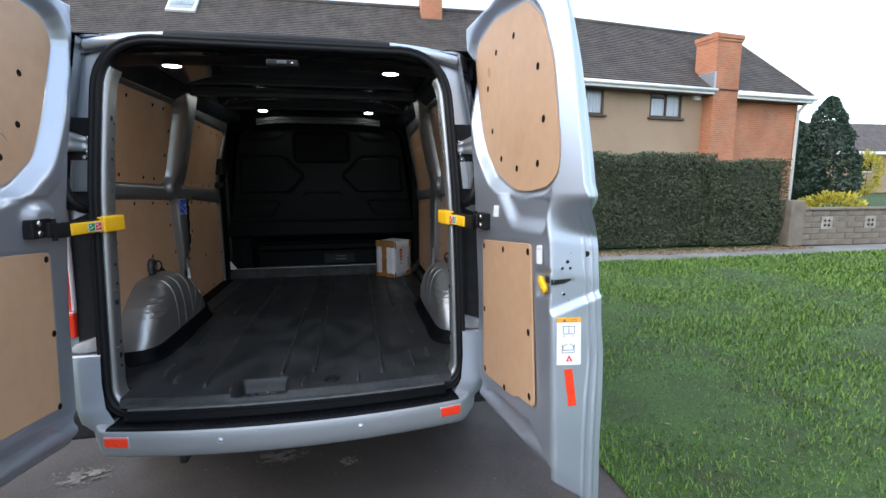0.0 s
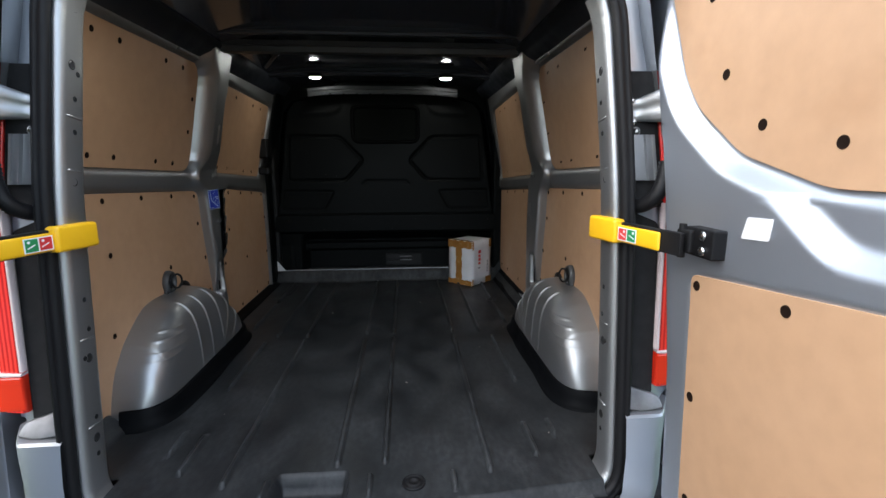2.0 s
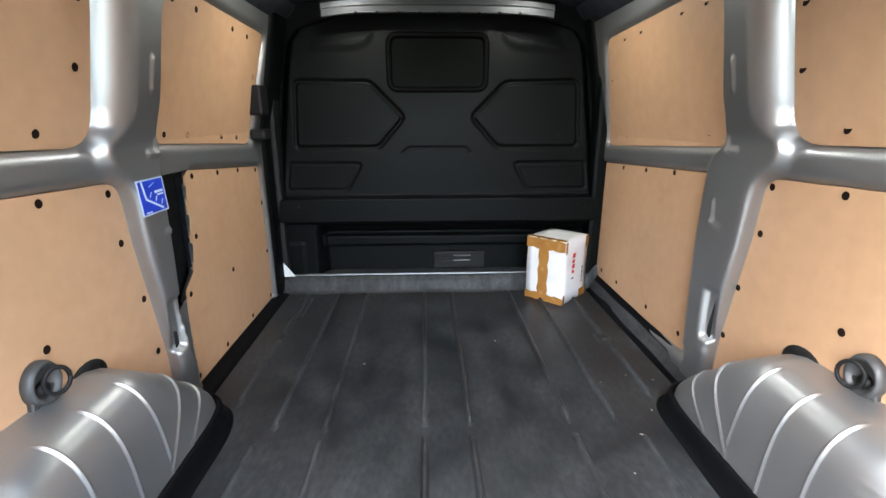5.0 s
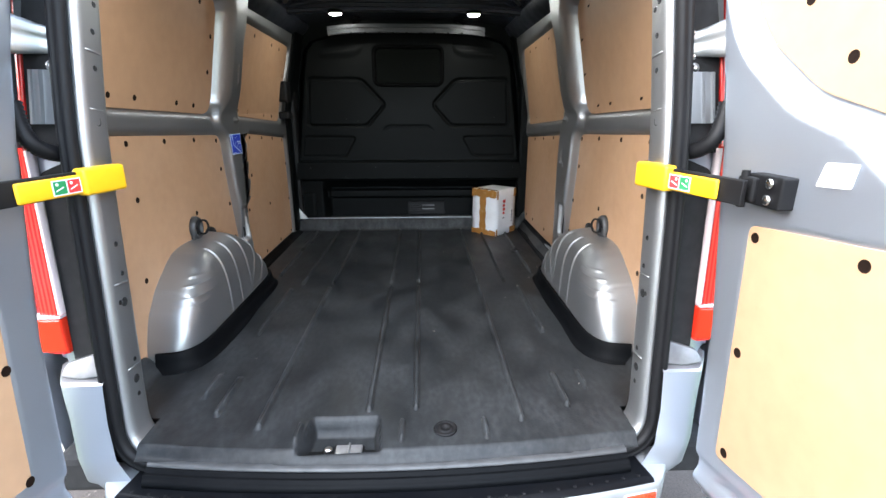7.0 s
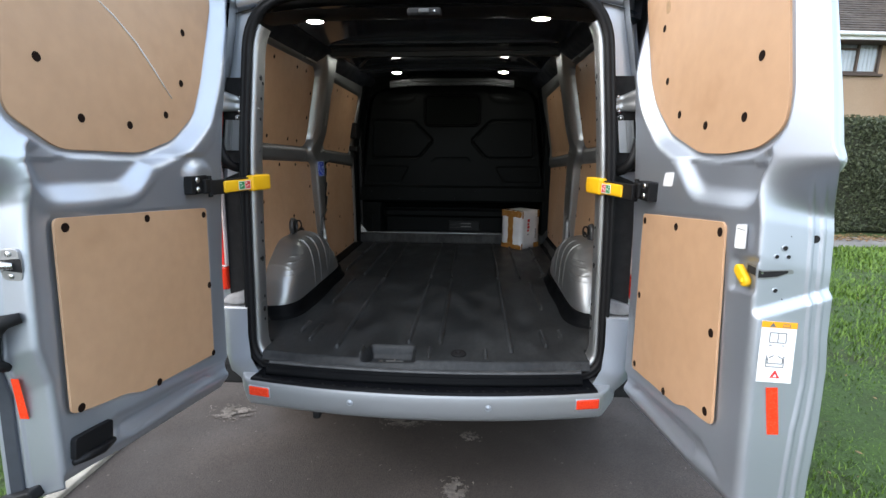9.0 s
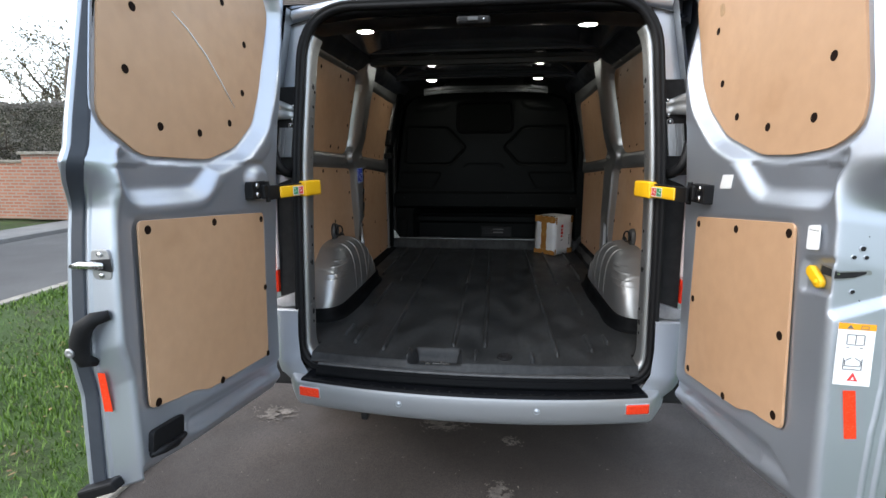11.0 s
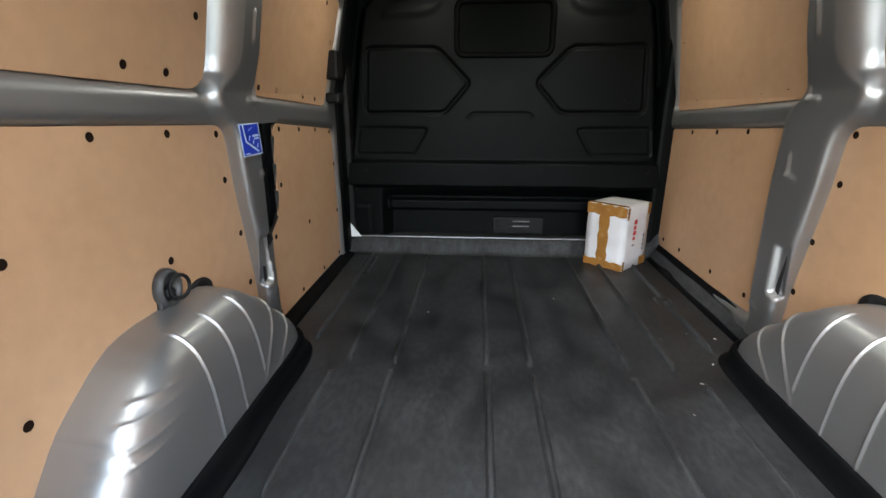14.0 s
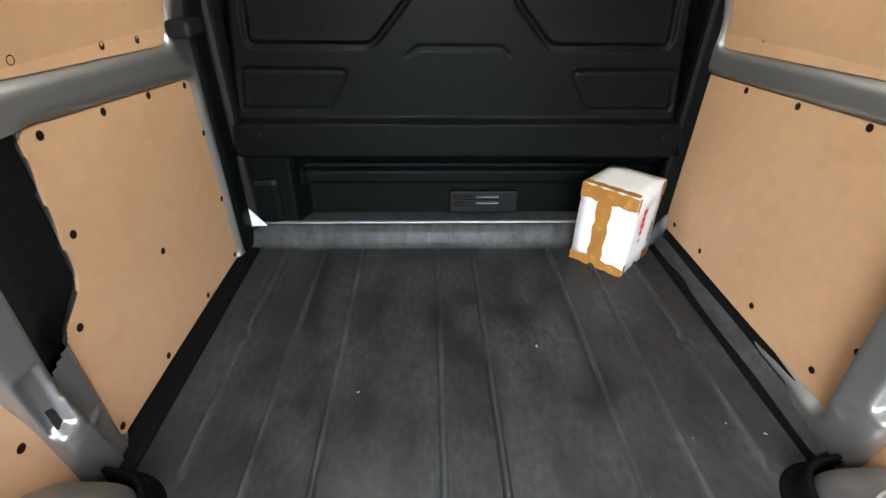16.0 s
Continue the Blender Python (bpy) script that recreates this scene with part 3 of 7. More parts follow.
def wheel_arch(s):
    """A pressed wheel housing: a rounded hump from floor to wall, with beads across it."""
    ys = np.concatenate([np.linspace(0.352, 0.46, 32), np.linspace(0.464, 1.20, 340), np.linspace(1.203, 1.285, 26)])
    th = math.pi / 2 * np.linspace(0, 1, 60) ** 1.5
    Y, T = np.meshgrid(ys, th, indexing='ij')
    u = np.where(Y < 0.80, (Y - 0.80) / 0.449, (Y - 0.80) / 0.487)
    plan = np.clip(1 - np.abs(u) ** np.where(u < 0, 8.0, 8.0), 0, 1) ** (1 / 3.0)
    tall = np.interp(Y, [0.352, 0.356, 0.37, 0.40, 0.465, 0.50, 0.575, 0.62, 0.66, 0.70, 0.93, 0.98, 1.03, 1.06, 1.11, 1.19, 1.24, 1.27, 1.285],
                     [0.0, 0.055, 0.095, 0.170, 0.246, 0.272, 0.320, 0.340, 0.347, 0.350, 0.347, 0.330, 0.296, 0.274, 0.226, 0.160, 0.11, 0.06, 0.0])
    k9 = np.ones(9) / 9
    tall = np.stack([np.convolve(np.pad(tall[:, 0], 4, mode='edge'), k9, 'valid')] * len(th), 1)
    e = 2 / 4.6
    A, B = 0.178 * plan, tall
    cx, cz = np.cos(T) ** e, np.sin(T) ** e
    bead = np.zeros_like(Y)
    high = FLOOR - 0.005 + B * cz
    # beads on the inner face, from foot (y, z) to shoulder (y, z)
    for yb, zb, yt, zt in ((0.705, 0.650, 0.690, 0.910), (0.815, 0.645, 0.795, 0.914), (0.930, 0.690, 0.905, 0.905), (0.925, 0.643, 1.050, 0.832), (1.025, 0.643, 1.148, 0.758)):
        lean = (yt - yb) / (zt - zb)
        centre = yb + lean * (high - zb)
        bead = np.maximum(bead, ridge(np.abs(Y - centre) / math.hypot(1, lean), 0.0046, 0.0050) * smoothstep(zb - 0.012, zb + 0.004, high) * smoothstep(0.50, 0.62, cx))
    for q in (0.774, 0.798, 0.833, 0.857):
        wide = (0.56, 0.70) if q > 0.81 else (0.50, 0.60)
        bead = np.maximum(bead, ridge(np.abs(high - q), 0.0045, 0.0022) * (1 - smoothstep(0.58, 0.64, Y)) * smoothstep(*wide, cx) * (1 - smoothstep(0.95, 0.985, cx)))
    X = 0.880 - (A + bead) * cx
    Z = FLOOR - 0.005 + B * cz + bead * cz + 0.012 * (B / 0.36) * np.clip(1 - cx, 0, 1) ** 1.5 * cz
    verts = np.stack([s * X, Y, Z], -1).reshape(-1, 3)
    arch = from_lists("wheel_arch", verts, lattice(len(ys), len(th), flip=s < 0), SILVER_IN, van, "bare silver pressed steel wheel arch")
    # the black lip of the floor liner that runs round the foot of the housing, its shade painted in
    foot = []
    for y in np.linspace(0.345, 1.305, 84):
        u = (y - 0.80) / (0.456 if y < 0.80 else 0.506)
        a = 0.190 * max(0.0, 1 - abs(u) ** 8.0) ** (1 / 3.0)
        foot.append((0.880 - a, y))
    path = []
    for i, p in enumerate(foot):
        t = Vector(foot[min(i + 1, len(foot) - 1)]) - Vector(foot[max(i - 1, 0)])
        o = Vector((-t.y, t.x)).normalized()
        path.append(((s * p[0], p[1], FLOOR - 0.004), (s * o.x, o.y, 0), (0, 0, 1)))
    v, f = sweep(path, [(0.036, 0.002), (0.020, 0.006), (0.010, 0.018), (0.004, 0.040), (0.000, 0.062), (-0.006, 0.068), (-0.014, 0.066), (-0.014, 0.0)], closed=False)
    from_lists("liner_lip", v, f, LIP, van, "black moulded lip round the wheel arch")
    return arch


def lashing_ring(s):
    """A lashing eye in a moulded cup on the wall above the wheel housing."""
    y0, z0 = (0.815, 0.976) if s < 0 else (0.780, 0.972)
    out = Matrix.Rotation(-s * math.pi / 2, 4, 'Y')
    m = Matrix.Translation((s * 0.862, y0, z0)) @ out
    cup = part("ring_cup", turned([(0.046, -0.006), (0.046, 0.010), (0.041, 0.020), (0.036, 0.021), (0.033, 0.015), (0.027, 0.006), (0.0, 0.004)], 32, m @ Matrix.Diagonal((1.05, 0.92, 1, 1))), CUP, van, "dark grey pressed cup for the lashing ring", True)
    neck = rounded([(-0.034, -0.012), (0.034, -0.012), (0.050, -0.075), (-0.042, -0.075)], 0.012, 3)
    plate("cup_neck", neck, lambda a, b, k: (s * (0.851 + k), y0 + a, z0 + b), 0.012, CUP, cup, "", 0.004, True)
    pts = [(s * (0.838 - 0.010 * (1 + math.cos(a))), y0 + 0.006 + 0.022 * math.cos(a), z0 + 0.002 + 0.029 * math.sin(a)) for a in np.linspace(0, 2 * math.pi, 25)]
    v, f = tube(pts, 0.0046, 8)
    from_lists("lashing_eye", v, f, BLACK, cup, "black steel lashing ring")
    part("boss", turned([(0.018, 0), (0.015, 0.016), (0.008, 0.020), (0, 0.020)], 12, Matrix.Translation((s * 0.862, y0 - 0.004, z0 - 0.012)) @ out), BLACK, cup, "black ring boss", True)
    part("rubber_bung", turned([(0.052, 0), (0.050, 0.006), (0.02, 0.008), (0, 0.008)], 20, Matrix.Translation((s * 0.866, 0.945, 0.904)) @ out @ Matrix.Diagonal((0.85, 1.2, 1, 1))), BLACK, cup, "black bung above the arch", True)


for s in (-1, 1):
    wheel_arch(s)
    lashing_ring(s)

# floor liner with raised ribs, a latch well and a drain
RIBS = [(-0.69, 1.31, 1.74), (-0.69, 1.80, 2.27), (-0.535, 1.19, 2.27), (-0.38, 1.178, 2.27), (-0.078, 1.186, 2.27), (0.064, 1.190, 2.27), (0.372, 1.190, 2.27), (0.517, 1.193, 2.25), (0.69, 1.32, 1.71), (0.69, 1.76, 2.26),
        (-0.575, 0.62, 1.09), (-0.383, 0.03, 1.098), (-0.077, 0.10, 1.103), (0.064, 0.105, 1.101), (0.372, 0.04, 1.104), (0.575, 0.60, 1.085),
        (-0.527, 0.095, 0.275), (0.527, 0.10, 0.27), (-0.60, 0.19, 0.30), (0.615, 0.19, 0.28), (-0.263, -0.035, 0.03), (0.025, -0.035, 0.035), (0.262, -0.03, 0.035)]
xs, ys = np.arange(-0.872, 0.873, 0.0032), np.concatenate([np.arange(-0.125, 0.12, 0.007), np.arange(0.124, 2.535, 0.014)])
X, Y = np.meshgrid(xs, ys)
Z = np.full(X.shape, FLOOR)
for x, y0, y1 in RIBS:
    wide = 0.0125 if y1 - y0 > 0.12 else 0.011
    ld = line_dist(X, Y, (x, y0), (x, y1))
    Z = np.maximum(Z, FLOOR + 0.014 * (1 - smoothstep(wide * 0.35, wide, ld))) - ridge(np.abs(ld - wide - 0.005), 0.0100, 0.022)
for x0, x1, y0, y1 in ((-0.715, -0.665, 1.98, 2.22), (0.66, 0.72, 1.70, 1.76)):
    Z = np.maximum(Z, FLOOR + ridge(np.abs(inside_by(rounded([(x0, y0), (x1, y0), (x1, y1), (x0, y1)], 0.015), X, Y)), 0.008, 0.005))
Z += 0.075 * smoothstep(0.795, 0.872, np.abs(X)) * smoothstep(1.25, 1.34, Y) * np.where(X > 0, 1.0, 0.15)
Z += 0.060 * smoothstep(0.80, 0.868, np.abs(X)) * (1 - smoothstep(0.34, 0.40, Y)) * smoothstep(0.12, 0.20, Y)
Z += 0.082 * smoothstep(2.290, 2.345, Y)
well = inside_by(rounded([(-0.262, -0.078), (-0.022, -0.078), (-0.038, 0.070), (-0.243, 0.070)], 0.02), X, Y)
Z -= 0.055 * smoothstep(0.0, 0.024, well)
edge = -0.040 - 0.045 * (1 - np.minimum(1, np.abs(X) / 0.66) ** 2)
drop = smoothstep(0, 1, np.clip((edge + 0.014 - Y) / 0.024, 0, 1))
Z = np.where(well > 0.004, np.minimum(Z, FLOOR - 0.012), Z - 0.03 * drop)
Y = np.maximum(Y, edge - 0.018)
X = np.where(Y < 0.09, np.clip(X, -0.685, 0.685), X)
Z += 0.0012 * np.sin(X * 17 + Y * 5) * np.cos(Y * 9)
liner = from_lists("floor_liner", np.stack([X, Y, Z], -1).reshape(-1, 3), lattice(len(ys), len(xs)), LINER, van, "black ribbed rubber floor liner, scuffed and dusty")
part("drain_ring", merge([turned([(0.033, 0), (0.033, 0.006), (0.029, 0.008), (0.026, 0.004), (0.020, 0.004), (0.018, 0.007), (0.011, 0.007), (0.009, 0.003), (0, 0.003)], 24, Matrix.Translation((0.148, 0.0, FLOOR)))]), BLACK, liner, "round black fastener in the liner", True)
for s in (-1, 1):
    hi = 0.078 if s > 0 else 0.012
    v, f = sweep([((s * 0.868, y, FLOOR), (-s, 0, 0), (0, 0, 1)) for y in np.linspace(1.29, 2.40, 24)], [(0.0, hi + 0.004), (0.010, hi + 0.003), (0.026, hi * 0.55 + 0.003), (0.048, hi * 0.18 + 0.004), (0.068, 0.002), (0.068, -0.01), (0.0, -0.01)], closed=False)
    from_lists("liner_side_lip", v, f, LIP, liner, "black moulded upturned edge of the liner")
bm = bmesh.new()
for i, (x, y) in enumerate(((0.552, 1.390), (0.66, 1.432), (0.745, 1.399), (0.742, 1.289), (0.757, 1.296), (0.697, 1.329), (0.658, 1.223), (0.572, 1.107), (0.576, 0.973), (0.484, 0.953), (-0.31, 1.55), (0.22, 1.72), (-0.52, 0.42), (0.60, 0.21), (0.13, 0.61))):
    r = 0.0018 + 0.0009 * (i % 4)
    bmesh.ops.create_icosphere(bm, subdivisions=1, radius=r, matrix=Matrix.Translation((x, y, FLOOR + 0.002)) @ Matrix.Rotation(i * 1.3, 4, 'Z') @ Matrix.Diagonal((1.6, 0.8, 0.5, 1)))
crumbs = part("floor_crumbs", bm, CONCRETE)
tagged(crumbs, "pale crumbs of grit scattered on the black liner", "grit", kind="stuff")
lock = part("door_striker", box_bm(-0.195, -0.080, -0.052, -0.004, 0.520, 0.540, 0.004), BLACK, van, "striker for the rear doors in a well in the floor")
part("striker_plate", box_bm(-0.158, -0.084, -0.048, -0.010, 0.540, 0.547, 0.003), ZINC, lock, "zinc striker plate")
part("striker_bolt", turned([(0.012, 0), (0.012, 0.008), (0.007, 0.012), (0, 0.012)], 12, Matrix.Translation((-0.178, -0.028, 0.540))), CHROME, lock, "steel bolt head", True)
part("striker_bar", box_bm(-0.122, -0.117, -0.046, -0.012, 0.545, 0.556, 0.002), ZINC, lock)
part("underfloor", box_bm(-0.95, 0.95, 0.0, 2.7, 0.40, 0.515, 0.02), VOID, van, "dark underside of the van floor")


# bulkhead
def bulkhead():
    xs, zs = np.arange(-0.96, 0.961, 0.0062), np.arange(0.56, 2.041, 0.0062)
    X, Z = np.meshgrid(xs, zs)
    A = np.abs(X)
    y = np.full(X.shape, 2.375)
    y -= 0.045 * (smoothstep(0.945, 0.962, Z) - smoothstep(1.082, 1.096, Z))
    y += 0.085 * (1 - smoothstep(0.880, 0.948, Z)) * (1 - smoothstep(0.60, 0.66, A) * np.where(X < 0, 1.0, 0.2))
    y -= 0.03 * (smoothstep(0.80, 0.815, Z) - smoothstep(0.86, 0.875, Z)) * (A < 0.62)
    half = np.interp(Z, [0.6, 0.95, 1.15, 1.72, 1.84, 1.90, 1.94, 2.04], [0.85, 0.84, 0.79, 0.715, 0.69, 0.64, 0.50, 0.3])
    y += 0.07 * smoothstep(0.0, 0.05, A - half)
    hexa = rounded([(0.70, 1.66), (0.335, 1.655), (0.170, 1.488), (0.302, 1.340), (0.72, 1.340)], 0.03)
    d = inside_by(hexa, A, Z)
    y += 0.004 * smoothstep(-0.008, 0.03, d) + ridge(np.abs(d), 0.012, 0.013)
    pocket = rounded([(0.60, 1.845), (0.30, 1.89), (0.33, 1.825), (0.40, 1.80), (0.62, 1.795)], 0.03)
    d = inside_by(pocket, A, Z)
    y -= 0.006 * smoothstep(-0.012, 0.03, d)
    low = rounded([(0.76, 1.262), (0.395, 1.258), (0.472, 1.125), (0.78, 1.125)], 0.02)
    y += 0.003 * smoothstep(-0.008, 0.026, inside_by(low, A, Z)) + ridge(np.abs(inside_by(low, A, Z)), 0.009, 0.006)
    y += ridge(np.abs(inside_by(rounded([(-0.20, 1.29), (0.18, 1.29), (0.14, 1.337), (-0.15, 1.337)], 0.012), X, Z)), 0.010, 0.004) * (Z > 1.305)
    frame_d = inside_by(rounded([(-0.240, 1.618), (0.240, 1.618), (0.240, 1.872), (-0.240, 1.872)], 0.05), X, Z)
    y += 0.010 * smoothstep(-0.012, 0.02, frame_d)
    wall = from_lists("bulkhead", np.stack([X, y, Z], -1).reshape(-1, 3), lattice(len(zs), len(xs)), BULK, van, "black moulded bulkhead behind the cab seats")
    outer = rounded([(-0.240, 1.618), (0.240, 1.618), (0.240, 1.872), (-0.240, 1.872)], 0.05, 6)
    path = []
    for i, (x, z) in enumerate(outer):
        t = Vector(outer[(i + 1) % len(outer)]) - Vector(outer[i - 1])
        o = Vector((t.y, -t.x)).normalized()
        path.append(((x, 2.375, z), (o.x, 0, o.y), (0, 1, 0)))
    v, f = sweep(path, [(0.014, 0.012), (0.011, -0.004), (0.000, -0.010), (-0.014, -0.004), (-0.018, 0.012)])
    from_lists("window_seal", v, f, VOID_SEAL, wall, "black rubber seal round the bulkhead window")
    plate("window_pane", rounded([(-0.230, 1.628), (0.230, 1.628), (0.230, 1.862), (-0.230, 1.862)], 0.045, 6), lambda a, b, k: (a, 2.384 + k, b), 0.004, DARK_GLASS, wall, "dark bulkhead window")
    for x, z, r in ((-0.72, 1.045, 0.011), (0.76, 1.045, 0.011), (-0.47, 0.98, 0.006), (-0.25, 1.05, 0.006), (0.21, 1.05, 0.006), (0.03, 0.98, 0.006), (0.42, 0.98, 0.006), (0.62, 1.40, 0.005), (-0.45, 1.385, 0.004), (-0.37, 1.372, 0.004)):
        part("bulkhead_screw", turned([(r, 0), (r * 0.8, 0.004), (0, 0.005)], 10, Matrix.Translation((x, 2.330 if z < 1.08 else 2.379, z)) @ Matrix.Rotation(math.pi / 2, 4, 'X') @ Matrix.Scale(0.7, 4)), BLACK, wall, "", True)
    grille = part("vent_grille", box_bm(-0.025, 0.26, 2.435, 2.455, 0.672, 0.768, 0.004), BLACK, van, "dark vent grille low on the bulkhead")
    for i in range(4):
        for x in (-0.01, 0.085):
            part("grille_slat", box_bm(x, x + 0.095, 2.427, 2.436, 0.700 + i * 0.014, 0.706 + i * 0.014), WORN if x > 0.05 and i in (1, 3) else BLACK, grille)
    part("sill_strip", box_bm(-0.83, 0.86, 2.356, 2.372, 0.660, 0.668, 0.002), SILVER_IN, van, "thin bare metal strip at the foot of the bulkhead")
    plate("white_tag", [(-0.842, 0.668), (-0.768, 0.668), (-0.832, 0.752), (-0.842, 0.750)], lambda a, b, k: (a, 2.328 + k, b), 0.004, PAPER, van, "small white tag in the corner by the bulkhead")
    part("corner_bracket", box_bm(-0.84, -0.70, 2.36, 2.45, 0.60, 0.86, 0.03), BULK, van, "black bracket at the foot of the bulkhead")
    for s in (-1, 1):
        part("bulkhead_post", box_bm(*sorted((s * 0.80, s * 0.95)), 2.33, 2.44, 0.59, 1.98, 0.02), BLACK if s < 0 else BULK, van, "dark upright beside the bulkhead")
    v, f = sweep([((0.885 - 0.10 * max(0, z - 1.3) ** 1.2, 2.345 + 0.02 * math.sin(z * 3), z), (1, 0, 0), (0, 1, 0)) for z in np.linspace(0.60, 1.95, 40)], [(-0.012, -0.005), (0.012, -0.008), (0.012, 0.012), (-0.012, 0.012)], closed=False)
    from_lists("door_flange", v, f, SILVER_IN, van, "narrow silver flange in front of the lining boards")
    for z0, z1 in ((1.50, 1.63), (1.39, 1.44)):
        part("door_catch", box_bm(-0.86, -0.79, 2.14, 2.24, z0, z1, 0.012), BLACK, van, "black catch of the sliding side door")


bulkhead()


# roof
def roof():
    xs, ys = np.linspace(-0.80, 0.80, 60), np.linspace(0.10, 2.50, 60)
    X, Y = np.meshgrid(xs, ys)
    Z = 2.045 - 0.07 * (np.abs(X) / 0.80) ** 4 - 0.05 * (1 - smoothstep(0.10, 0.32, Y))
    sheet = from_lists("roof_panel", np.stack([X, Y, Z], -1).reshape(-1, 3), lattice(len(ys), len(xs), flip=True), ROOF_GLOSS, van, "dark glossy steel roof inside the cargo bay")

    def member(y, wide, deep, half, z0, mat, label, drop=0.0):
        path = []
        for x in np.linspace(-half, half, 41):
            k = abs(x) / half
            path.append(((x, y, z0 - drop * k ** 4), (0, 1, 0), (0, 0, 1)))
        w = wide / 2
        v, f = sweep(path, [(-w, 0.02), (-w, 0.0), (-w * 0.72, -deep * 0.15), (-w * 0.6, -deep), (w * 0.6, -deep), (w * 0.72, -deep * 0.15), (w, 0.0), (w, 0.02)], closed=False)
        return from_lists("roof_member", v, f, mat, van, label, smooth=False)

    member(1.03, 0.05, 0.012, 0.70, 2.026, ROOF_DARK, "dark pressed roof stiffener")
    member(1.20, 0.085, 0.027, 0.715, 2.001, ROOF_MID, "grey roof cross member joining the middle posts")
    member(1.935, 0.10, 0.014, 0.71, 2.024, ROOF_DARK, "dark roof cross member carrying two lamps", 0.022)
    front = member(2.20, 0.045, 0.030, 0.51, 1.962, ROOF_MID, "grey roof cross member above the bulkhead", 0.02)
    for i in range(9):
        x = -0.36 + 0.09 * i
        part("clip", turned([(0.008, 0.0), (0.008, -0.006), (0.004, -0.010), (0, -0.010)], 8, Matrix.Translation((x, 2.188, 1.934))), RUBBER, front)
    for s in (-1, 1):
        path = []
        for y in np.linspace(0.12, 2.45, 50):
            path.append(((s * 0.765, y, 1.955), (s, 0, 0), (0, 0, 1)))
        v, f = sweep(path, [(0.05, -0.05), (-0.01, -0.03), (-0.05, 0.0), (-0.08, 0.04), (-0.08, 0.07), (0.05, 0.07)], closed=False)
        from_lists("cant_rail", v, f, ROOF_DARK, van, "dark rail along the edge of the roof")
        # highlight on the rail, built as a thin silver bar
        part("rail_glint", box_bm(*sorted((s * 0.745, s * 0.765)), 0.88, 1.06, 1.912, 1.924, 0.005, 2), SILVER_IN, van, "thin silver bar put in for the glint on the rail", True)
        for a, b in (((0.45, 1.30), (0.62, 1.62)), ((0.40, 1.32), (0.50, 1.28))):
            v, f = tube([(s * a[0], a[1], 2.015), (s * (a[0] + b[0]) / 2, (a[1] + b[1]) / 2, 2.005), (s * b[0], b[1], 1.99)], 0.010, 6)
            from_lists("roof_bead", v, f, ROOF_DARK, sheet)
    # black trim over the rear aperture
    xs, ts = np.linspace(-0.66, 0.66, 50), np.linspace(0, 1, 12)
    X, T = np.meshgrid(xs, ts)
    Z = 1.948 - 0.02 * np.abs(X / 0.66) ** 4 - 0.035 * np.sin(T * math.pi * 0.9) + 0.06 * T
    Y = 0.072 + 0.30 * T
    trim = from_lists("header_trim", np.stack([X, Y, Z], -1).reshape(-1, 3), lattice(12, 50, flip=True), BLACK, van, "black header trim above the rear door opening")
    st = part("upper_striker", box_bm(-0.065, 0.065, 0.06, 0.10, 1.915, 1.945, 0.010), BLACK, van, "black upper door striker with a steel loop")
    part("striker_loop", box_bm(-0.02, 0.02, 0.052, 0.062, 1.922, 1.938, 0.004), CUP, st)
    part("striker_stud", turned([(0.004, 0), (0.003, 0.004), (0, 0.004)], 10, Matrix.Translation((0.04, 0.06, 1.93)) @ Matrix.Rotation(math.pi / 2, 4, 'X')), CHROME, st)
    for x, y, z in ((0.447, 0.155, 1.922), (0.407, 1.918, 1.996)):
        for s in (-1, 1):
            flush = 0.35 if y < 1 else 1.0
            lamp = part("roof_lamp", turned([(0.046, 0.012), (0.046, 0.0), (0.040, -0.006), (0.034, -0.004)], 24, Matrix.Translation((s * x, y, z)) @ Matrix.Diagonal((1, 0.7, flush, 1))), BLACK, van, "lit oval cargo lamp in the roof", True)
            part("lamp_lens", turned([(0.035, -0.002), (0.031, -0.009), (0.018, -0.013), (0, -0.014)], 24, Matrix.Translation((s * x, y, z)) @ Matrix.Diagonal((1, 0.7, flush, 1))), LED, lamp, "glowing white lamp lens", True)


roof()


# rear aperture: frame, seal, sill, posts
OUTLINE = rounded([(-0.705, 0.545), (0.705, 0.545), (0.700, 1.0), (0.690, 1.40), (0.650, 1.965), (-0.650, 1.965), (-0.690, 1.40), (-0.700, 1.0)], [0.085, 0.085, 0.2, 0.25, 0.17, 0.17, 0.25, 0.2], 9)


def contour():
    path = []
    n = len(OUTLINE)
    for i, (x, z) in enumerate(OUTLINE):
        t = Vector(OUTLINE[(i + 1) % n]) - Vector(OUTLINE[i - 1])
        o = Vector((t.y, -t.x)).normalized()
        bow = -0.045 * max(0.0, 1 - (x / 0.66) ** 2) if z < 0.6 else 0.0
        path.append(((x, rear(z) + bow, z + (0.012 * (1 - (x / 0.66) ** 2) if z > 1.9 else 0)), (o.x, 0, o.y), (0, 1, 0)))
    return path


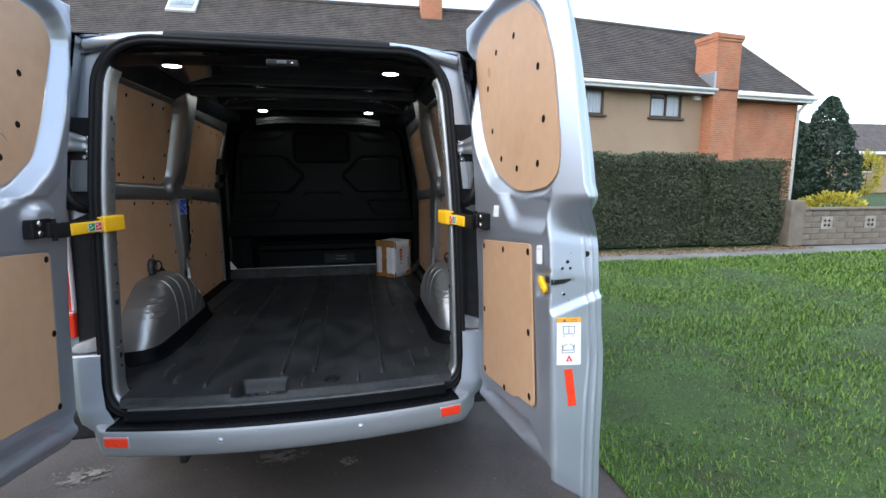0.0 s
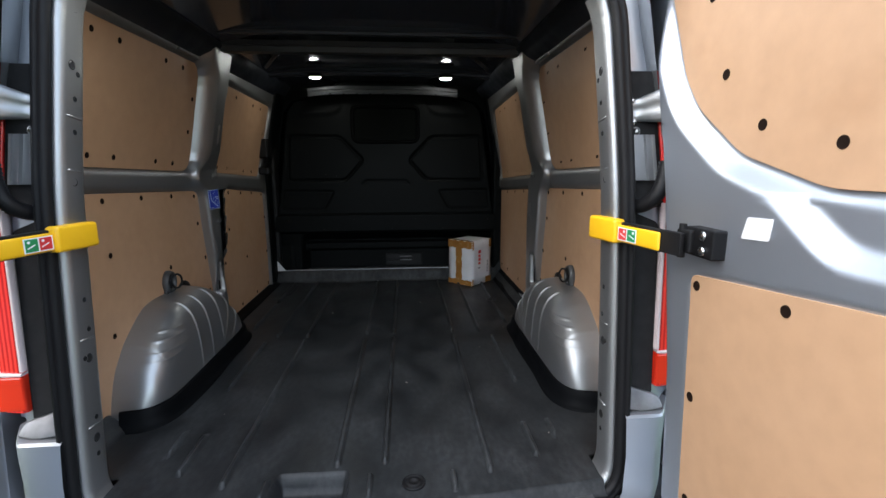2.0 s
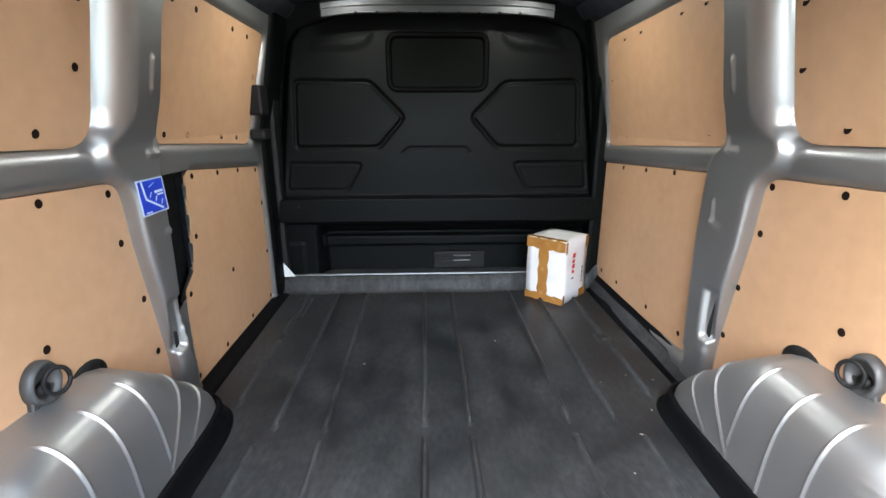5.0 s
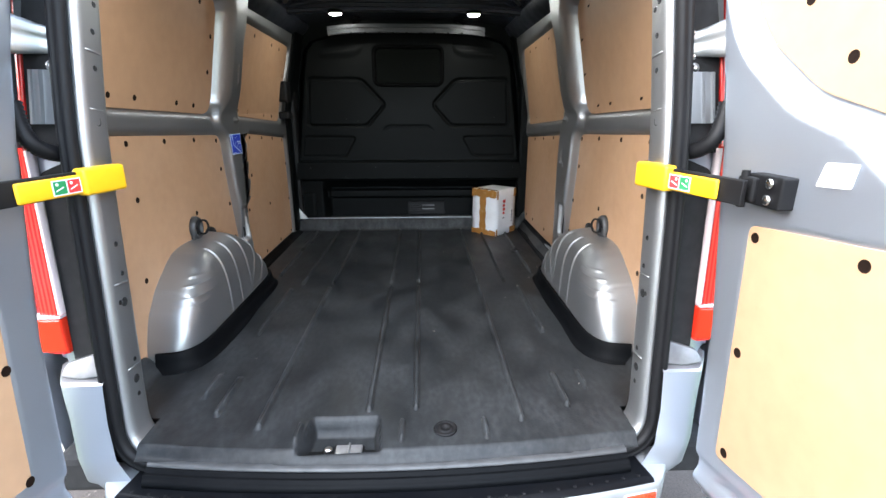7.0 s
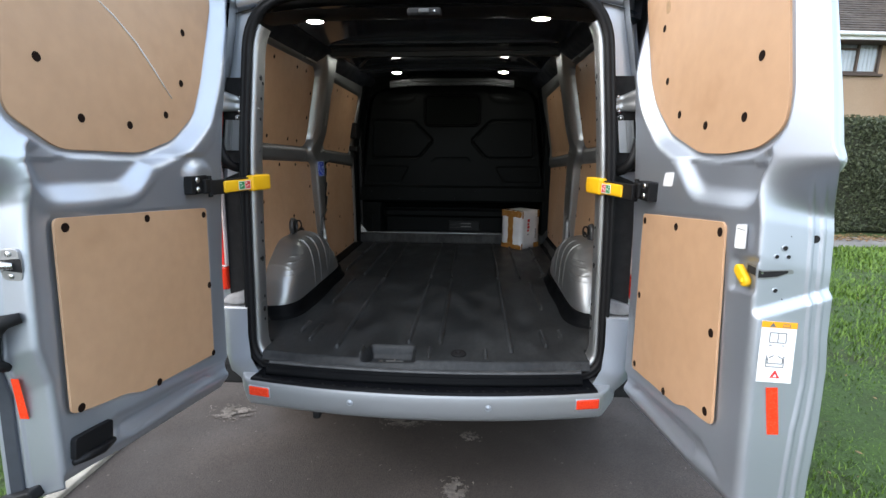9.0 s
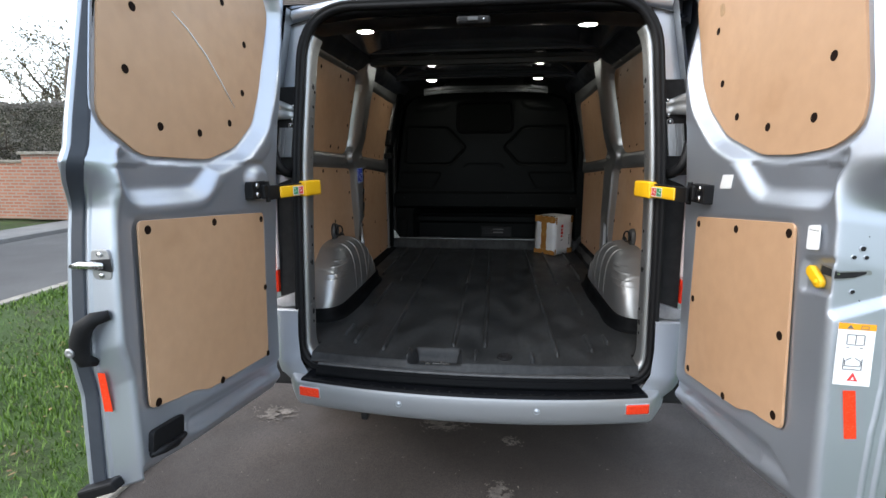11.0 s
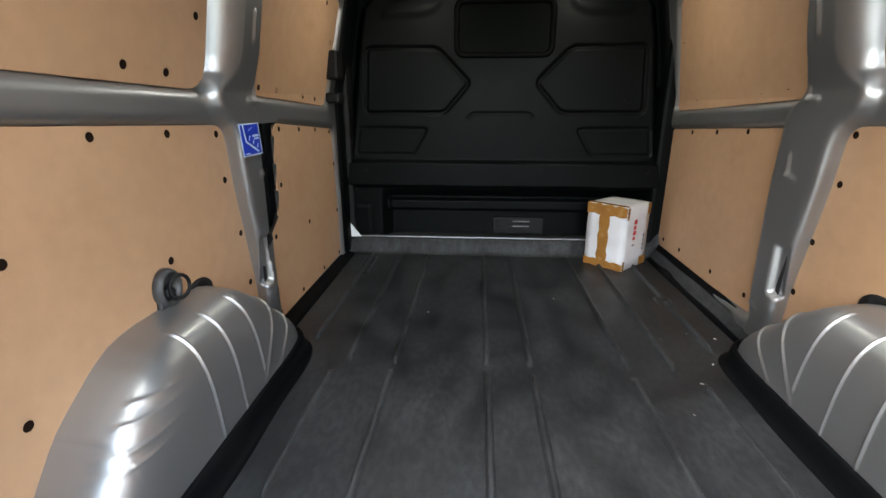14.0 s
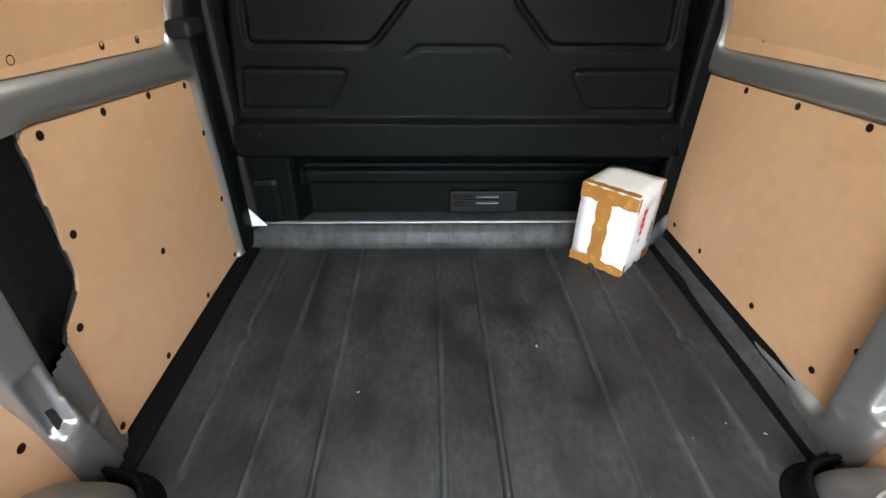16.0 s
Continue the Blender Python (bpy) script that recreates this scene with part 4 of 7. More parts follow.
path = contour()
right = [p for p in path if p[0][0] > 0 and p[0][2] < 1.90]
left = [p for p in path if p[0][0] < 0 and p[0][2] < 1.90]
FACE = [(0.03, 0.05), (0.022, 0.006), (0.012, -0.008), (0.002, -0.010), (-0.007, -0.002), (-0.009, 0.012), (-0.006, 0.066), (-0.002, 0.080), (0.008, 0.086), (0.16, 0.10)]
for run, s in ((sorted(right, key=lambda p: p[0][2]), 1), (sorted(left, key=lambda p: p[0][2]), -1)):
    dense = []
    for a, b in zip(run, run[1:]):
        for j in range(6):
            w = j / 6
            dense.append(tuple(tuple(np.array(a[q]) * (1 - w) + np.array(b[q]) * w) for q in range(3)))
    dense.append(run[-1])
    dense = [p for p in dense if p[0][2] > 0.50]
    v, f = sweep(dense, FACE, closed=False, close_profile=False)
    post = from_lists("door_post", v, f if s > 0 else [q[::-1] for q in f], SILVER_IN, van, "silver rear door post with punched holes")
    def on_post(z, k):
        x0 = np.interp(z, [0.5, 1.0, 1.4, 1.9], [0.705, 0.70, 0.69, 0.655])
        return Vector((s * (x0 - 0.0085 + 0.0030 * k), rear(z) + 0.012 + 0.058 * k, z))
    for z, k in ((1.83, 0.5), (1.70, 0.3), (1.68, 0.7), (1.62, 0.5), (1.54, 0.5), (1.42, 0.45), (1.12, 0.5), (1.04, 0.65), (0.965, 0.5), (0.97, 0.2), (0.80, 0.6), (0.745, 0.5), (0.70, 0.5)):
        r = 0.009 if z in (1.42, 0.965, 1.70, 0.745) else 0.005
        m = Matrix.Translation(on_post(z, k) - Vector((s * 0.0012, 0, 0))) @ Matrix.Rotation(-s * math.pi / 2, 4, 'Y')
        # each hole is a near-black disc with its shade painted in
        part("punched_hole", turned([(r * 1.35, 0), (r * 1.15, 0.0012), (r, 0.0), (0, -0.0004)], 12, m), VOID, post)
    for z in (1.02, 0.785, 1.45, 1.58):
        v, f = tube([on_post(z, 0.0), on_post(z - 0.004, 0.5), on_post(z - 0.008, 0.98)], 0.003, 6)
        from_lists("weld_seam", v, f, SILVER_IN, post)
v, f = sweep(path, [(0.014, 0.012), (0.010, -0.018), (0.016, -0.026), (0.026, -0.030), (0.032, -0.022), (0.036, -0.028), (0.046, -0.026), (0.050, -0.010), (0.048, 0.012)])
from_lists("door_seal", v, f, RUBBER, van, "black rubber seal round the rear door opening")
# sill: the black edge of the liner, a bare metal strip
xs = np.linspace(-0.645, 0.645, 60)
def sill_y(x):
    return -0.056 - 0.045 * (1 - (x / 0.66) ** 2)
v, f = sweep([((x, sill_y(x), 0.543), (0, 1, 0), (0, 0, 1)) for x in xs], [(0.04, 0.008), (-0.006, 0.008), (-0.010, 0.005), (-0.011, 0.0), (-0.011, -0.010), (0.04, -0.010)], closed=False)
from_lists("sill_edge", v, f, CUP, van, "worn silver edge of the load sill")
v, f = sweep([((x, sill_y(x), 0.540), (0, 1, 0), (0, 0, 1)) for x in xs], [(0.0, -0.006), (-0.008, -0.003), (-0.012, 0.004), (-0.018, 0.004), (-0.021, -0.004), (-0.025, -0.006), (-0.030, -0.002), (-0.034, -0.004), (-0.036, -0.012), (-0.041, -0.012), (-0.046, -0.020), (-0.046, -0.034), (0.0, -0.034)], closed=False)
from_lists("sill_seal", v, f, LIP, van, "folded black rubber seal along the load sill")


# outer rear corners, tail lamps, hinges, straps
def rear_corner(s):
    xs, zs = np.linspace(0.715, 0.95, 14), np.linspace(0.765, 2.02, 60)
    X, Z = np.meshgrid(xs, zs)
    Xr = X - 0.10 * smoothstep(1.1, 2.0, Z) * (X - 0.6) / 0.4 - 0.035 * smoothstep(1.40, 1.95, Z)
    Y = np.interp(Z, [0.45, 0.6, 1.0, 1.4, 2.0], [-0.04, -0.012, 0.010, 0.030, 0.092]) + 0.030 + 0.10 * smoothstep(0.80, 0.95, X) ** 2
    corner = from_lists("rear_corner", np.stack([s * Xr, Y, Z], -1).reshape(-1, 3), lattice(60, 14, flip=s < 0), SILVER, van, "silver rear corner of the body beside the door opening")
    plate("lamp_backing", rounded([(0.738, 0.80), (0.835, 0.80), (0.830, 1.30), (0.745, 1.335), (0.735, 1.1)], 0.015), lambda a, b, k: (s * a, rear(b) + 0.026 + k, b), 0.004, VOID, van, "flat black plate behind the tail lamp")
    # lower quarter below the lamp
    lower = []
    for z, back, out in ((0.40, -0.042, 0.905), (0.45, -0.064, 0.915), (0.50, -0.070, 0.92), (0.56, -0.062, 0.92), (0.66, -0.048, 0.92), (0.75, -0.038, 0.918), (0.768, -0.035, 0.915), (0.774, -0.028, 0.905), (0.776, 0.0, 0.90), (0.778, 0.07, 0.90)):
        row = []
        turn = float(np.interp(z, [0.40, 0.45, 0.50, 0.56, 0.66, 0.78], [0.738, 0.756, 0.798, 0.814, 0.821, 0.833]))
        x_in = float(np.interp(z, [0.40, 0.50, 0.58], [0.66, 0.690, 0.735]))
        for i in range(18):
            x = x_in + (out - x_in) * i / 17
            past = max(0.0, x - turn)
            row.append((s * x, back + 1.7 * past * past / (past + 0.020), z))
        lower.append(row)
    quarter = from_lists("rear_quarter", [p for r in lower[:7] for p in r], lattice(7, 18, flip=s < 0), SILVER, van, "silver rear quarter below the tail lamp")
    from_lists("hinge_ledge", [p for r in lower[6:] for p in r], lattice(len(lower) - 6, 18, flip=s < 0), SILVER_IN, quarter, "folded ledge under the hinge", smooth=False)
    rings = []
    for z in np.linspace(0.835, 1.36, 24):
        lean = 0.035 * smoothstep(1.35, 1.9, z)
        wide = 0.080 - 0.045 * smoothstep(1.05, 1.36, z)
        x0 = 0.838 - lean
        y0 = rear(z) + 0.012
        rings.append([(s * x0, y0 + 0.05, z), (s * x0, y0 + 0.006, z), (s * (x0 + 0.008), y0, z), (s * (x0 + wide * 0.7), y0 + 0.008, z), (s * (x0 + wide), y0 + 0.03, z), (s * (x0 + wide + 0.012), y0 + 0.10, z)])
    vs = [p for r in rings for p in r]
    fs = lattice(len(rings), 6, flip=s < 0) + [tuple(range(6)), tuple(range(len(vs) - 6, len(vs)))]
    lamp = from_lists("tail_lamp", vs, fs, RED_LENS, van, "tall red tail lamp on the rear corner", smooth=False)
    v, f = sweep([((s * (0.836 - 0.035 * smoothstep(1.35, 1.9, z)), rear(z) + 0.012, z), (s, 0, 0), (0, 1, 0)) for z in np.linspace(0.945, 1.355, 20)], [(-0.003, 0.03), (-0.003, -0.002), (0.005, -0.004), (0.005, 0.0)], closed=False)
    from_lists("lamp_edge", v, f, CLEAR_LENS, lamp, "pale clear edge of the lamp")
    part("lamp_band", box_bm(*sorted((s * 0.836, s * 0.91)), rear(0.91) + 0.008, rear(0.91) + 0.05, 0.934, 0.941, 0.002), CLEAR_LENS, lamp)
    part("lower_lens", box_bm(*sorted((s * 0.836, s * 0.908)), rear(0.88) + 0.010, rear(0.88) + 0.05, 0.838, 0.933, 0.006), LOW_LENS, lamp, "bright orange-red lower lens")
    # near-black plate painted for the shade behind the hinge, with the tip of the tail lamp running up over it
    plate("hinge_shade", rounded([(0.728, 1.335), (0.850, 1.345), (0.826, 1.70), (0.705, 1.70)], 0.015), lambda a, b, k: (s * a, rear(b) + 0.022 + k, b), 0.004, VOID, van, "near-black plate painted for the shade behind the door hinge")
    v, f = sweep([((s * (0.838 - 0.09 * (z - 1.37)), rear(z) + 0.016, z), (s, 0, 0), (0, 1, 0)) for z in np.linspace(1.36, 1.70, 14)], [(-0.006, 0.004), (-0.005, -0.004), (0.005, -0.004), (0.006, 0.004)], closed=False)
    from_lists("lamp_tip", v, f, RED_LENS, lamp, "thin red upper end of the lamp")
    # upper hinge: a broad pressed arm, bolted to the body, waisted and ribbed, out to the door
    rows = []
    for i in range(15):
        t = i / 14
        x = 0.732 + 0.100 * t
        y = rear(1.6) + 0.022 - 0.075 * smoothstep(0.15, 1.0, t)
        mid, half = 1.594 + 0.020 * t, 0.030 + 0.016 * smoothstep(0.2, 0.9, t)
        prof = [(half, 0.010), (half, 0.0), (half * 0.82, -0.006), (half * 0.25, -0.006), (0.0, 0.001), (-half * 0.25, -0.006), (-half * 0.82, -0.006), (-half, 0.0), (-half, 0.010)]
        rows.append([(s * x, y + q, mid + p) for p, q in prof])
    arm = from_lists("door_hinge", [p for r in rows for p in r], lattice(15, 9, flip=s > 0) + [tuple(range(9)), tuple(range(14 * 9, 15 * 9))], SILVER_IN, van, "painted silver upper door hinge")
    for z0 in (1.566, 1.652):
        part("hinge_knuckle", turned([(0.011, -0.012), (0.014, -0.009), (0.014, 0.009), (0.011, 0.012)], 14, Matrix.Translation((s * 0.828, rear(1.6) - 0.054, z0))), SILVER_IN, arm, "", True)
    for bx, bz in ((0.740, 1.622), (0.745, 1.568), (0.753, 1.543)):
        part("hinge_bolt", turned([(0.009, 0), (0.009, 0.003), (0.006, 0.004), (0.006, 0.009), (0.004, 0.011), (0, 0.011)], 12, Matrix.Translation((s * bx, rear(bz) + 0.018, bz)) @ Matrix.Rotation(math.pi / 2, 4, 'X')), CHROME, arm, "", True)
    part("hinge_washer", turned([(0.013, 0), (0.013, 0.004), (0, 0.004)], 14, Matrix.Translation((s * 0.753, rear(1.543) + 0.022, 1.543)) @ Matrix.Rotation(math.pi / 2, 4, 'X')), ZINC, arm, "", True)
    # lower hinge: a flat pressed bracket on the ledge above the quarter panel
    low = plate("door_hinge", rounded([(0.722, 0.836), (0.765, 0.846), (0.845, 0.822), (0.856, 0.794), (0.80, 0.787), (0.722, 0.797)], 0.010, 4), lambda a, b, k: (s * a, rear(b) - 0.018 + 0.55 * (b - 0.78) + k, b - 0.012), 0.014, WORN, van, "painted silver lower door hinge", 0.005, True)
    part("hinge_bolt", turned([(0.013, 0), (0.013, 0.003), (0.008, 0.004), (0.008, 0.009), (0, 0.010)], 12, Matrix.Translation((s * 0.748, rear(0.82) + 0.008, 0.813)) @ Matrix.Rotation(1.05, 4, 'X')), ZINC, low, "", True)
    # pressed inner pillar between the cable and the hinge
    v, f = sweep([((s * (0.802 - 0.10 * (z - 1.41)), rear(z) + 0.014, z), (s, 0, 0), (0, 1, 0)) for z in np.linspace(1.415, 1.535, 6)], [(-0.050, 0.012), (-0.046, 0.0), (-0.018, 0.0), (-0.015, -0.008), (-0.010, -0.008), (-0.007, 0.0), (0.004, 0.0), (0.006, -0.006), (0.011, -0.006), (0.014, 0.012)], closed=False)
    from_lists("inner_pillar", v, f, SILVER_IN, van, "grey pressed pillar with raised seams", smooth=False)
    # corrugated cable sleeve from body to door
    pts, rad = [], []
    for i in range(46):
        t = i / 45
        pts.append((s * (0.742 + 0.066 * t ** 0.8), rear(1.42) + 0.02 - 0.035 * math.sin(t * math.pi) - 0.055 * t, 1.345 + 0.012 * t + 0.105 * t ** 2.2))
        rad.append(0.017 + (0.003 if i % 2 else 0.0))
    v, f = tube(pts, rad, 10)
    from_lists("cable_sleeve", v, f, RUBBER, van, "black corrugated cable sleeve at the door hinge")
    # the body skin that closes the cargo bay
    ys2, zs2 = np.linspace(0.06, 2.75, 20), np.linspace(0.36, 2.06, 24)
    Y, Z = np.meshgrid(ys2, zs2)
    X = 0.975 - 0.13 * smoothstep(1.25, 2.1, Z) - 0.03 * (1 - smoothstep(0.36, 0.7, Z))
    from_lists("side_skin", np.stack([s * X, Y, Z], -1).reshape(-1, 3), lattice(24, 20, flip=s < 0), SILVER, van, "silver painted outer side of the van")
    wheel = part("wheel", turned([(0.33, -0.10), (0.345, -0.07), (0.345, 0.07), (0.33, 0.10), (0.22, 0.105), (0.22, -0.105)], 32, Matrix.Translation((s * 0.84, 0.80, 0.315)) @ Matrix.Rotation(math.pi / 2, 4, 'Y')), RUBBER, van, "black rear tyre", True)
    part("rim", turned([(0.21, -0.08), (0.21, 0.08), (0.15, 0.06), (0.0, 0.05)], 24, Matrix.Translation((s * 0.84, 0.80, 0.315)) @ Matrix.Rotation(s * math.pi / 2, 4, 'Y')), ZINC, wheel, "", True)


for s in (-1, 1):
    rear_corner(s)
xs2, ys2 = np.linspace(-0.86, 0.86, 24), np.linspace(0.10, 2.75, 12)
X, Y = np.meshgrid(xs2, ys2)
from_lists("roof_skin", np.stack([X, Y, 2.085 - 0.06 * (np.abs(X) / 0.86) ** 4 - 0.05 * (1 - smoothstep(0.1, 0.25, Y))], -1).reshape(-1, 3), lattice(12, 24), SILVER, van, "silver painted outer roof of the van")
part("cab_wall", box_bm(-0.96, 0.96, 2.70, 2.75, 0.4, 2.05), VOID, van, "dark wall closing the cargo bay")
v, f = sweep([((x, rear(2.0) + 0.0 + 0.02 * (abs(x) / 0.7) ** 2, 2.012 - 0.03 * (abs(x) / 0.7) ** 4), (0, 1, 0), (0, 0, 1)) for x in np.linspace(-0.74, 0.74, 40)], [(-0.005, -0.02), (-0.02, 0.0), (-0.012, 0.022), (0.03, 0.04), (0.10, 0.045), (0.10, -0.02)], closed=False)
head = from_lists("roof_edge", v, f, SILVER, van, "silver rear edge of the roof")
v, f = sweep([((x, rear(2.0) - 0.012, 2.016 - 0.01 * (abs(x) / 0.5) ** 2), (0, 1, 0), (0, 0, 1)) for x in np.linspace(-0.44, 0.44, 24)], [(-0.012, -0.012), (-0.016, 0.010), (-0.004, 0.026), (0.06, 0.040), (0.06, -0.012)], closed=False)
from_lists("brake_light_trim", v, f, BLACK, head, "black trim along the roof edge")


# bumper
def bow(x):
    return -0.207 + 0.145 * x * x


def bumper():
    xs = np.linspace(-0.80, 0.80, 91)
    prof = [(0.16, 0.500), (0.012, 0.500), (0.004, 0.497), (0.0, 0.489), (-0.002, 0.465), (0.0, 0.43), (0.008, 0.40), (0.022, 0.382), (0.05, 0.372), (0.16, 0.368)]
    vs = []
    for x in xs:
        e = max(0.0, abs(x) - 0.715)
        for a, z in prof:
            vs.append((x, bow(x) + a + 1.4 * e * e / (e + 0.012), z))
    bar = from_lists("bumper", vs, lattice(len(xs), len(prof)), BUMPER, van, "silver painted rear bumper")
    xs = np.linspace(-0.70, 0.70, 61)
    vs = []
    pr = [(0.006, 0.498), (0.010, 0.506), (0.030, 0.508), (0.080, 0.509), (0.125, 0.512), (0.15, 0.522)]
    for x in xs:
        k = abs(x) / 0.70
        for a, z in pr:
            vs.append((x * (1 - 0.035 * a / 0.15), bow(x) + a * (1 - 0.25 * k), z))
    pad = from_lists("step_pad", vs, lattice(len(xs), len(pr)), DIAMOND, bar, "black plastic step pad on the bumper")
    bm = bmesh.new()
    for i in range(30):
        x = -0.66 + 1.32 * i / 29
        b = box_bm(x - 0.004, x + 0.004, bow(x) + 0.022, bow(x) + 0.030, 0.506, 0.5105, 0.0015, 1)
        me = bpy.data.meshes.new("t")
        b.to_mesh(me)
        b.free()
        bm.from_mesh(me)
        bpy.data.meshes.remove(me)
    tread = part("tread_studs", bm, BLACK, bar, "row of small raised studs")
    tread["kind"] = "stuff"
    for s in (-1, 1):
        a, b = s * 0.615, s * 0.700
        bm = box_bm(-0.047, 0.047, -0.007, 0.02, -0.021, 0.021, 0.006)
        x = (a + b) / 2
        m = Matrix.Translation((x, bow(x) - 0.0, 0.456)) @ Matrix.Rotation(s * math.atan(0.29 * 0.66), 4, 'Z')
        bmesh.ops.transform(bm, matrix=m, verts=bm.verts)
        rim = box_bm(-0.051, 0.051, -0.004, 0.02, -0.0255, 0.0245, 0.006)
        bmesh.ops.transform(rim, matrix=m, verts=rim.verts)
        part("reflector_rim", rim, SILVER, bar, "thin pale rim round the reflector")
        part("reflector", bm, REFLECT, bar, "red rectangular reflector set in the bumper")
        for x in (s * 0.27,):
            y = bow(x) + (0.0 if abs(x) < 0.5 else 0.002)
            m = Matrix.Translation((x, y - 0.001, 0.452 if abs(x) < 0.5 else 0.462)) @ Matrix.Rotation(math.pi / 2, 4, 'X')
            sensor = part("parking_sensor", turned([(0.013, -0.004), (0.013, 0.002), (0.0105, 0.003), (0.0095, 0.0005), (0.0085, 0.003), (0, 0.0035)], 18, m), SILVER, bar, "round parking sensor", True)
    part("tow_eye_bracket", box_bm(-0.445, -0.415, -0.14, -0.05, 0.335, 0.37, 0.008), BLACK, van, "black bracket under the bumper")
    # added near-black box that stands for the shade under the bumper
    part("bumper_shade", box_bm(-0.66, 0.66, -0.10, 0.0, 0.36, 0.44, 0.01), VOID, van, "near-black panel painted for the shade behind the bumper")


bumper()



# ---- rear doors ----
DOOR = {1: dict(x=0.787, win=[(0.09, 1.96), (-0.035, 1.66), (-0.10, 1.58), (-0.25, 1.478), (-0.46, 1.419), (-0.60, 1.419), (-0.735, 1.435), (-0.805, 1.475), (-0.808, 1.53), (-0.745, 1.78), (-0.66, 1.92), (-0.54, 2.01), (-0.2, 2.062), (0.05, 2.04)],
                low=[(-0.182, 1.212), (-0.705, 1.264), (-0.765, 0.772), (-0.70, 0.757), (-0.63, 0.745), (-0.575, 0.716), (-0.213, 0.652)],
                fw=[(-0.415, 1.94), (-0.215, 1.935), (-0.64, 1.79), (-0.11, 1.82), (-0.693, 1.631), (-0.18, 1.645), (-0.30, 1.5325), (-0.473, 1.4925), (-0.657, 1.5035)],
                fall=0.45, wide=([0.6, 0.8, 0.92, 1.03, 1.09, 1.25], [0.143, 0.146, 0.154, 0.156, 0.150, 0.143]), flare=0.14, lean=0.010,
                fl=[(-0.205, 1.19), (-0.45, 1.21), (-0.69, 1.238), (-0.22, 0.93), (-0.71, 0.99), (-0.24, 0.68), (-0.49, 0.71), (-0.73, 0.79)], shift=0.0),
        -1: dict(x=0.771, win=[(0.03, 1.96), (-0.09, 1.66), (-0.16, 1.535), (-0.29, 1.45), (-0.45, 1.410), (-0.73, 1.422), (-0.855, 1.507), (-0.80, 1.80), (-0.72, 1.92), (-0.60, 2.01), (-0.26, 2.062), (-0.01, 2.04)],
                 low=[(-0.198, 1.212), (-0.817, 1.266), (-0.858, 0.787), (-0.76, 0.762), (-0.68, 0.745), (-0.62, 0.716), (-0.245, 0.662)],
                 fw=[(-0.47, 1.94), (-0.29, 1.915), (-0.70, 1.785), (-0.17, 1.81), (-0.75, 1.63), (-0.21, 1.64), (-0.31, 1.53), (-0.48, 1.49), (-0.65, 1.50)],
                 fall=0.55, wide=([0.65, 0.95, 1.28], [0.149, 0.137, 0.114]), flare=0.085, lean=0.012,
                 fl=[(-0.79, 1.24), (-0.51, 1.22), (-0.22, 1.19), (-0.23, 0.93), (-0.25, 0.67), (-0.55, 0.71), (-0.83, 0.79)], shift=-0.03)}


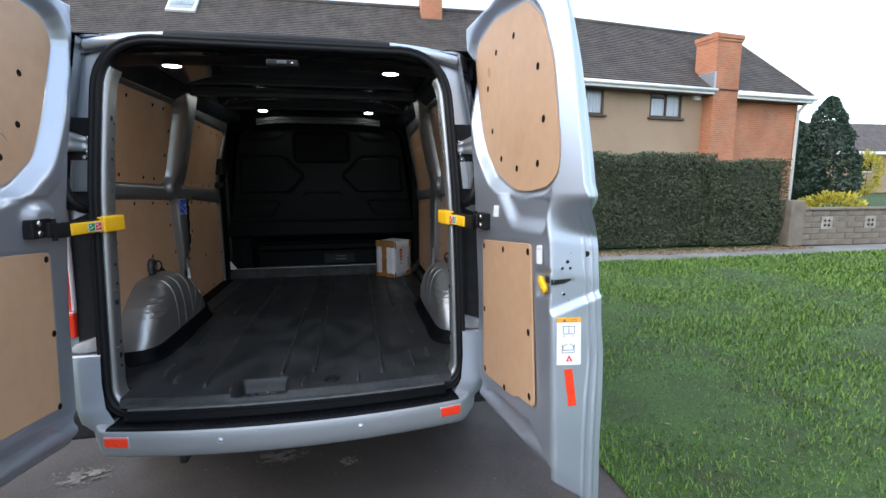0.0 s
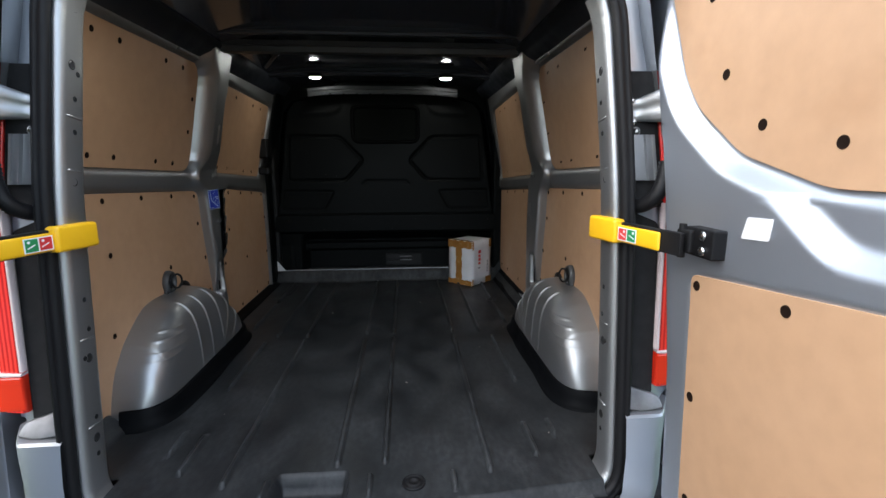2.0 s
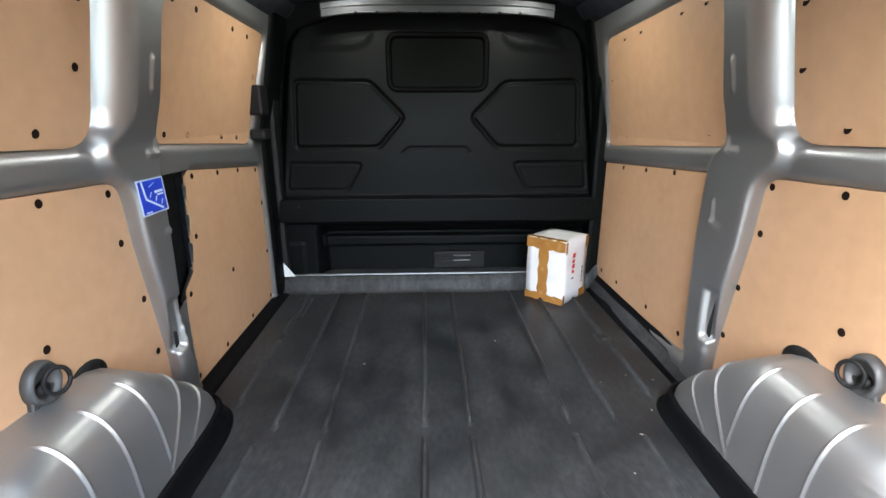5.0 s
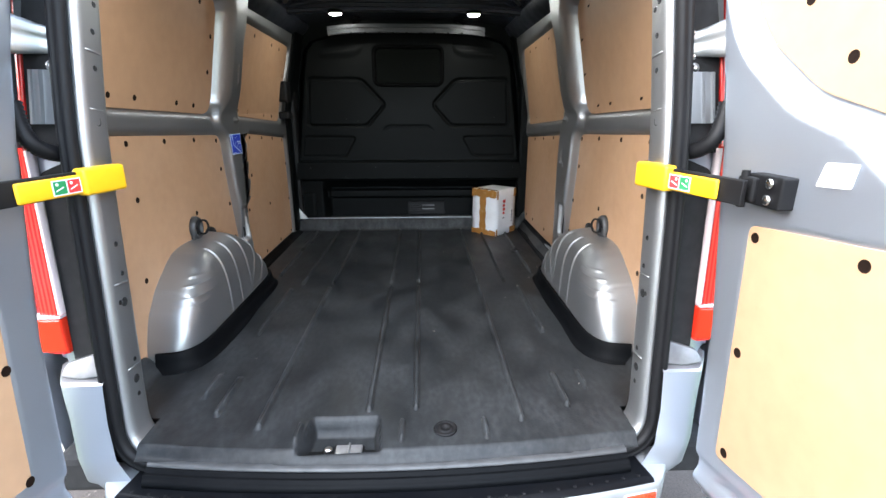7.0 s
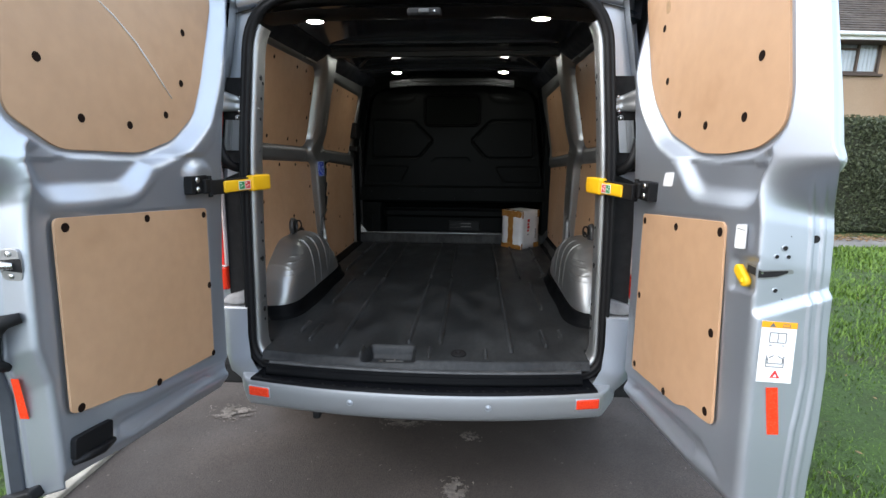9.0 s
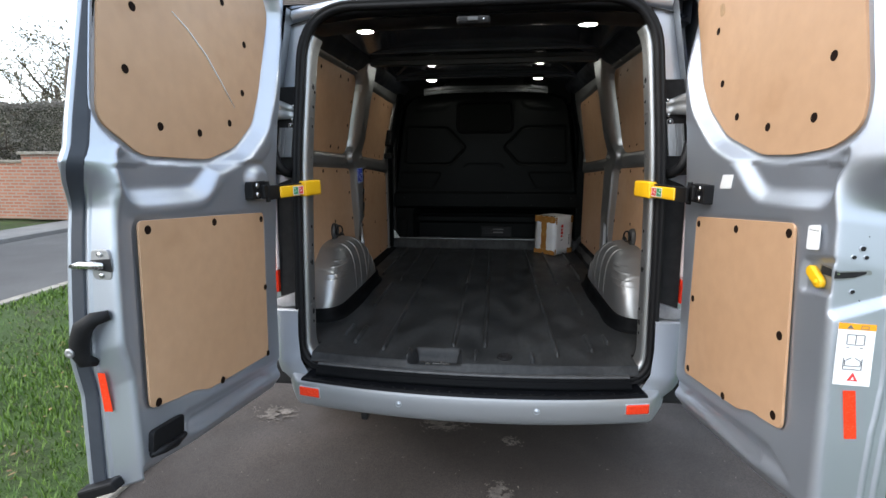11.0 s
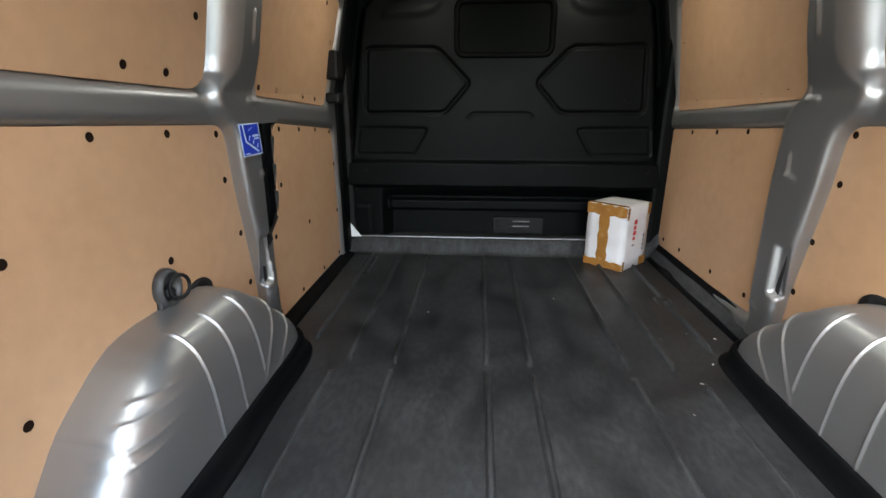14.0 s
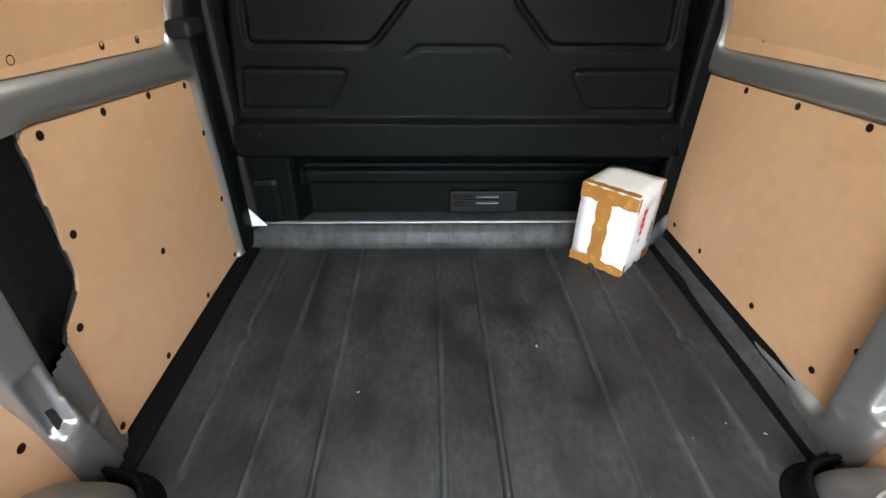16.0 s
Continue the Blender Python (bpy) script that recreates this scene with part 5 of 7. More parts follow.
def door_shape(s):
    d = DOOR[s]
    us = np.concatenate([np.linspace(0, 0.06, 9), np.linspace(0.067, 0.92, 122), np.linspace(0.924, 1.0, 38)])
    ts = np.linspace(0, 1, 230)
    U, T = np.meshgrid(us, ts)
    zb, zt = 0.478 + 0.150 * U, 2.12 - 0.05 * U
    Z = zb + (zt - zb) * T
    yh = np.interp(Z, [0.47, 0.95, 1.37, 1.85, 2.15], [-0.115, -0.080, -0.01, 0.10, 0.17]) + d["shift"] * 0.5
    yo = np.interp(Z, [0.67, 0.884, 0.98, 1.12, 1.20, 1.32, 1.41, 1.441, 1.51, 1.65, 1.78, 1.90, 2.02, 2.12], [-0.998, -0.989, -1.005, -0.992, -0.984, -0.968, -0.943, -0.925, -0.908, -0.869, -0.833, -0.79, -0.73, -0.65]) + (0.010 if s > 0 else -0.006)
    Y = yh + (yo - yh) * U
    out = np.zeros_like(Y)
    dw = inside_by(rounded(d["win"], 0.04, 3), Y, Z)
    win = smoothstep(-0.055, -0.008, dw)
    hollow = inside_by(rounded([(-0.19 + d["shift"], 1.535), (-0.37 + d["shift"], 1.392), (-0.515 + d["shift"], 1.290), (-0.80 + d["shift"], 1.300), (-0.85 + d["shift"], 1.44), (-0.5 + d["shift"], 1.60)], 0.05), Y, Z)
    bowl = smoothstep(-0.004, 0.050, hollow)
    # the outer band falls away from a crease towards the meeting edge
    if s > 0:
        crease = np.interp(Z, [0.66, 0.84, 0.94, 1.01, 1.11, 1.21, 1.29, 1.37, 1.44, 1.51, 1.65, 1.78, 2.0], [-0.868, -0.853, -0.843, -0.836, -0.829, -0.826, -0.819, -0.803, -0.786, -0.769, -0.73, -0.694, -0.6])
    else:
        crease = yo + 0.090 + 0.020 * (1 - smoothstep(1.30, 1.42, Z))
    past = np.maximum(0.0, crease - Y)
    band = smoothstep(0.0, 0.012, crease - Y)
    out = 0.042 * np.maximum(win, bowl * 0.75)
    out = np.maximum(out, past * d["fall"]) - ridge(np.abs(Y - crease - 0.004), 0.008, 0.0025) * (1 - smoothstep(-0.08, -0.02, dw))
    rim = ridge(np.abs(dw + 0.06), 0.05, 0.010) * (Z > 1.40)
    out = out - rim * (1 - band) * 0.8
    out -= ridge(np.abs(hollow + 0.010), 0.018, 0.005) * (1 - band) * (1 - smoothstep(-0.12, -0.05, dw))
    out += 0.055 * (1 - smoothstep(0.0, 0.055, U)) ** 2
    out += 0.03 * (1 - smoothstep(0.0, 0.03, T))
    low = inside_by(rounded(d["low"], 0.03, 3), Y, Z)
    out += 0.004 * smoothstep(-0.008, 0.0, low)
    lip = inside_by([(0.1, 0.56), (-0.2, 0.61), (-0.72, 0.70), (-0.80, 0.66), (0.1, 0.50)], Y, Z)
    out += 0.012 * smoothstep(-0.01, 0.02, lip)
    foot = inside_by(rounded([(-0.20 + d["shift"], 0.565), (-0.26 + d["shift"], 0.600), (-0.67 + d["shift"], 0.670), (-0.70 + d["shift"], 0.635), (-0.64 + d["shift"], 0.610)], 0.012), Y, Z)
    out += 0.010 * smoothstep(-0.004, 0.010, foot)
    pod = np.hypot((Y + 0.20 - d["shift"]) / 0.10, (Z - 1.335) / 0.06)
    out -= 0.026 * (1 - smoothstep(0.35, 1.0, pod))
    if s > 0:
        well = inside_by(rounded([(-0.741, 1.192), (-0.860, 1.214), (-0.870, 1.137), (-0.744, 1.113)], 0.010), Y, Z)
        out = np.maximum(out, 0.009 * smoothstep(-0.001, 0.006, well))
    lean = d["lean"] * smoothstep(0.66, 0.80, -Y) * (1 - smoothstep(1.25, 1.40, Z))
    X = d["x"] + out + lean
    # up to the window the end of the door turns square, as a deep edge face
    over = past - 0.006 * (1 - np.exp(-past / 0.006))
    share = over / np.maximum(1e-6, over[:, -1:])
    Xe = d["x"] + lean + np.where(past > 0, share * np.interp(Z, *d["wide"]), out)
    Ye = np.where(past > 0, crease - (past - over) - 0.04 * over, Y)
    Ze = Z + (Z - 1.446) * d["flare"] * share
    # its lower part stands proud of the lock's bay, and its rim has folded seams
    if s > 0:
        Ye -= 0.012 * (1 - smoothstep(-0.002, 0.012, Ze - 1.082 - 0.36 * (Xe - 0.80))) * smoothstep(0.0, 0.006, over)
    for w in ((0.955, 0.978) if s > 0 else (0.950, 0.995)):
        Ye -= ridge(np.abs(U - w), 0.0060, 0.0035)
    k = 1 - smoothstep(1.31, 1.42, Z)
    return U, T, X + (Xe - X) * k, Y + (Ye - Y) * k, Z + (Ze - Z) * k


def rear_door(s):
    d = DOOR[s]
    U, T, X, Y, Z = door_shape(s)
    r, c = X.shape
    inner = np.stack([s * X, Y, Z], -1).reshape(-1, 3)
    bulge = d["x"] + 0.105 + 0.02 * np.sin(np.pi * T) * np.ones_like(U)
    low_part = 1 - smoothstep(1.31, 1.42, Z)
    outer = np.stack([s * np.maximum(bulge - 0.02 * low_part, X + 0.003), Y + (0.065 - 0.045 * low_part) * smoothstep(0.6, 1.0, U), Z], -1).reshape(-1, 3)
    verts = np.concatenate([inner, outer])
    faces = lattice(r, c, flip=s < 0) + lattice(r, c, base=r * c, flip=s > 0)
    ring = [i for i in range(c)] + [k * c + c - 1 for k in range(1, r)] + [(r - 1) * c + i for i in range(c - 2, -1, -1)] + [k * c for k in range(r - 2, 0, -1)]
    for i in range(len(ring)):
        a, b = ring[i], ring[(i + 1) % len(ring)]
        q = (a, b, b + r * c, a + r * c)
        faces.append(q if s < 0 else q[::-1])
    door = from_lists("rear_door", verts, faces, SILVER, van, "silver rear door swung wide open, lined with tan boards")

    def face_at(y, z):
        i = np.argmin((Y - y) ** 2 + (Z - z) ** 2)
        return float(X.flat[i])

    for key, fix, x in (("win", d["fw"], d["x"] + 0.036), ("low", d["fl"], d["x"] - 0.001)):
        pts = rounded(d[key], 0.035 if key == "win" else 0.018, 4)
        board = plate("ply_panel", pts, lambda a, b, k: (s * (x + k), a, b), 0.006, PLY, door, "tan plywood board lining the rear door", 0.0012)
        for y, z in fix:
            again("fixing", plug_me, Matrix.Translation((s * (x - 0.0005), y, z)) @ Matrix.Rotation(-s * math.pi / 2, 4, 'Y') @ Matrix.Scale(0.98, 4), door)
    xb = d["x"] + 0.048

    def tag(name, y0, y1, z0, z1, x, mat, label="", lift=0.0012, slope=0.0):
        return plate(name, rounded([(y0, z0), (y1, z0 - slope), (y1, z1 - slope), (y0, z1)], 0.004, 2), lambda a, b, k: (s * (x - lift + k), a, b), 0.001, mat, door, label)

    sh = d["shift"] * 2
    lock_side = (X > d["x"] + 0.012) & (U > 0.6)

    def edge_y(x, z):
        """The depth of the door's edge face."""
        return float(Y.flat[np.argmin((X - x) ** 2 + (Z - z) ** 2 + 9.0 * ~lock_side)])

    def quad(name, pts, mat, label="", lift=0.0012, r=0.003, x=None):
        return plate(name, rounded(pts, r, 2), lambda a, b, k: (s * ((d["x"] if x is None else x) - lift + k), a, b), 0.001, mat, door, label)

    lean = (edge_y(0.85, 1.04) - edge_y(0.85, 0.84)) / 0.20
    face = edge_y(0.85, 0.94)

    def edge_plate(name, pts, mat, label="", lift=0.0012, r=0.0, y=None, thick=0.001, bevel=0.0):
        return plate(name, rounded(pts, r, 3) if r else pts, lambda a, b, k: (s * a, (face + lean * (b - 0.94) if y is None else y) - lift + k, b), thick, mat, door, label, bevel)

    def edge_hole(x, z, rr, rim=True):
        m = Matrix.Translation((s * x, edge_y(x, z) - 0.0008, z)) @ Matrix.Rotation(math.pi / 2, 4, 'X')
        if rim:
            part("hole_rim", turned([(rr * 1.5, -0.002), (rr * 1.3, 0.0004), (rr * 1.05, 0.0005), (rr * 0.9, -0.0005)], 16, m), SILVER, door, "", True)
        # the shade inside the hole, painted as a near-black disc
        part("door_hole", turned([(rr, 0.0002), (rr * 0.95, 0.0010), (rr * 0.6, 0.0008), (0, 0.0006)], 14, m), VOID, door)

    if s > 0:
        # the safety sticker, in its own plane: a along, b down
        o, ea, eb = Vector((0.8125, 1.077)), Vector((0.072, -0.003)), Vector((-0.0012, -0.133))
        def on_sticker(a, b):
            p = o + ea * a + eb * b
            return (p.x, p.y)
        def print_bar(name, a0, a1, b0, b1, mat, label="", lift=0.0026):
            return edge_plate(name, [on_sticker(a0, b0), on_sticker(a1, b0), on_sticker(a1, b1), on_sticker(a0, b1)], mat, label, lift)
        print_bar("safety_sticker", 0, 1, 0, 1, PAPER, "white safety sticker with diagrams", 0.002)
        print_bar("sticker_band", 0, 1, 0, 0.10, ORANGE, "orange warning band")
        edge_plate("warning_print", [on_sticker(0.22, 0.085), on_sticker(0.40, 0.085), on_sticker(0.31, 0.02)], INK, "", 0.0031)
        for a, b in ((0.60, 0.03), (0.60, 0.078)):
            print_bar("symbol_print", a, a + 0.20, b, b + 0.008, INK, "", 0.0031)
        for a in (0.60, 0.79):
            print_bar("symbol_print", a, a + 0.015, 0.03, 0.086, INK, "", 0.0031)
        # two open-door diagrams and a warning triangle
        for a0, a1, b0, b1 in ((0.25, 0.72, 0.175, 0.183), (0.25, 0.265, 0.18, 0.34), (0.715, 0.73, 0.18, 0.34), (0.28, 0.70, 0.335, 0.341), (0.485, 0.492, 0.19, 0.33), (0.26, 0.34, 0.38, 0.384), (0.62, 0.70, 0.38, 0.384), (0.21, 0.72, 0.735, 0.741), (0.21, 0.22, 0.56, 0.74), (0.71, 0.72, 0.56, 0.74), (0.25, 0.68, 0.68, 0.684), (0.25, 0.255, 0.59, 0.68), (0.675, 0.68, 0.59, 0.68)):
            print_bar("sticker_line", a0, max(a1, a0 + 0.024), b0, max(b1, b0 + 0.013), INK)
        for a, k in ((0.30, 0.13), (0.66, -0.13)):
            edge_plate("sticker_line", [on_sticker(a, 0.585), on_sticker(a + k, 0.545), on_sticker(a + k, 0.562), on_sticker(a, 0.602)], INK, "", 0.0026)
        edge_plate("sticker_sign", [on_sticker(0.37, 0.925), on_sticker(0.66, 0.925), on_sticker(0.515, 0.79)], RED_INK, "red warning triangle", 0.0027)
        edge_plate("sticker_mark", [on_sticker(0.47, 0.905), on_sticker(0.56, 0.905), on_sticker(0.515, 0.855)], PAPER, "", 0.0033)
        edge_plate("reflector_strip", [(0.834, 0.930), (0.858, 0.931), (0.870, 0.825), (0.846, 0.824)], REFLECT, "red reflective strip", 0.002, 0.001)
        xl = d["x"] + 0.005
        quad("paper_label", [(-0.746, 1.266), (-0.786, 1.272), (-0.791, 1.218), (-0.750, 1.212)], PAPER, "small white label", 0.002, 0.006, xl)
        for a, w in ((-0.754, 0.006), (-0.764, 0.010), (-0.777, 0.005)):
            quad("label_print", [(a, 1.2585), (a - w, 1.2595), (a - w, 1.2575), (a, 1.2565)], ZINC, "", 0.0026, 0.0004, xl)
        quad("paper_label", [(-0.338, 1.360), (-0.402, 1.363), (-0.396, 1.322), (-0.326, 1.317)], PAPER, "small white label", 0.002, 0.004, d["x"] - 0.001)
        lever = []
        for i in range(28):
            q = 2 * math.pi * i / 28
            c, w = (0.016 if math.cos(q) > 0 else -0.016), 0.0130
            lever.append((-0.784 - 0.83 * (c + w * math.cos(q)) - 0.56 * w * math.sin(q), 1.158 - 0.56 * (c + w * math.cos(q)) + 0.83 * w * math.sin(q)))
        plate("release_handle", lever, lambda a, b, k: (s * (d["x"] + 0.003 + k), a, b), 0.012, YELLOW, door, "yellow emergency release handle", 0.004, True)
        part("handle_grip", turned([(0.006, 0.0), (0.006, 0.002), (0.003, 0.003), (0, 0.003)], 12, Matrix.Translation((d["x"] + 0.003, -0.797, 1.149)) @ Matrix.Rotation(-math.pi / 2, 4, 'Y')), YELLOW, door, "", True)
        # the lock slot wraps round the crease
        yc = -0.827
        quad("slot_rim", [(yc + 0.046, 1.187), (yc + 0.002, 1.187), (yc + 0.002, 1.163), (yc + 0.046, 1.163)], SILVER_IN, "bright edge of the lock slot", 0.0012, 0.003, face_at(yc + 0.03, 1.175))
        # shade of the slot, painted as a near-black plate
        quad("slot_shade", [(yc + 0.041, 1.184), (yc - 0.001, 1.182), (yc - 0.001, 1.167), (yc + 0.041, 1.166)], VOID, "near-black plate for the shade in the lock slot", 0.0020, 0.002, face_at(yc + 0.03, 1.175))
        edge_plate("slot_rim", [(0.799, 1.187), (0.806, 1.183), (0.864, 1.186), (0.869, 1.183), (0.869, 1.176), (0.858, 1.175), (0.838, 1.167), (0.812, 1.163), (0.799, 1.163)], SILVER_IN, "", 0.0014, 0.002, edge_y(0.83, 1.178))
        edge_plate("slot_shade", [(0.799, 1.183), (0.806, 1.180), (0.858, 1.183), (0.858, 1.178), (0.838, 1.170), (0.812, 1.167), (0.799, 1.167)], VOID, "", 0.0020, 0.001, edge_y(0.83, 1.178))
        edge_plate("lock_tongue", [(0.803, 1.179), (0.808, 1.179), (0.808, 1.175), (0.803, 1.175)], CHROME, "", 0.0028, 0.001, edge_y(0.83, 1.178))
        for x, z, rr, rim in ((0.847, 1.230, 0.0052, True), (0.832, 1.212, 0.0042, True), (0.855, 1.212, 0.0042, True), (0.838, 1.139, 0.0045, True), (0.904, 1.250, 0.0085, False), (0.856, 1.255, 0.0012, False), (0.853, 1.121, 0.0014, False)):
            edge_hole(x, z, rr, rim)
        plate("mark", rounded([(-0.10, 1.905), (-0.135, 1.90), (-0.145, 1.865), (-0.115, 1.86)], 0.012, 3), lambda a, b, k: (s * (d["x"] + 0.0352 + k), a, b), 0.0004, mottled("brown_stain", [(0.30, 0.19, 0.10), (0.45, 0.28, 0.15)], 60, (0.6, 0.7)), door, "small brown stain on the board")
    else:
        ye = edge_y(0.845, 1.0)
        edge_plate("reflector_strip", [(0.857, 0.905), (0.838, 0.905), (0.838, 0.800), (0.860, 0.799)], REFLECT, "red reflective strip", 0.002, 0.001)
        yl = edge_y(0.82, 1.17)
        edge_plate("latch_plate", [(0.838, 1.209), (0.792, 1.210), (0.792, 1.136), (0.840, 1.138)], ZINC, "zinc latch plate on the door edge", 0.004, 0.014, yl, 0.008, 0.0015)
        # a black plate paints the shade inside the latch
        edge_plate("latch_mouth", [(0.842, 1.184), (0.789, 1.188), (0.789, 1.156), (0.842, 1.162)], VOID, "near-black plate for the shade in the latch mouth", 0.0050, 0.003, yl)
        v, f = tube([(-0.806, yl - 0.006, 1.172), (-0.832, yl - 0.012, 1.173), (-0.858, yl - 0.016, 1.174), (-0.882, yl - 0.016, 1.171)], [0.008, 0.010, 0.009, 0.005], 10)
        from_lists("latch_tongue", v, f, CHROME, door, "bright steel latch tongue")
        for x, z in ((0.815, 1.198), (0.817, 1.148)):
            part("latch_screw", turned([(0.007, 0), (0.006, 0.003), (0, 0.004)], 12, Matrix.Translation((-x, yl - 0.004, z)) @ Matrix.Rotation(math.pi / 2, 4, 'X')), CHROME, door, "", True)
        pts = [(-0.806, ye + 0.004, 1.054), (-0.828, ye - 0.018, 1.050), (-0.850, ye - 0.026, 1.032), (-0.864, ye - 0.026, 1.000), (-0.870, ye - 0.024, 0.968), (-0.868, ye - 0.018, 0.944), (-0.858, ye + 0.004, 0.934)]
        v, f = tube(pts, [0.012, 0.017, 0.021, 0.021, 0.020, 0.017, 0.012], 12)
        from_lists("pull_handle", v, f, BLACK, door, "black moulded pull handle")
        part("handle_boss", turned([(0.012, 0), (0.011, 0.004), (0.005, 0.004), (0, 0.001)], 12, Matrix.Translation((-0.876, ye - 0.044, 0.975)) @ Matrix.Rotation(math.pi / 2, 4, 'X')), ZINC, door, "", True)
        plate("lower_cover", rounded([(-0.743, 0.706), (-0.862, 0.724), (-0.872, 0.668), (-0.80, 0.655), (-0.755, 0.640)], 0.010, 3), lambda a, b, k: (-(d["x"] - 0.003 + k), a, b), 0.02, BLACK, door, "black plastic cover low on the door", 0.003)
        v, f = tube([(-0.770, -0.752, 0.648), (-0.762, -0.80, 0.652), (-0.766, -0.84, 0.660), (-0.775, -0.872, 0.664)], [0.009, 0.012, 0.012, 0.008], 8)
        from_lists("cover_clip", v, f, BLACK, door, "black plastic clip")
        part("bottom_rubber", box_bm(-0.945, -0.835, -0.935, -0.875, -0.014, 0.014, 0.006, 2, Matrix.Translation((-0.89, 0, 0.592)) @ Matrix.Rotation(-0.35, 4, 'Y') @ Matrix.Translation((0.89, 0, 0))), RUBBER, door, "black rubber buffer at the bottom edge")
        v, f = tube([(-(d["x"] + 0.0352), -0.55, 1.815), (-(d["x"] + 0.0350), -0.49, 1.785), (-(d["x"] + 0.0350), -0.41, 1.73), (-(d["x"] + 0.0350), -0.34, 1.66), (-(d["x"] + 0.0352), -0.27, 1.585)], [0.001, 0.0022, 0.0025, 0.0025, 0.001], 5)
        from_lists("scratch", v, f, WHITE_INK, door, "long pale scratch across the board")
        cols = [k for k in range(U.shape[1]) if 0.958 < U[0][k] < 0.9915]
        top = [[(-X[k, q], Y[k, q] - (0.001 if q in (cols[0], cols[-1]) else 0.005), Z[k, q]) for q in cols] for k in range(4, 226, 3)]
        v, f = [p for r in top for p in r], lattice(len(top), len(cols), flip=True)
        from_lists("edge_seal", v, f, CHANNEL, door, "dark blue-grey rubber seal along the meeting edge")

    # door check strap, bolted to the door, its yellow end hooked on the post
    zc = 1.288
    A, B = Vector((s * 0.716, -0.168, zc)), Vector((s * 0.664, 0.085, zc))
    run = (B - A).normalized()
    span = (B - A).length
    side = Vector((0, 0, 1)).cross(run)
    if side.x * s > 0:
        side = -side
    m = Matrix(((run.x, side.x, 0, A.x), (run.y, side.y, 0, A.y), (0, 0, 1, A.z), (0, 0, 0, 1)))

    def bar(x0, x1, y0, y1, z0, z1, bev, seg=3):
        b = box_bm(x0, x1, y0, y1, z0, z1, bev, seg, m)
        bmesh.ops.recalc_face_normals(b, faces=b.faces)
        return b
    up = 0.004 if s < 0 else -0.003
    part("check_strap", merge([bar(-0.055, span - 0.03, -0.012, 0.0, -0.027, 0.025, 0.003),
                               box_bm(*sorted((s * (d["x"] - 0.030), s * (d["x"] + 0.004))), -0.285 + sh / 2, -0.190 + sh / 2, zc - 0.022 + up, zc + 0.040 + up, 0.004),
                               box_bm(*sorted((s * (d["x"] - 0.042), s * (d["x"] - 0.026))), -0.225 + sh / 2, -0.175 + sh / 2, zc - 0.020, zc + 0.030, 0.005)]), BLACK, door, "black steel door check bracket")
    for dz in (0.026, -0.006):
        part("strap_bolt", turned([(0.010, 0), (0.010, 0.003), (0.007, 0.006), (0, 0.0065)], 14, Matrix.Translation((s * (d["x"] - 0.030), -0.255 + sh / 2, zc + dz + up)) @ Matrix.Rotation(-s * math.pi / 2, 4, 'Y')), CHROME, door, "bright bolt head", True)
    part("strap_pin", turned([(0.008, -0.034), (0.008, 0.041)], 10, Matrix.Translation((s * (d["x"] - 0.036), -0.19 + sh / 2, zc))), BLACK, door)
    part("strap_cover", bar(0.0, span - 0.10, 0.0, 0.010, -0.024, 0.019, 0.005), YELLOW, door, "bright yellow plastic strap cover", True)
    part("strap_end", bar(span - 0.115, span, -0.014, 0.020, -0.030, 0.032, 0.008, 4), YELLOW, door, "bright yellow rounded end hooked round the post", True)
    x0 = span - 0.118
    on = lambda lift: (lambda p, q, k: tuple(m @ Vector((p, 0.0105 + lift - k, q - 0.004))))
    plate("sign_backing", [(x0 - 0.068, -0.015), (x0, -0.015), (x0, 0.018), (x0 - 0.068, 0.018)], on(0.0004), 0.0008, PAPER, door)
    for a, b, mat in ((x0 - 0.032, x0 - 0.003, RED_INK), (x0 - 0.065, x0 - 0.036, GREEN_INK)):
        plate("strap_sign", [(a, -0.0125), (b, -0.0125), (b, 0.0155), (a, 0.0155)], on(0.0009), 0.0008, mat, door, "red sign" if mat is RED_INK else "green sign")
        plate("sign_print", [(a + 0.004, -0.006), (a + 0.022, 0.001), (a + 0.022, 0.0035), (a + 0.004, -0.0035)], on(0.0014), 0.0006, WHITE_INK, door)
        plate("sign_print", rounded([(a + 0.005, 0.006), (a + 0.011, 0.006), (a + 0.011, 0.012), (a + 0.005, 0.012)], 0.002, 2), on(0.0014), 0.0006, WHITE_INK, door)
    return door


for s in (-1, 1):
    rear_door(s)


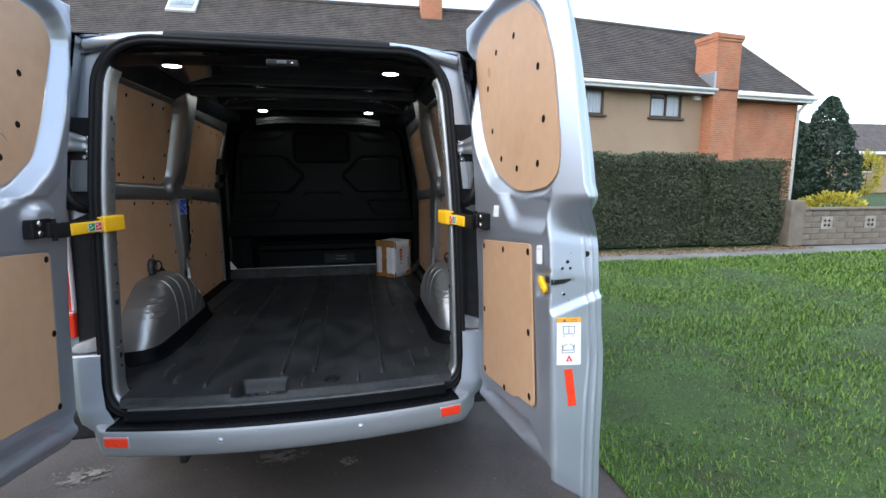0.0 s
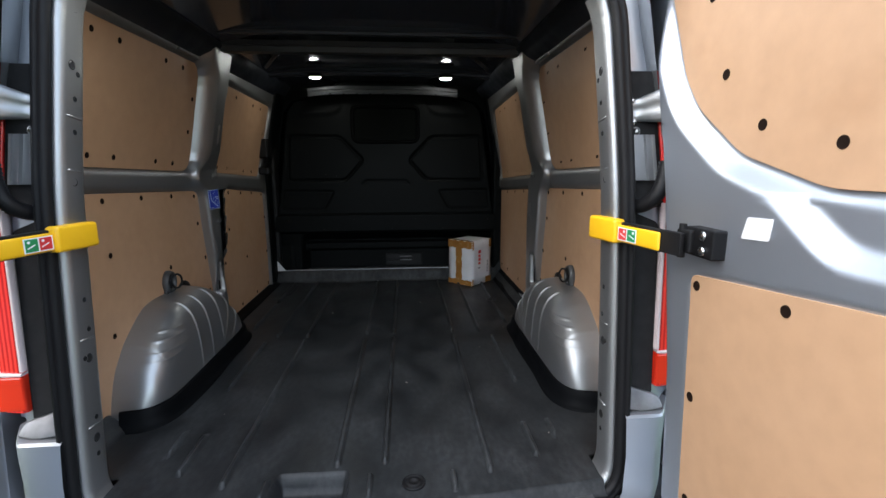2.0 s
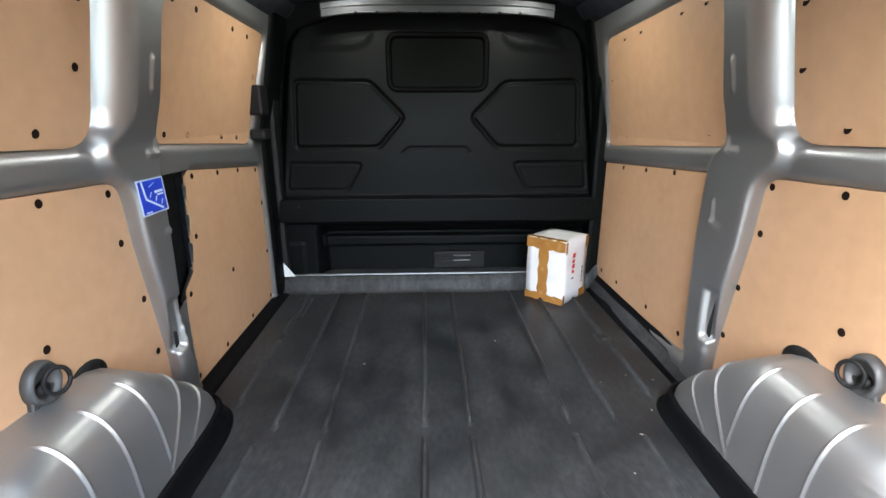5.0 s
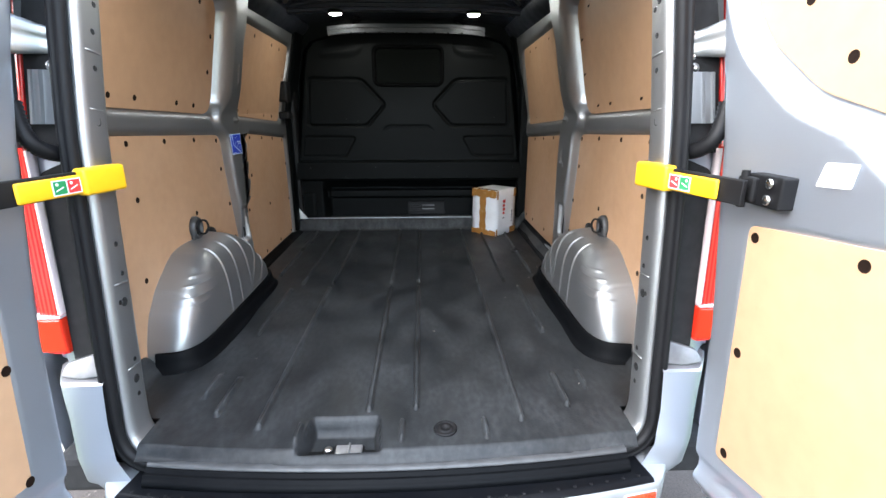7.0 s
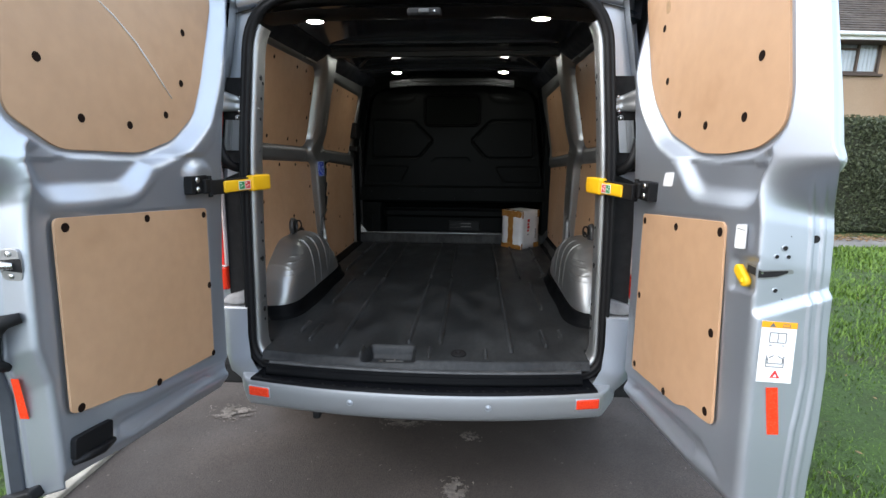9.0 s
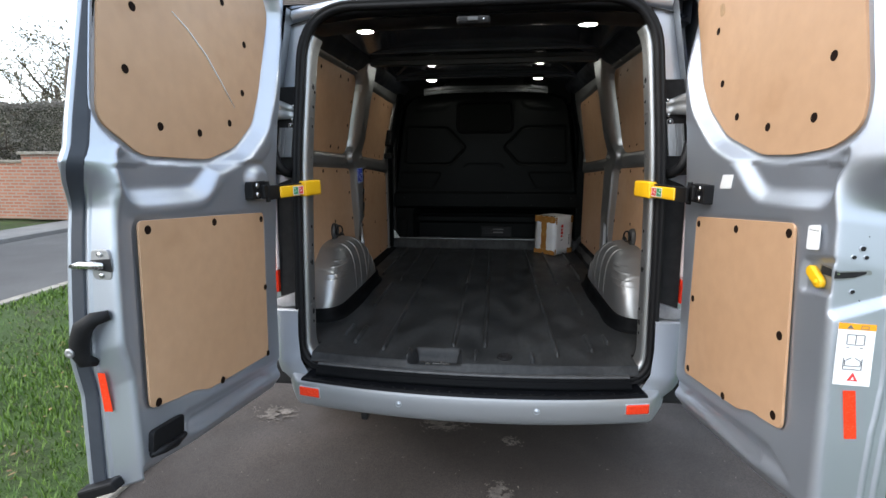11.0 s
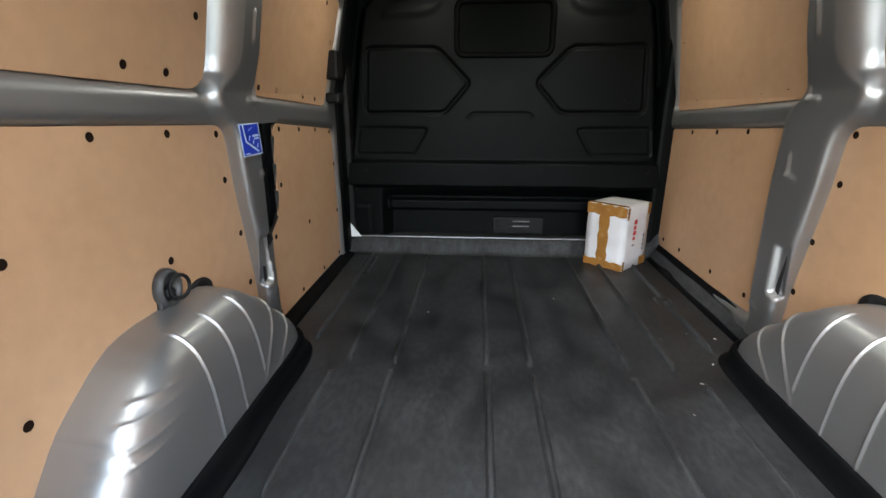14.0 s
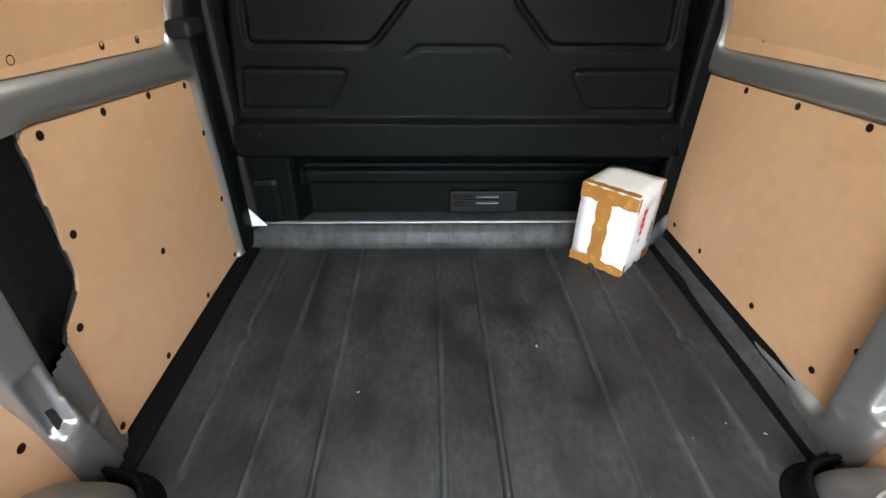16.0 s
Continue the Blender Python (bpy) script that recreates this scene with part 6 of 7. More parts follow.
# blue sticker on the middle post
def blue_sticker():
    o, u, v = Vector((-0.8125, 1.168, 1.338)), Vector((0.0, 0.125, 0.0)), Vector((0.0, 0.010, -0.096))
    put = lambda a, b, k: tuple(o + u * a + v * b + Vector((0.003 + (-k), 0, 0)))
    base = plate("blue_sticker", [(0, 0), (1, 0), (1, 1), (0, 1)], put, 0.001, PALE_BLUE, van, "blue safety sticker with white lines on the middle post")
    top = lambda a, b, k: tuple(o + u * a + v * b + Vector((0.0036 - k, 0, 0)))
    plate("sticker_field", [(0.05, 0.04), (0.95, 0.04), (0.95, 0.96), (0.05, 0.96)], top, 0.0006, BLUE, base, "deep blue field")
    top2 = lambda a, b, k: tuple(o + u * a + v * b + Vector((0.0041 - k, 0, 0)))
    for q in ([(0.14, 0.04), (0.20, 0.04), (0.26, 0.56), (0.20, 0.56)], [(0.20, 0.56), (0.26, 0.53), (0.82, 0.88), (0.78, 0.93)], [(0.36, 0.52), (0.39, 0.52), (0.47, 0.38), (0.44, 0.38)],
              [(0.55, 0.65), (0.58, 0.65), (0.64, 0.52), (0.61, 0.52)], [(0.74, 0.78), (0.77, 0.78), (0.84, 0.64), (0.81, 0.64)], [(0.58, 0.36), (0.90, 0.36), (0.90, 0.43), (0.58, 0.43)],
              [(0.66, 0.46), (0.90, 0.46), (0.90, 0.51), (0.66, 0.51)], [(0.12, 0.90), (0.34, 0.90), (0.34, 0.94), (0.12, 0.94)], [(0.40, 0.22), (0.62, 0.12), (0.63, 0.135), (0.41, 0.235)]):
        plate("sticker_print", q, top2, 0.0005, PALE_BLUE, base)


blue_sticker()


# ---- the parcel ----
def parcel():
    base = Vector((0.606, 2.080, FLOOR + 0.001))
    a, b = Vector((-0.715, 0.70, 0)).normalized(), Vector((0.70, 0.715, 0)).normalized()
    la, lb, h = 0.212, 0.238, 0.325
    box = thing("cardboard_box", base + a * la / 2 + b * lb / 2, "white cardboard box sealed with brown tape, standing askew", "box")
    rot = Matrix(((-a.x, b.x, 0, 0), (-a.y, b.y, 0, 0), (0, 0, 1, 0), (0, 0, 0, 1)))
    m = Matrix.Translation(base) @ rot
    # local: x from -la to 0 along the tape face, y into the box
    bm = box_bm(-la, 0, 0, lb, 0, h, 0.0)
    bmesh.ops.subdivide_edges(bm, edges=bm.edges, cuts=5, use_grid_fill=True)
    for v in bm.verts:
        c = Vector((v.co.x + la / 2, v.co.y - lb / 2, v.co.z - h / 2))
        k = (1 - abs(c.x / la * 2) ** 2) * (1 - abs(c.z / h * 2) ** 2) * 0.005
        v.co.y += -k if c.y < 0 else k
        v.co += Vector((noise.noise(v.co * 9), noise.noise(v.co * 9 + Vector((5, 0, 0))), noise.noise(v.co * 9 + Vector((0, 7, 0))))) * 0.003
        if v.co.z < 0.003:
            v.co.z = 0
    bmesh.ops.transform(bm, matrix=m, verts=bm.verts)
    part("carton", bm, CARD, box, "white card carton with soft edges", True)

    def strip(name, p0, p1, q0, q1, face, mat, label="", lift=0.004):
        n = 10
        vs = []
        for i in range(n + 1):
            for j in range(3):
                u, w = p0 + (p1 - p0) * i / n, q0 + (q1 - q0) * j / 2
                wob = 0.004 * math.sin(i * 2.3 + j * 1.7 + p0 * 40) if j != 1 else 0
                c = {"front": (u, -lift - 0.003 * math.sin(math.pi * (w / h)), w + wob), "up": (w + wob, -lift - 0.004, u), "side": (lift, w + wob, u), "top": (u, w + wob, h + lift), "flat": (lift, u, w + wob)}[face]
                vs.append(m @ Vector(c))
        fs = lattice(n + 1, 3)
        return from_lists(name, vs, fs, mat, box, label)

    strip("tape", 0.0, h, -la * 0.66, -la * 0.40, "up", TAPE, "brown parcel tape down the face")
    strip("tape", -la, 0.004, h - 0.05, h + 0.002, "front", TAPE, "brown parcel tape along the top edge", 0.006)
    strip("tape", -la, 0.004, 0.0, 0.038, "front", TAPE, "brown parcel tape along the foot", 0.006)
    strip("tape", -la, 0.0, 0.0, 0.030, "top", TAPE, "brown parcel tape folded over the top", 0.004)
    strip("tape", h - 0.06, h, 0.0, 0.02, "side", TAPE, "", 0.004)
    strip("tape", 0.0, 0.05, 0.0, 0.018, "side", TAPE, "", 0.004)
    strip("tape", h - 0.06, h, lb - 0.03, lb, "side", TAPE, "", 0.004)
    strip("tape", 0.0, 0.045, lb - 0.07, lb, "side", TAPE, "", 0.004)
    for i, (z, hh, wd) in enumerate(((0.232, 0.024, 0.030), (0.204, 0.020, 0.026), (0.176, 0.022, 0.030), (0.150, 0.018, 0.024))):
        strip("red_print", z, z + hh, 0.075, 0.075 + wd, "side", RED_INK, "red printed mark", 0.0042)
    strip("dark_print", 0.08, 0.17, 0.185, 0.195, "side", INK, "dark printed line", 0.0042)
    strip("grey_print", 0.120, 0.128, 0.075, 0.10, "side", INK, "", 0.0042)


parcel()



# ---- outdoors ----
GROUND = -0.03


def sheet(name, x0, x1, y0, y1, z, mat, label, step=None, wave=0.0):
    nx = max(2, int((x1 - x0) / step) + 1) if step else 2
    ny = max(2, int((y1 - y0) / step) + 1) if step else 2
    xs, ys = np.linspace(x0, x1, nx), np.linspace(y0, y1, ny)
    verts = [(x, y, z + (wave * noise.noise((x * 0.9, y * 0.9, 3.0)) if wave else 0)) for y in ys for x in xs]
    ob = from_lists(name, verts, lattice(ny, nx), mat)
    return tagged(ob, label, kind="structure")


sheet("ground", -900, 900, -900, 900, GROUND - 0.06, SOIL, "dull green ground reaching the horizon")
sheet("driveway", -1.52, 1.52, -9, 6.0, GROUND, TARMAC, "dark brown-grey tarmac driveway with pale worn patches", 0.12, 0.006)
sheet("lawn", 1.50, 16.0, -9, 5.55, GROUND + 0.012, SOIL, "green lawn beside the drive", 0.15, 0.05)
sheet("verge", -4.75, -1.56, -9, 14, GROUND + 0.012, SOIL, "rough grass verge beside the drive", 0.15, 0.05)
tagged(part("road", box_bm(-8.3, -4.80, -60, 60, GROUND - 0.3, GROUND - 0.02), ROAD_MAT), "grey asphalt road", kind="structure")
tagged(part("pavement", box_bm(-9.4, -8.35, -60, 60, GROUND - 0.3, GROUND + 0.05, 0.01), PAVE), "grey pavement beside the road", kind="structure")
tagged(part("footpath", box_bm(1.4, 30, 5.5, 6.35, GROUND - 0.3, GROUND + 0.015, 0.01), PAVE), "grey footpath beyond the lawn", kind="structure")
tagged(part("back_yard", box_bm(-4.75, 40, 6.35, 40, GROUND - 0.3, GROUND - 0.01), SOIL), "bare garden soil before the houses", kind="structure")
for i in range(9):
    y = -5.0 + i * 0.92
    tagged(part("edging_stone", box_bm(-1.575, -1.515, y, y + 0.905, GROUND - 0.1, GROUND + 0.02 + 0.004 * (i % 2), 0.008), CONCRETE), "pale concrete edging stone along the drive", "edging stone", "edging stones")
for i in range(40):
    y = -12.0 + i * 0.92
    tagged(part("kerb_stone", box_bm(-4.84, -4.72, y, y + 0.905, GROUND - 0.2, GROUND + 0.03, 0.012), CONCRETE), "grey concrete kerb stone beside the road", "kerb stone", "kerb stones")


STAIN = mottled("pale_cement_stain", [(0.10, 0.084, 0.070), (0.15, 0.128, 0.110), (0.22, 0.19, 0.165)], 16, (0.85, 0.95), 0.0, 120, 0.4, (1, 1, 1), (60, 0.6))


def smear(cx, cy, rx, ry, seed):
    """A thin scatter of cement flecks, dense in the middle and ragged outwards."""
    rng = np.random.default_rng(seed)
    n = int(44000 * rx * ry * 4) + 60
    q = rng.normal(size=(n, 2)) * 0.42
    keep = np.array([noise.noise((a * 2.2 + seed, b * 2.2, seed)) for a, b in q]) > -0.08
    q = q[keep]
    c = np.stack([cx + rx * q[:, 0], cy + ry * q[:, 1], np.full(len(q), GROUND + 0.0065)], 1)
    tagged(leaves("cement_stain", c, 0.009, STAIN, "faint pale cement stain on the tarmac", seed=seed, flatten=0.02), category="stain", kind="stuff")


def blades(name, spots, count, high, mat, label, seed, lean=0.6):
    """Grass as bent blades in tufts, joined into one mesh."""
    rng = np.random.default_rng(seed)
    x0, x1, y0, y1, near = spots
    n = count
    k = rng.random((n, 2))
    px = x0 + (x1 - x0) * (k[:, 0] ** near[0] if x0 > 0 else 1 - k[:, 0] ** near[0])
    py = y0 + (y1 - y0) * k[:, 1] ** near[1]
    far = np.hypot(px, py + 1.5)
    h = high * (0.5 + rng.random(n)) * (0.8 + 0.1 * far)
    w = 0.0022 * (0.7 + 0.35 * far) * (0.7 + 0.6 * rng.random(n))
    ang = rng.random(n) * 2 * math.pi
    bend = lean * h * (0.4 + rng.random(n))
    dx, dy = np.cos(ang), np.sin(ang)
    pz = np.full(n, GROUND + 0.0)
    verts = np.empty((n, 5, 3))
    for i, (t, ww) in enumerate(((0, 1), (0, -1), (0.6, -0.7), (0.6, 0.7), (1.0, 0))):
        verts[:, i, 0] = px + dx * bend * t ** 2 - dy * w * ww
        verts[:, i, 1] = py + dy * bend * t ** 2 + dx * w * ww
        verts[:, i, 2] = pz + h * t
    base = np.arange(n) * 5
    faces = [(b, b + 1, b + 2, b + 3) for b in base.tolist()] + [(b + 3, b + 2, b + 4) for b in base.tolist()]
    ob = from_lists(name, verts.reshape(-1, 3), faces, mat, smooth=False)
    return tagged(ob, label, "grass", kind="stuff")


blades("lawn_grass", (1.50, 11.0, -3.0, 5.5, (1.5, 1.0)), 110000, 0.030, GRASS, "short green lawn grass", 1)
blades("verge_grass", (-4.7, -1.60, -1.8, 9.0, (1.2, 1.2)), 60000, 0.038, GRASS, "rough green verge grass", 2)


def leaves(name, centres, size, mat, label, category="", seed=0, parent=None, flatten=1.0):
    """Small folded leaves at given centres, joined into one mesh."""
    rng = np.random.default_rng(seed)
    c = np.asarray(centres, float)
    n = len(c)
    a = rng.normal(size=(n, 3))
    a /= np.linalg.norm(a, axis=1)[:, None]
    b = np.cross(a, rng.normal(size=(n, 3)))
    b /= np.linalg.norm(b, axis=1)[:, None]
    a[:, 2] *= flatten
    b[:, 2] *= flatten
    s = size * (0.6 + 0.8 * rng.random(n))[:, None]
    v = np.stack([c - a * s, c + b * s * 0.45, c + a * s, c - b * s * 0.45], 1)
    base = (np.arange(n) * 4).tolist()
    ob = from_lists(name, v.reshape(-1, 3), [(i, i + 1, i + 2, i + 3) for i in base], mat, parent, label, smooth=False)
    return ob


for q in ((-1.126, 0.445, 0.13, 0.07, 71), (-0.16, 0.435, 0.12, 0.055, 72), (0.14, -0.07, 0.06, 0.075, 73), (0.20, 0.32, 0.05, 0.04, 74)):
    smear(*q)
rng = np.random.default_rng(11)
n = 1500
c = np.stack([4.6 + 5.2 * rng.random(n), 6.2 + 0.45 * rng.random(n) ** 2 - 0.3 * rng.random(n), GROUND + 0.025 + 0.02 * rng.random(n)], 1)
tagged(leaves("leaf_litter", c, 0.035, LITTER, "brown fallen leaves under the hedge", seed=3, flatten=0.35), category="leaves", kind="stuff")
n = 420
c = np.stack([1.55 + 5 * rng.random(n) ** 1.6, -1.6 + 6.0 * rng.random(n), GROUND + 0.05 + 0.01 * rng.random(n)], 1)
d2 = np.stack([-1.6 - 2.5 * rng.random(500) ** 1.6, -1.2 + 3.0 * rng.random(500), GROUND + 0.05 + 0.01 * rng.random(500)], 1)
tagged(leaves("fallen_leaves", np.concatenate([c, d2]), 0.014, LITTER, "scattered brown leaves on the grass", seed=4, flatten=0.3), category="leaves", kind="stuff")
n = 260
c = np.stack([-1.5 + 3.0 * rng.random(n), -1.3 + 1.8 * rng.random(n), GROUND + 0.012 + 0.004 * rng.random(n)], 1)
tagged(leaves("drive_grit", c, 0.007, STAIN, "pale grit and crumbs on the tarmac", seed=5, flatten=0.4), category="grit", kind="stuff")


def hedge(x0, x1, y0, y1, h, label, seed, group="", mat=None, leaf="small dark green leaves"):
    ob = thing("hedge", ((x0 + x1) / 2, (y0 + y1) / 2, GROUND), label, "hedge", group)
    bm = box_bm(x0 + 0.10, x1 - 0.06, y0 + 0.15, y1 - 0.15, GROUND, h - 0.12, 0.1)
    part("hedge_core", bm, HEDGE_CORE, ob, "dark twigs inside the hedge")
    rng = np.random.default_rng(seed)
    n = int(9000 * (x1 - x0)) if x1 - x0 > y1 - y0 else int(900 * (y1 - y0))
    pts = rng.random((n, 3))
    face = rng.random(n)
    p = np.stack([x0 + (x1 - x0) * pts[:, 0], y0 + 0.20 * pts[:, 1] ** 1.2, GROUND + 0.05 + (h - GROUND) * pts[:, 2]], 1)
    top = face > 0.78
    p[top] = np.stack([x0 + (x1 - x0) * pts[top, 0], y0 + (y1 - y0) * pts[top, 1], h - 0.14 * pts[top, 2] ** 2], 1)
    side = face < (0.08 if x1 - x0 > y1 - y0 else 0.75)
    p[side] = np.stack([np.where(pts[side, 0] < 0.5, x0 + 0.15 * pts[side, 0], x1 - 0.15 * (1 - pts[side, 0])), y0 + (y1 - y0) * pts[side, 1], GROUND + 0.05 + (h - GROUND) * pts[side, 2]], 1)
    bumpy = np.array([noise.noise((q[0] * 1.3, q[1] * 1.3 + seed, q[2] * 1.3)) for q in p])
    p[:, 1] += 0.16 * bumpy
    p[:, 2] += 0.07 * bumpy * (p[:, 2] > h - 0.3)
    leaves("hedge_leaves", p, 0.025, mat or HEDGE, leaf, parent=ob, seed=seed)
    return ob


hedge(3.6, 7.85, 6.75, 7.9, 1.96, "tall clipped dark green hedge before the house", 21, "garden hedges")
hedge(7.80, 9.72, 6.68, 7.7, 1.80, "lower clipped dark green hedge beside the garden wall", 22, "garden hedges")


# ---- houses ----
def roof_courses(ob, name, label, origin, along, up, length_low, length_high, rise, shift_low, shift_high, rows):
    """One roof slope: a flat deck, and on it stepped courses of tiles from eaves to ridge."""
    n = up.cross(along).normalized() if up.cross(along).z > 0 else along.cross(up).normalized()
    bm = bmesh.new()
    bm.faces.new([bm.verts.new(p - n * 0.02) for p in (origin + along * shift_low, origin + along * (shift_low + length_low), origin + up * rise + along * (shift_high + length_high), origin + up * rise + along * shift_high)])
    deck = part(name, bm, TILE, ob, label)
    for r in range(rows):
        t0, t1 = r / rows, (r + 1.25) / rows
        a0, a1 = shift_low + (shift_high - shift_low) * t0, shift_low + (shift_high - shift_low) * min(1, t1)
        l0, l1 = length_low + (length_high - length_low) * t0, length_low + (length_high - length_low) * min(1, t1)
        p = [origin + up * rise * t0 + along * a0 + n * 0.030, origin + up * rise * t0 + along * (a0 + l0) + n * 0.030, origin + up * rise * t1 + along * (a1 + l1), origin + up * rise * t1 + along * a1]
        bm = bmesh.new()
        v = [bm.verts.new(k) for k in p + [p[0] - n * 0.03, p[1] - n * 0.03]]
        bm.faces.new(v[:4])
        bm.faces.new((v[5], v[1], v[0], v[4]))
        part("tile_course", bm, TILE, deck)


def window(ob, place, along, z0, wide, high, panes, mat=None):
    """A window in a facade: frame, panes, sill and curtains behind."""
    mat = mat or BROWN_FRAME
    n = Vector((along.y, -along.x, 0))
    m = Matrix(((along.x, -n.x, 0, place.x), (along.y, -n.y, 0, place.y), (0, 0, 1, z0), (0, 0, 0, 1)))
    bars = [box_bm(0, wide, -0.05, 0.03, 0, 0.07, 0.01, 1, m), box_bm(0, wide, -0.05, 0.03, high - 0.07, high, 0.01, 1, m)]
    for i in range(panes + 1):
        x = (wide - 0.07) * i / panes
        bars.append(box_bm(x, x + 0.07, -0.05, 0.03, 0, high, 0.01, 1, m))
    bars.append(box_bm(0, wide / panes, -0.05, 0.03, high * 0.68, high * 0.68 + 0.05, 0.01, 1, m))
    win = part("window", merge(bars), mat, ob, "brown framed upstairs window")
    for i in range(panes):
        x = (wide - 0.07) * i / panes + 0.06
        pane = part("pane", box_bm(x, x + (wide - 0.07) / panes - 0.05, -0.012, -0.006, 0.06, high - 0.06, 0, 1, m), PANE, win)
        pane.visible_shadow = False
    part("window_sill", box_bm(-0.08, wide + 0.08, -0.14, 0.0, -0.07, 0.0, 0.01, 1, m), mat, win)
    vs = []
    for i in range(41):
        x = 0.05 + (wide - 0.1) * i / 40
        for z in (0.03, high - 0.03):
            vs.append(m @ Vector((x, 0.10 + 0.02 * math.sin(i * 1.7), z)))
    from_lists("curtain", vs, lattice(41, 2), CURTAIN, win, "white net curtain")


def house_right():
    o = Vector((20.09, 14.88, GROUND))
    along = Vector((-0.990, -0.139, 0)).normalized()
    back = Vector((-along.y, along.x, 0))
    if back.y < 0:
        back = -back
    ob = thing("house", o + along * 6, "two-storey semi-detached house with tan render, orange brick end and chimney", "house", "houses in the row")
    deep, eave, ridge_h, end = 7.0, 4.72, 7.92, 1.85

    def block(a0, a1, d0, d1, z0, z1, bev=0.0):
        m = Matrix(((along.x, back.x, 0, o.x), (along.y, back.y, 0, o.y), (0, 0, 1, 0), (0, 0, 0, 1)))
        bm = box_bm(a0, a1, d0, d1, z0, z1, bev, 1, m)
        bmesh.ops.recalc_face_normals(bm, faces=bm.faces)
        return bm

    def at(a, dd, z):
        return o + along * a + back * dd + Vector((0, 0, z - o.z))
    part("brick_wall", block(end, 6.75, 0, deep, GROUND, eave), BRICK, ob, "orange brick end wall")
    bm = bmesh.new()
    v = [bm.verts.new(at(a, dd, z)) for a in (end, end + 0.25) for dd, z in ((0, eave), (deep, eave), (deep / 2, ridge_h - 0.15))]
    for q in ((0, 1, 2), (5, 4, 3), (0, 3, 4, 1), (1, 4, 5, 2), (2, 5, 3, 0)):
        bm.faces.new([v[i] for i in q])
    part("gable", bm, BRICK, ob, "brick gable under the roof")
    # rendered wall with openings for the upper windows
    w0, w1, s0, s1 = 7.85, 9.32, 3.66, 4.70
    w2, w3 = 11.3, 12.77
    for q in ((6.76, w0, 0.06, 0.34, GROUND, eave), (w1, w2, 0.06, 0.34, GROUND, eave), (w3, 13.0, 0.06, 0.34, GROUND, eave), (w0, w1, 0.06, 0.34, GROUND, s0), (w2, w3, 0.06, 0.34, GROUND, s0), (6.76, 13.0, 0.6, deep, GROUND, eave)):
        part("rendered_wall", block(*q), RENDER, ob, "tan rendered front wall")
    for far in (w1, w3):
        window(ob, o + along * far + back * 0.10, -along, s0, w1 - w0, s1 - s0 - 0.06, 2)
    # roof with a plain gabled end
    lip = 0.45
    e0 = at(end - 0.15, -lip, eave - 0.04)
    ridge0 = at(end - 0.15, deep / 2, ridge_h)
    up = ridge0 - e0
    roof_courses(ob, "roof_slope", "weathered brown tiled roof slope", e0, along, up.normalized(), 11.4, 11.4, up.length, 0.0, 0.0, 34)
    e2 = at(end - 0.15, deep + lip, eave - 0.04)
    roof_courses(ob, "roof_back", "tiled back roof slope", e2, along, (ridge0 - e2).normalized(), 11.4, 11.4, up.length, 0.0, 0.0, 12)
    v, f = tube([ridge0, ridge0 + along * 11.4], 0.11, 8)
    from_lists("ridge_tiles", v, f, TILE, ob, "row of ridge tiles")
    v, f = tube([e0 + Vector((0, 0, 0.03)), ridge0], 0.06, 8)
    from_lists("verge", v, f, TILE, ob, "mortared verge at the end of the roof")
    fas = part("fascia", merge([block(6.9, 13.1, -lip - 0.03, -lip + 0.02, eave - 0.22, eave - 0.02), block(end - 0.2, 5.72, -lip - 0.03, -lip + 0.02, eave - 0.30, eave - 0.02)]), UPVC, ob, "white fascia board")
    part("soffit", merge([block(6.9, 13.1, -lip, 0.1, eave - 0.24, eave - 0.21), block(end - 0.15, 5.72, -lip, 0.0, eave - 0.32, eave - 0.29)]), BROWN_FRAME, ob, "dark soffit under the eaves")
    for a, b, z in ((end - 0.25, 5.76, eave - 0.16), (6.85, 13.1, eave - 0.08)):
        v, f = tube([at(a, -lip - 0.09, z), at(b, -lip - 0.09, z)], 0.06, 10)
        from_lists("gutter", v, f, UPVC, fas, "white gutter")
    v, f = tube([at(end + 0.1, -lip - 0.05, eave - 0.2), at(end + 0.08, -lip * 0.6, eave - 0.40), at(end + 0.05, -0.07, eave - 0.62), at(end + 0.05, -0.07, 0.0)], 0.065, 10)
    from_lists("downpipe", v, f, UPVC, ob, "white downpipe on the corner")
    # chimney against the front wall
    c0, c1 = 5.70, 6.88
    stack = part("chimney", block(c0, c1, -0.42, 0.5, GROUND, 6.40), BRICK, ob, "tall orange brick chimney stack")
    part("brick_band", block(c0 - 0.03, c1 + 0.03, -0.45, 0.53, 6.40, 6.50), BRICK, stack)
    part("chimney_cap", block(c0 - 0.06, c1 + 0.06, -0.48, 0.56, 6.50, 6.64), BRICK, stack)
    part("lead_flashing", block(c1 - 0.02, c1 + 0.08, -0.47, 0.5, 4.72, 5.30), ZINC, stack, "grey flashing at the roof")
    for a in (c0 + 0.38, c0 + 0.85):
        part("chimney_pot", turned([(0.13, 0), (0.12, 0.12), (0.14, 0.15), (0.10, 0.15), (0.0, 0.1)], 14, Matrix.Translation(at(a, 0.04, 6.64))), BRICK, stack, "clay chimney pot", True)
    v, f = tube([at(6.80, 0.02, 0.3), at(6.80, 0.02, 3.5)], 0.035, 8)
    from_lists("drain_pipe", v, f, CONCRETE, ob, "thin pale pipe beside the brickwork")
    part("vent_box", block(7.12, 7.40, -0.10, 0.08, 4.34, 4.60, 0.01), UPVC, ob, "small white box under the eaves")


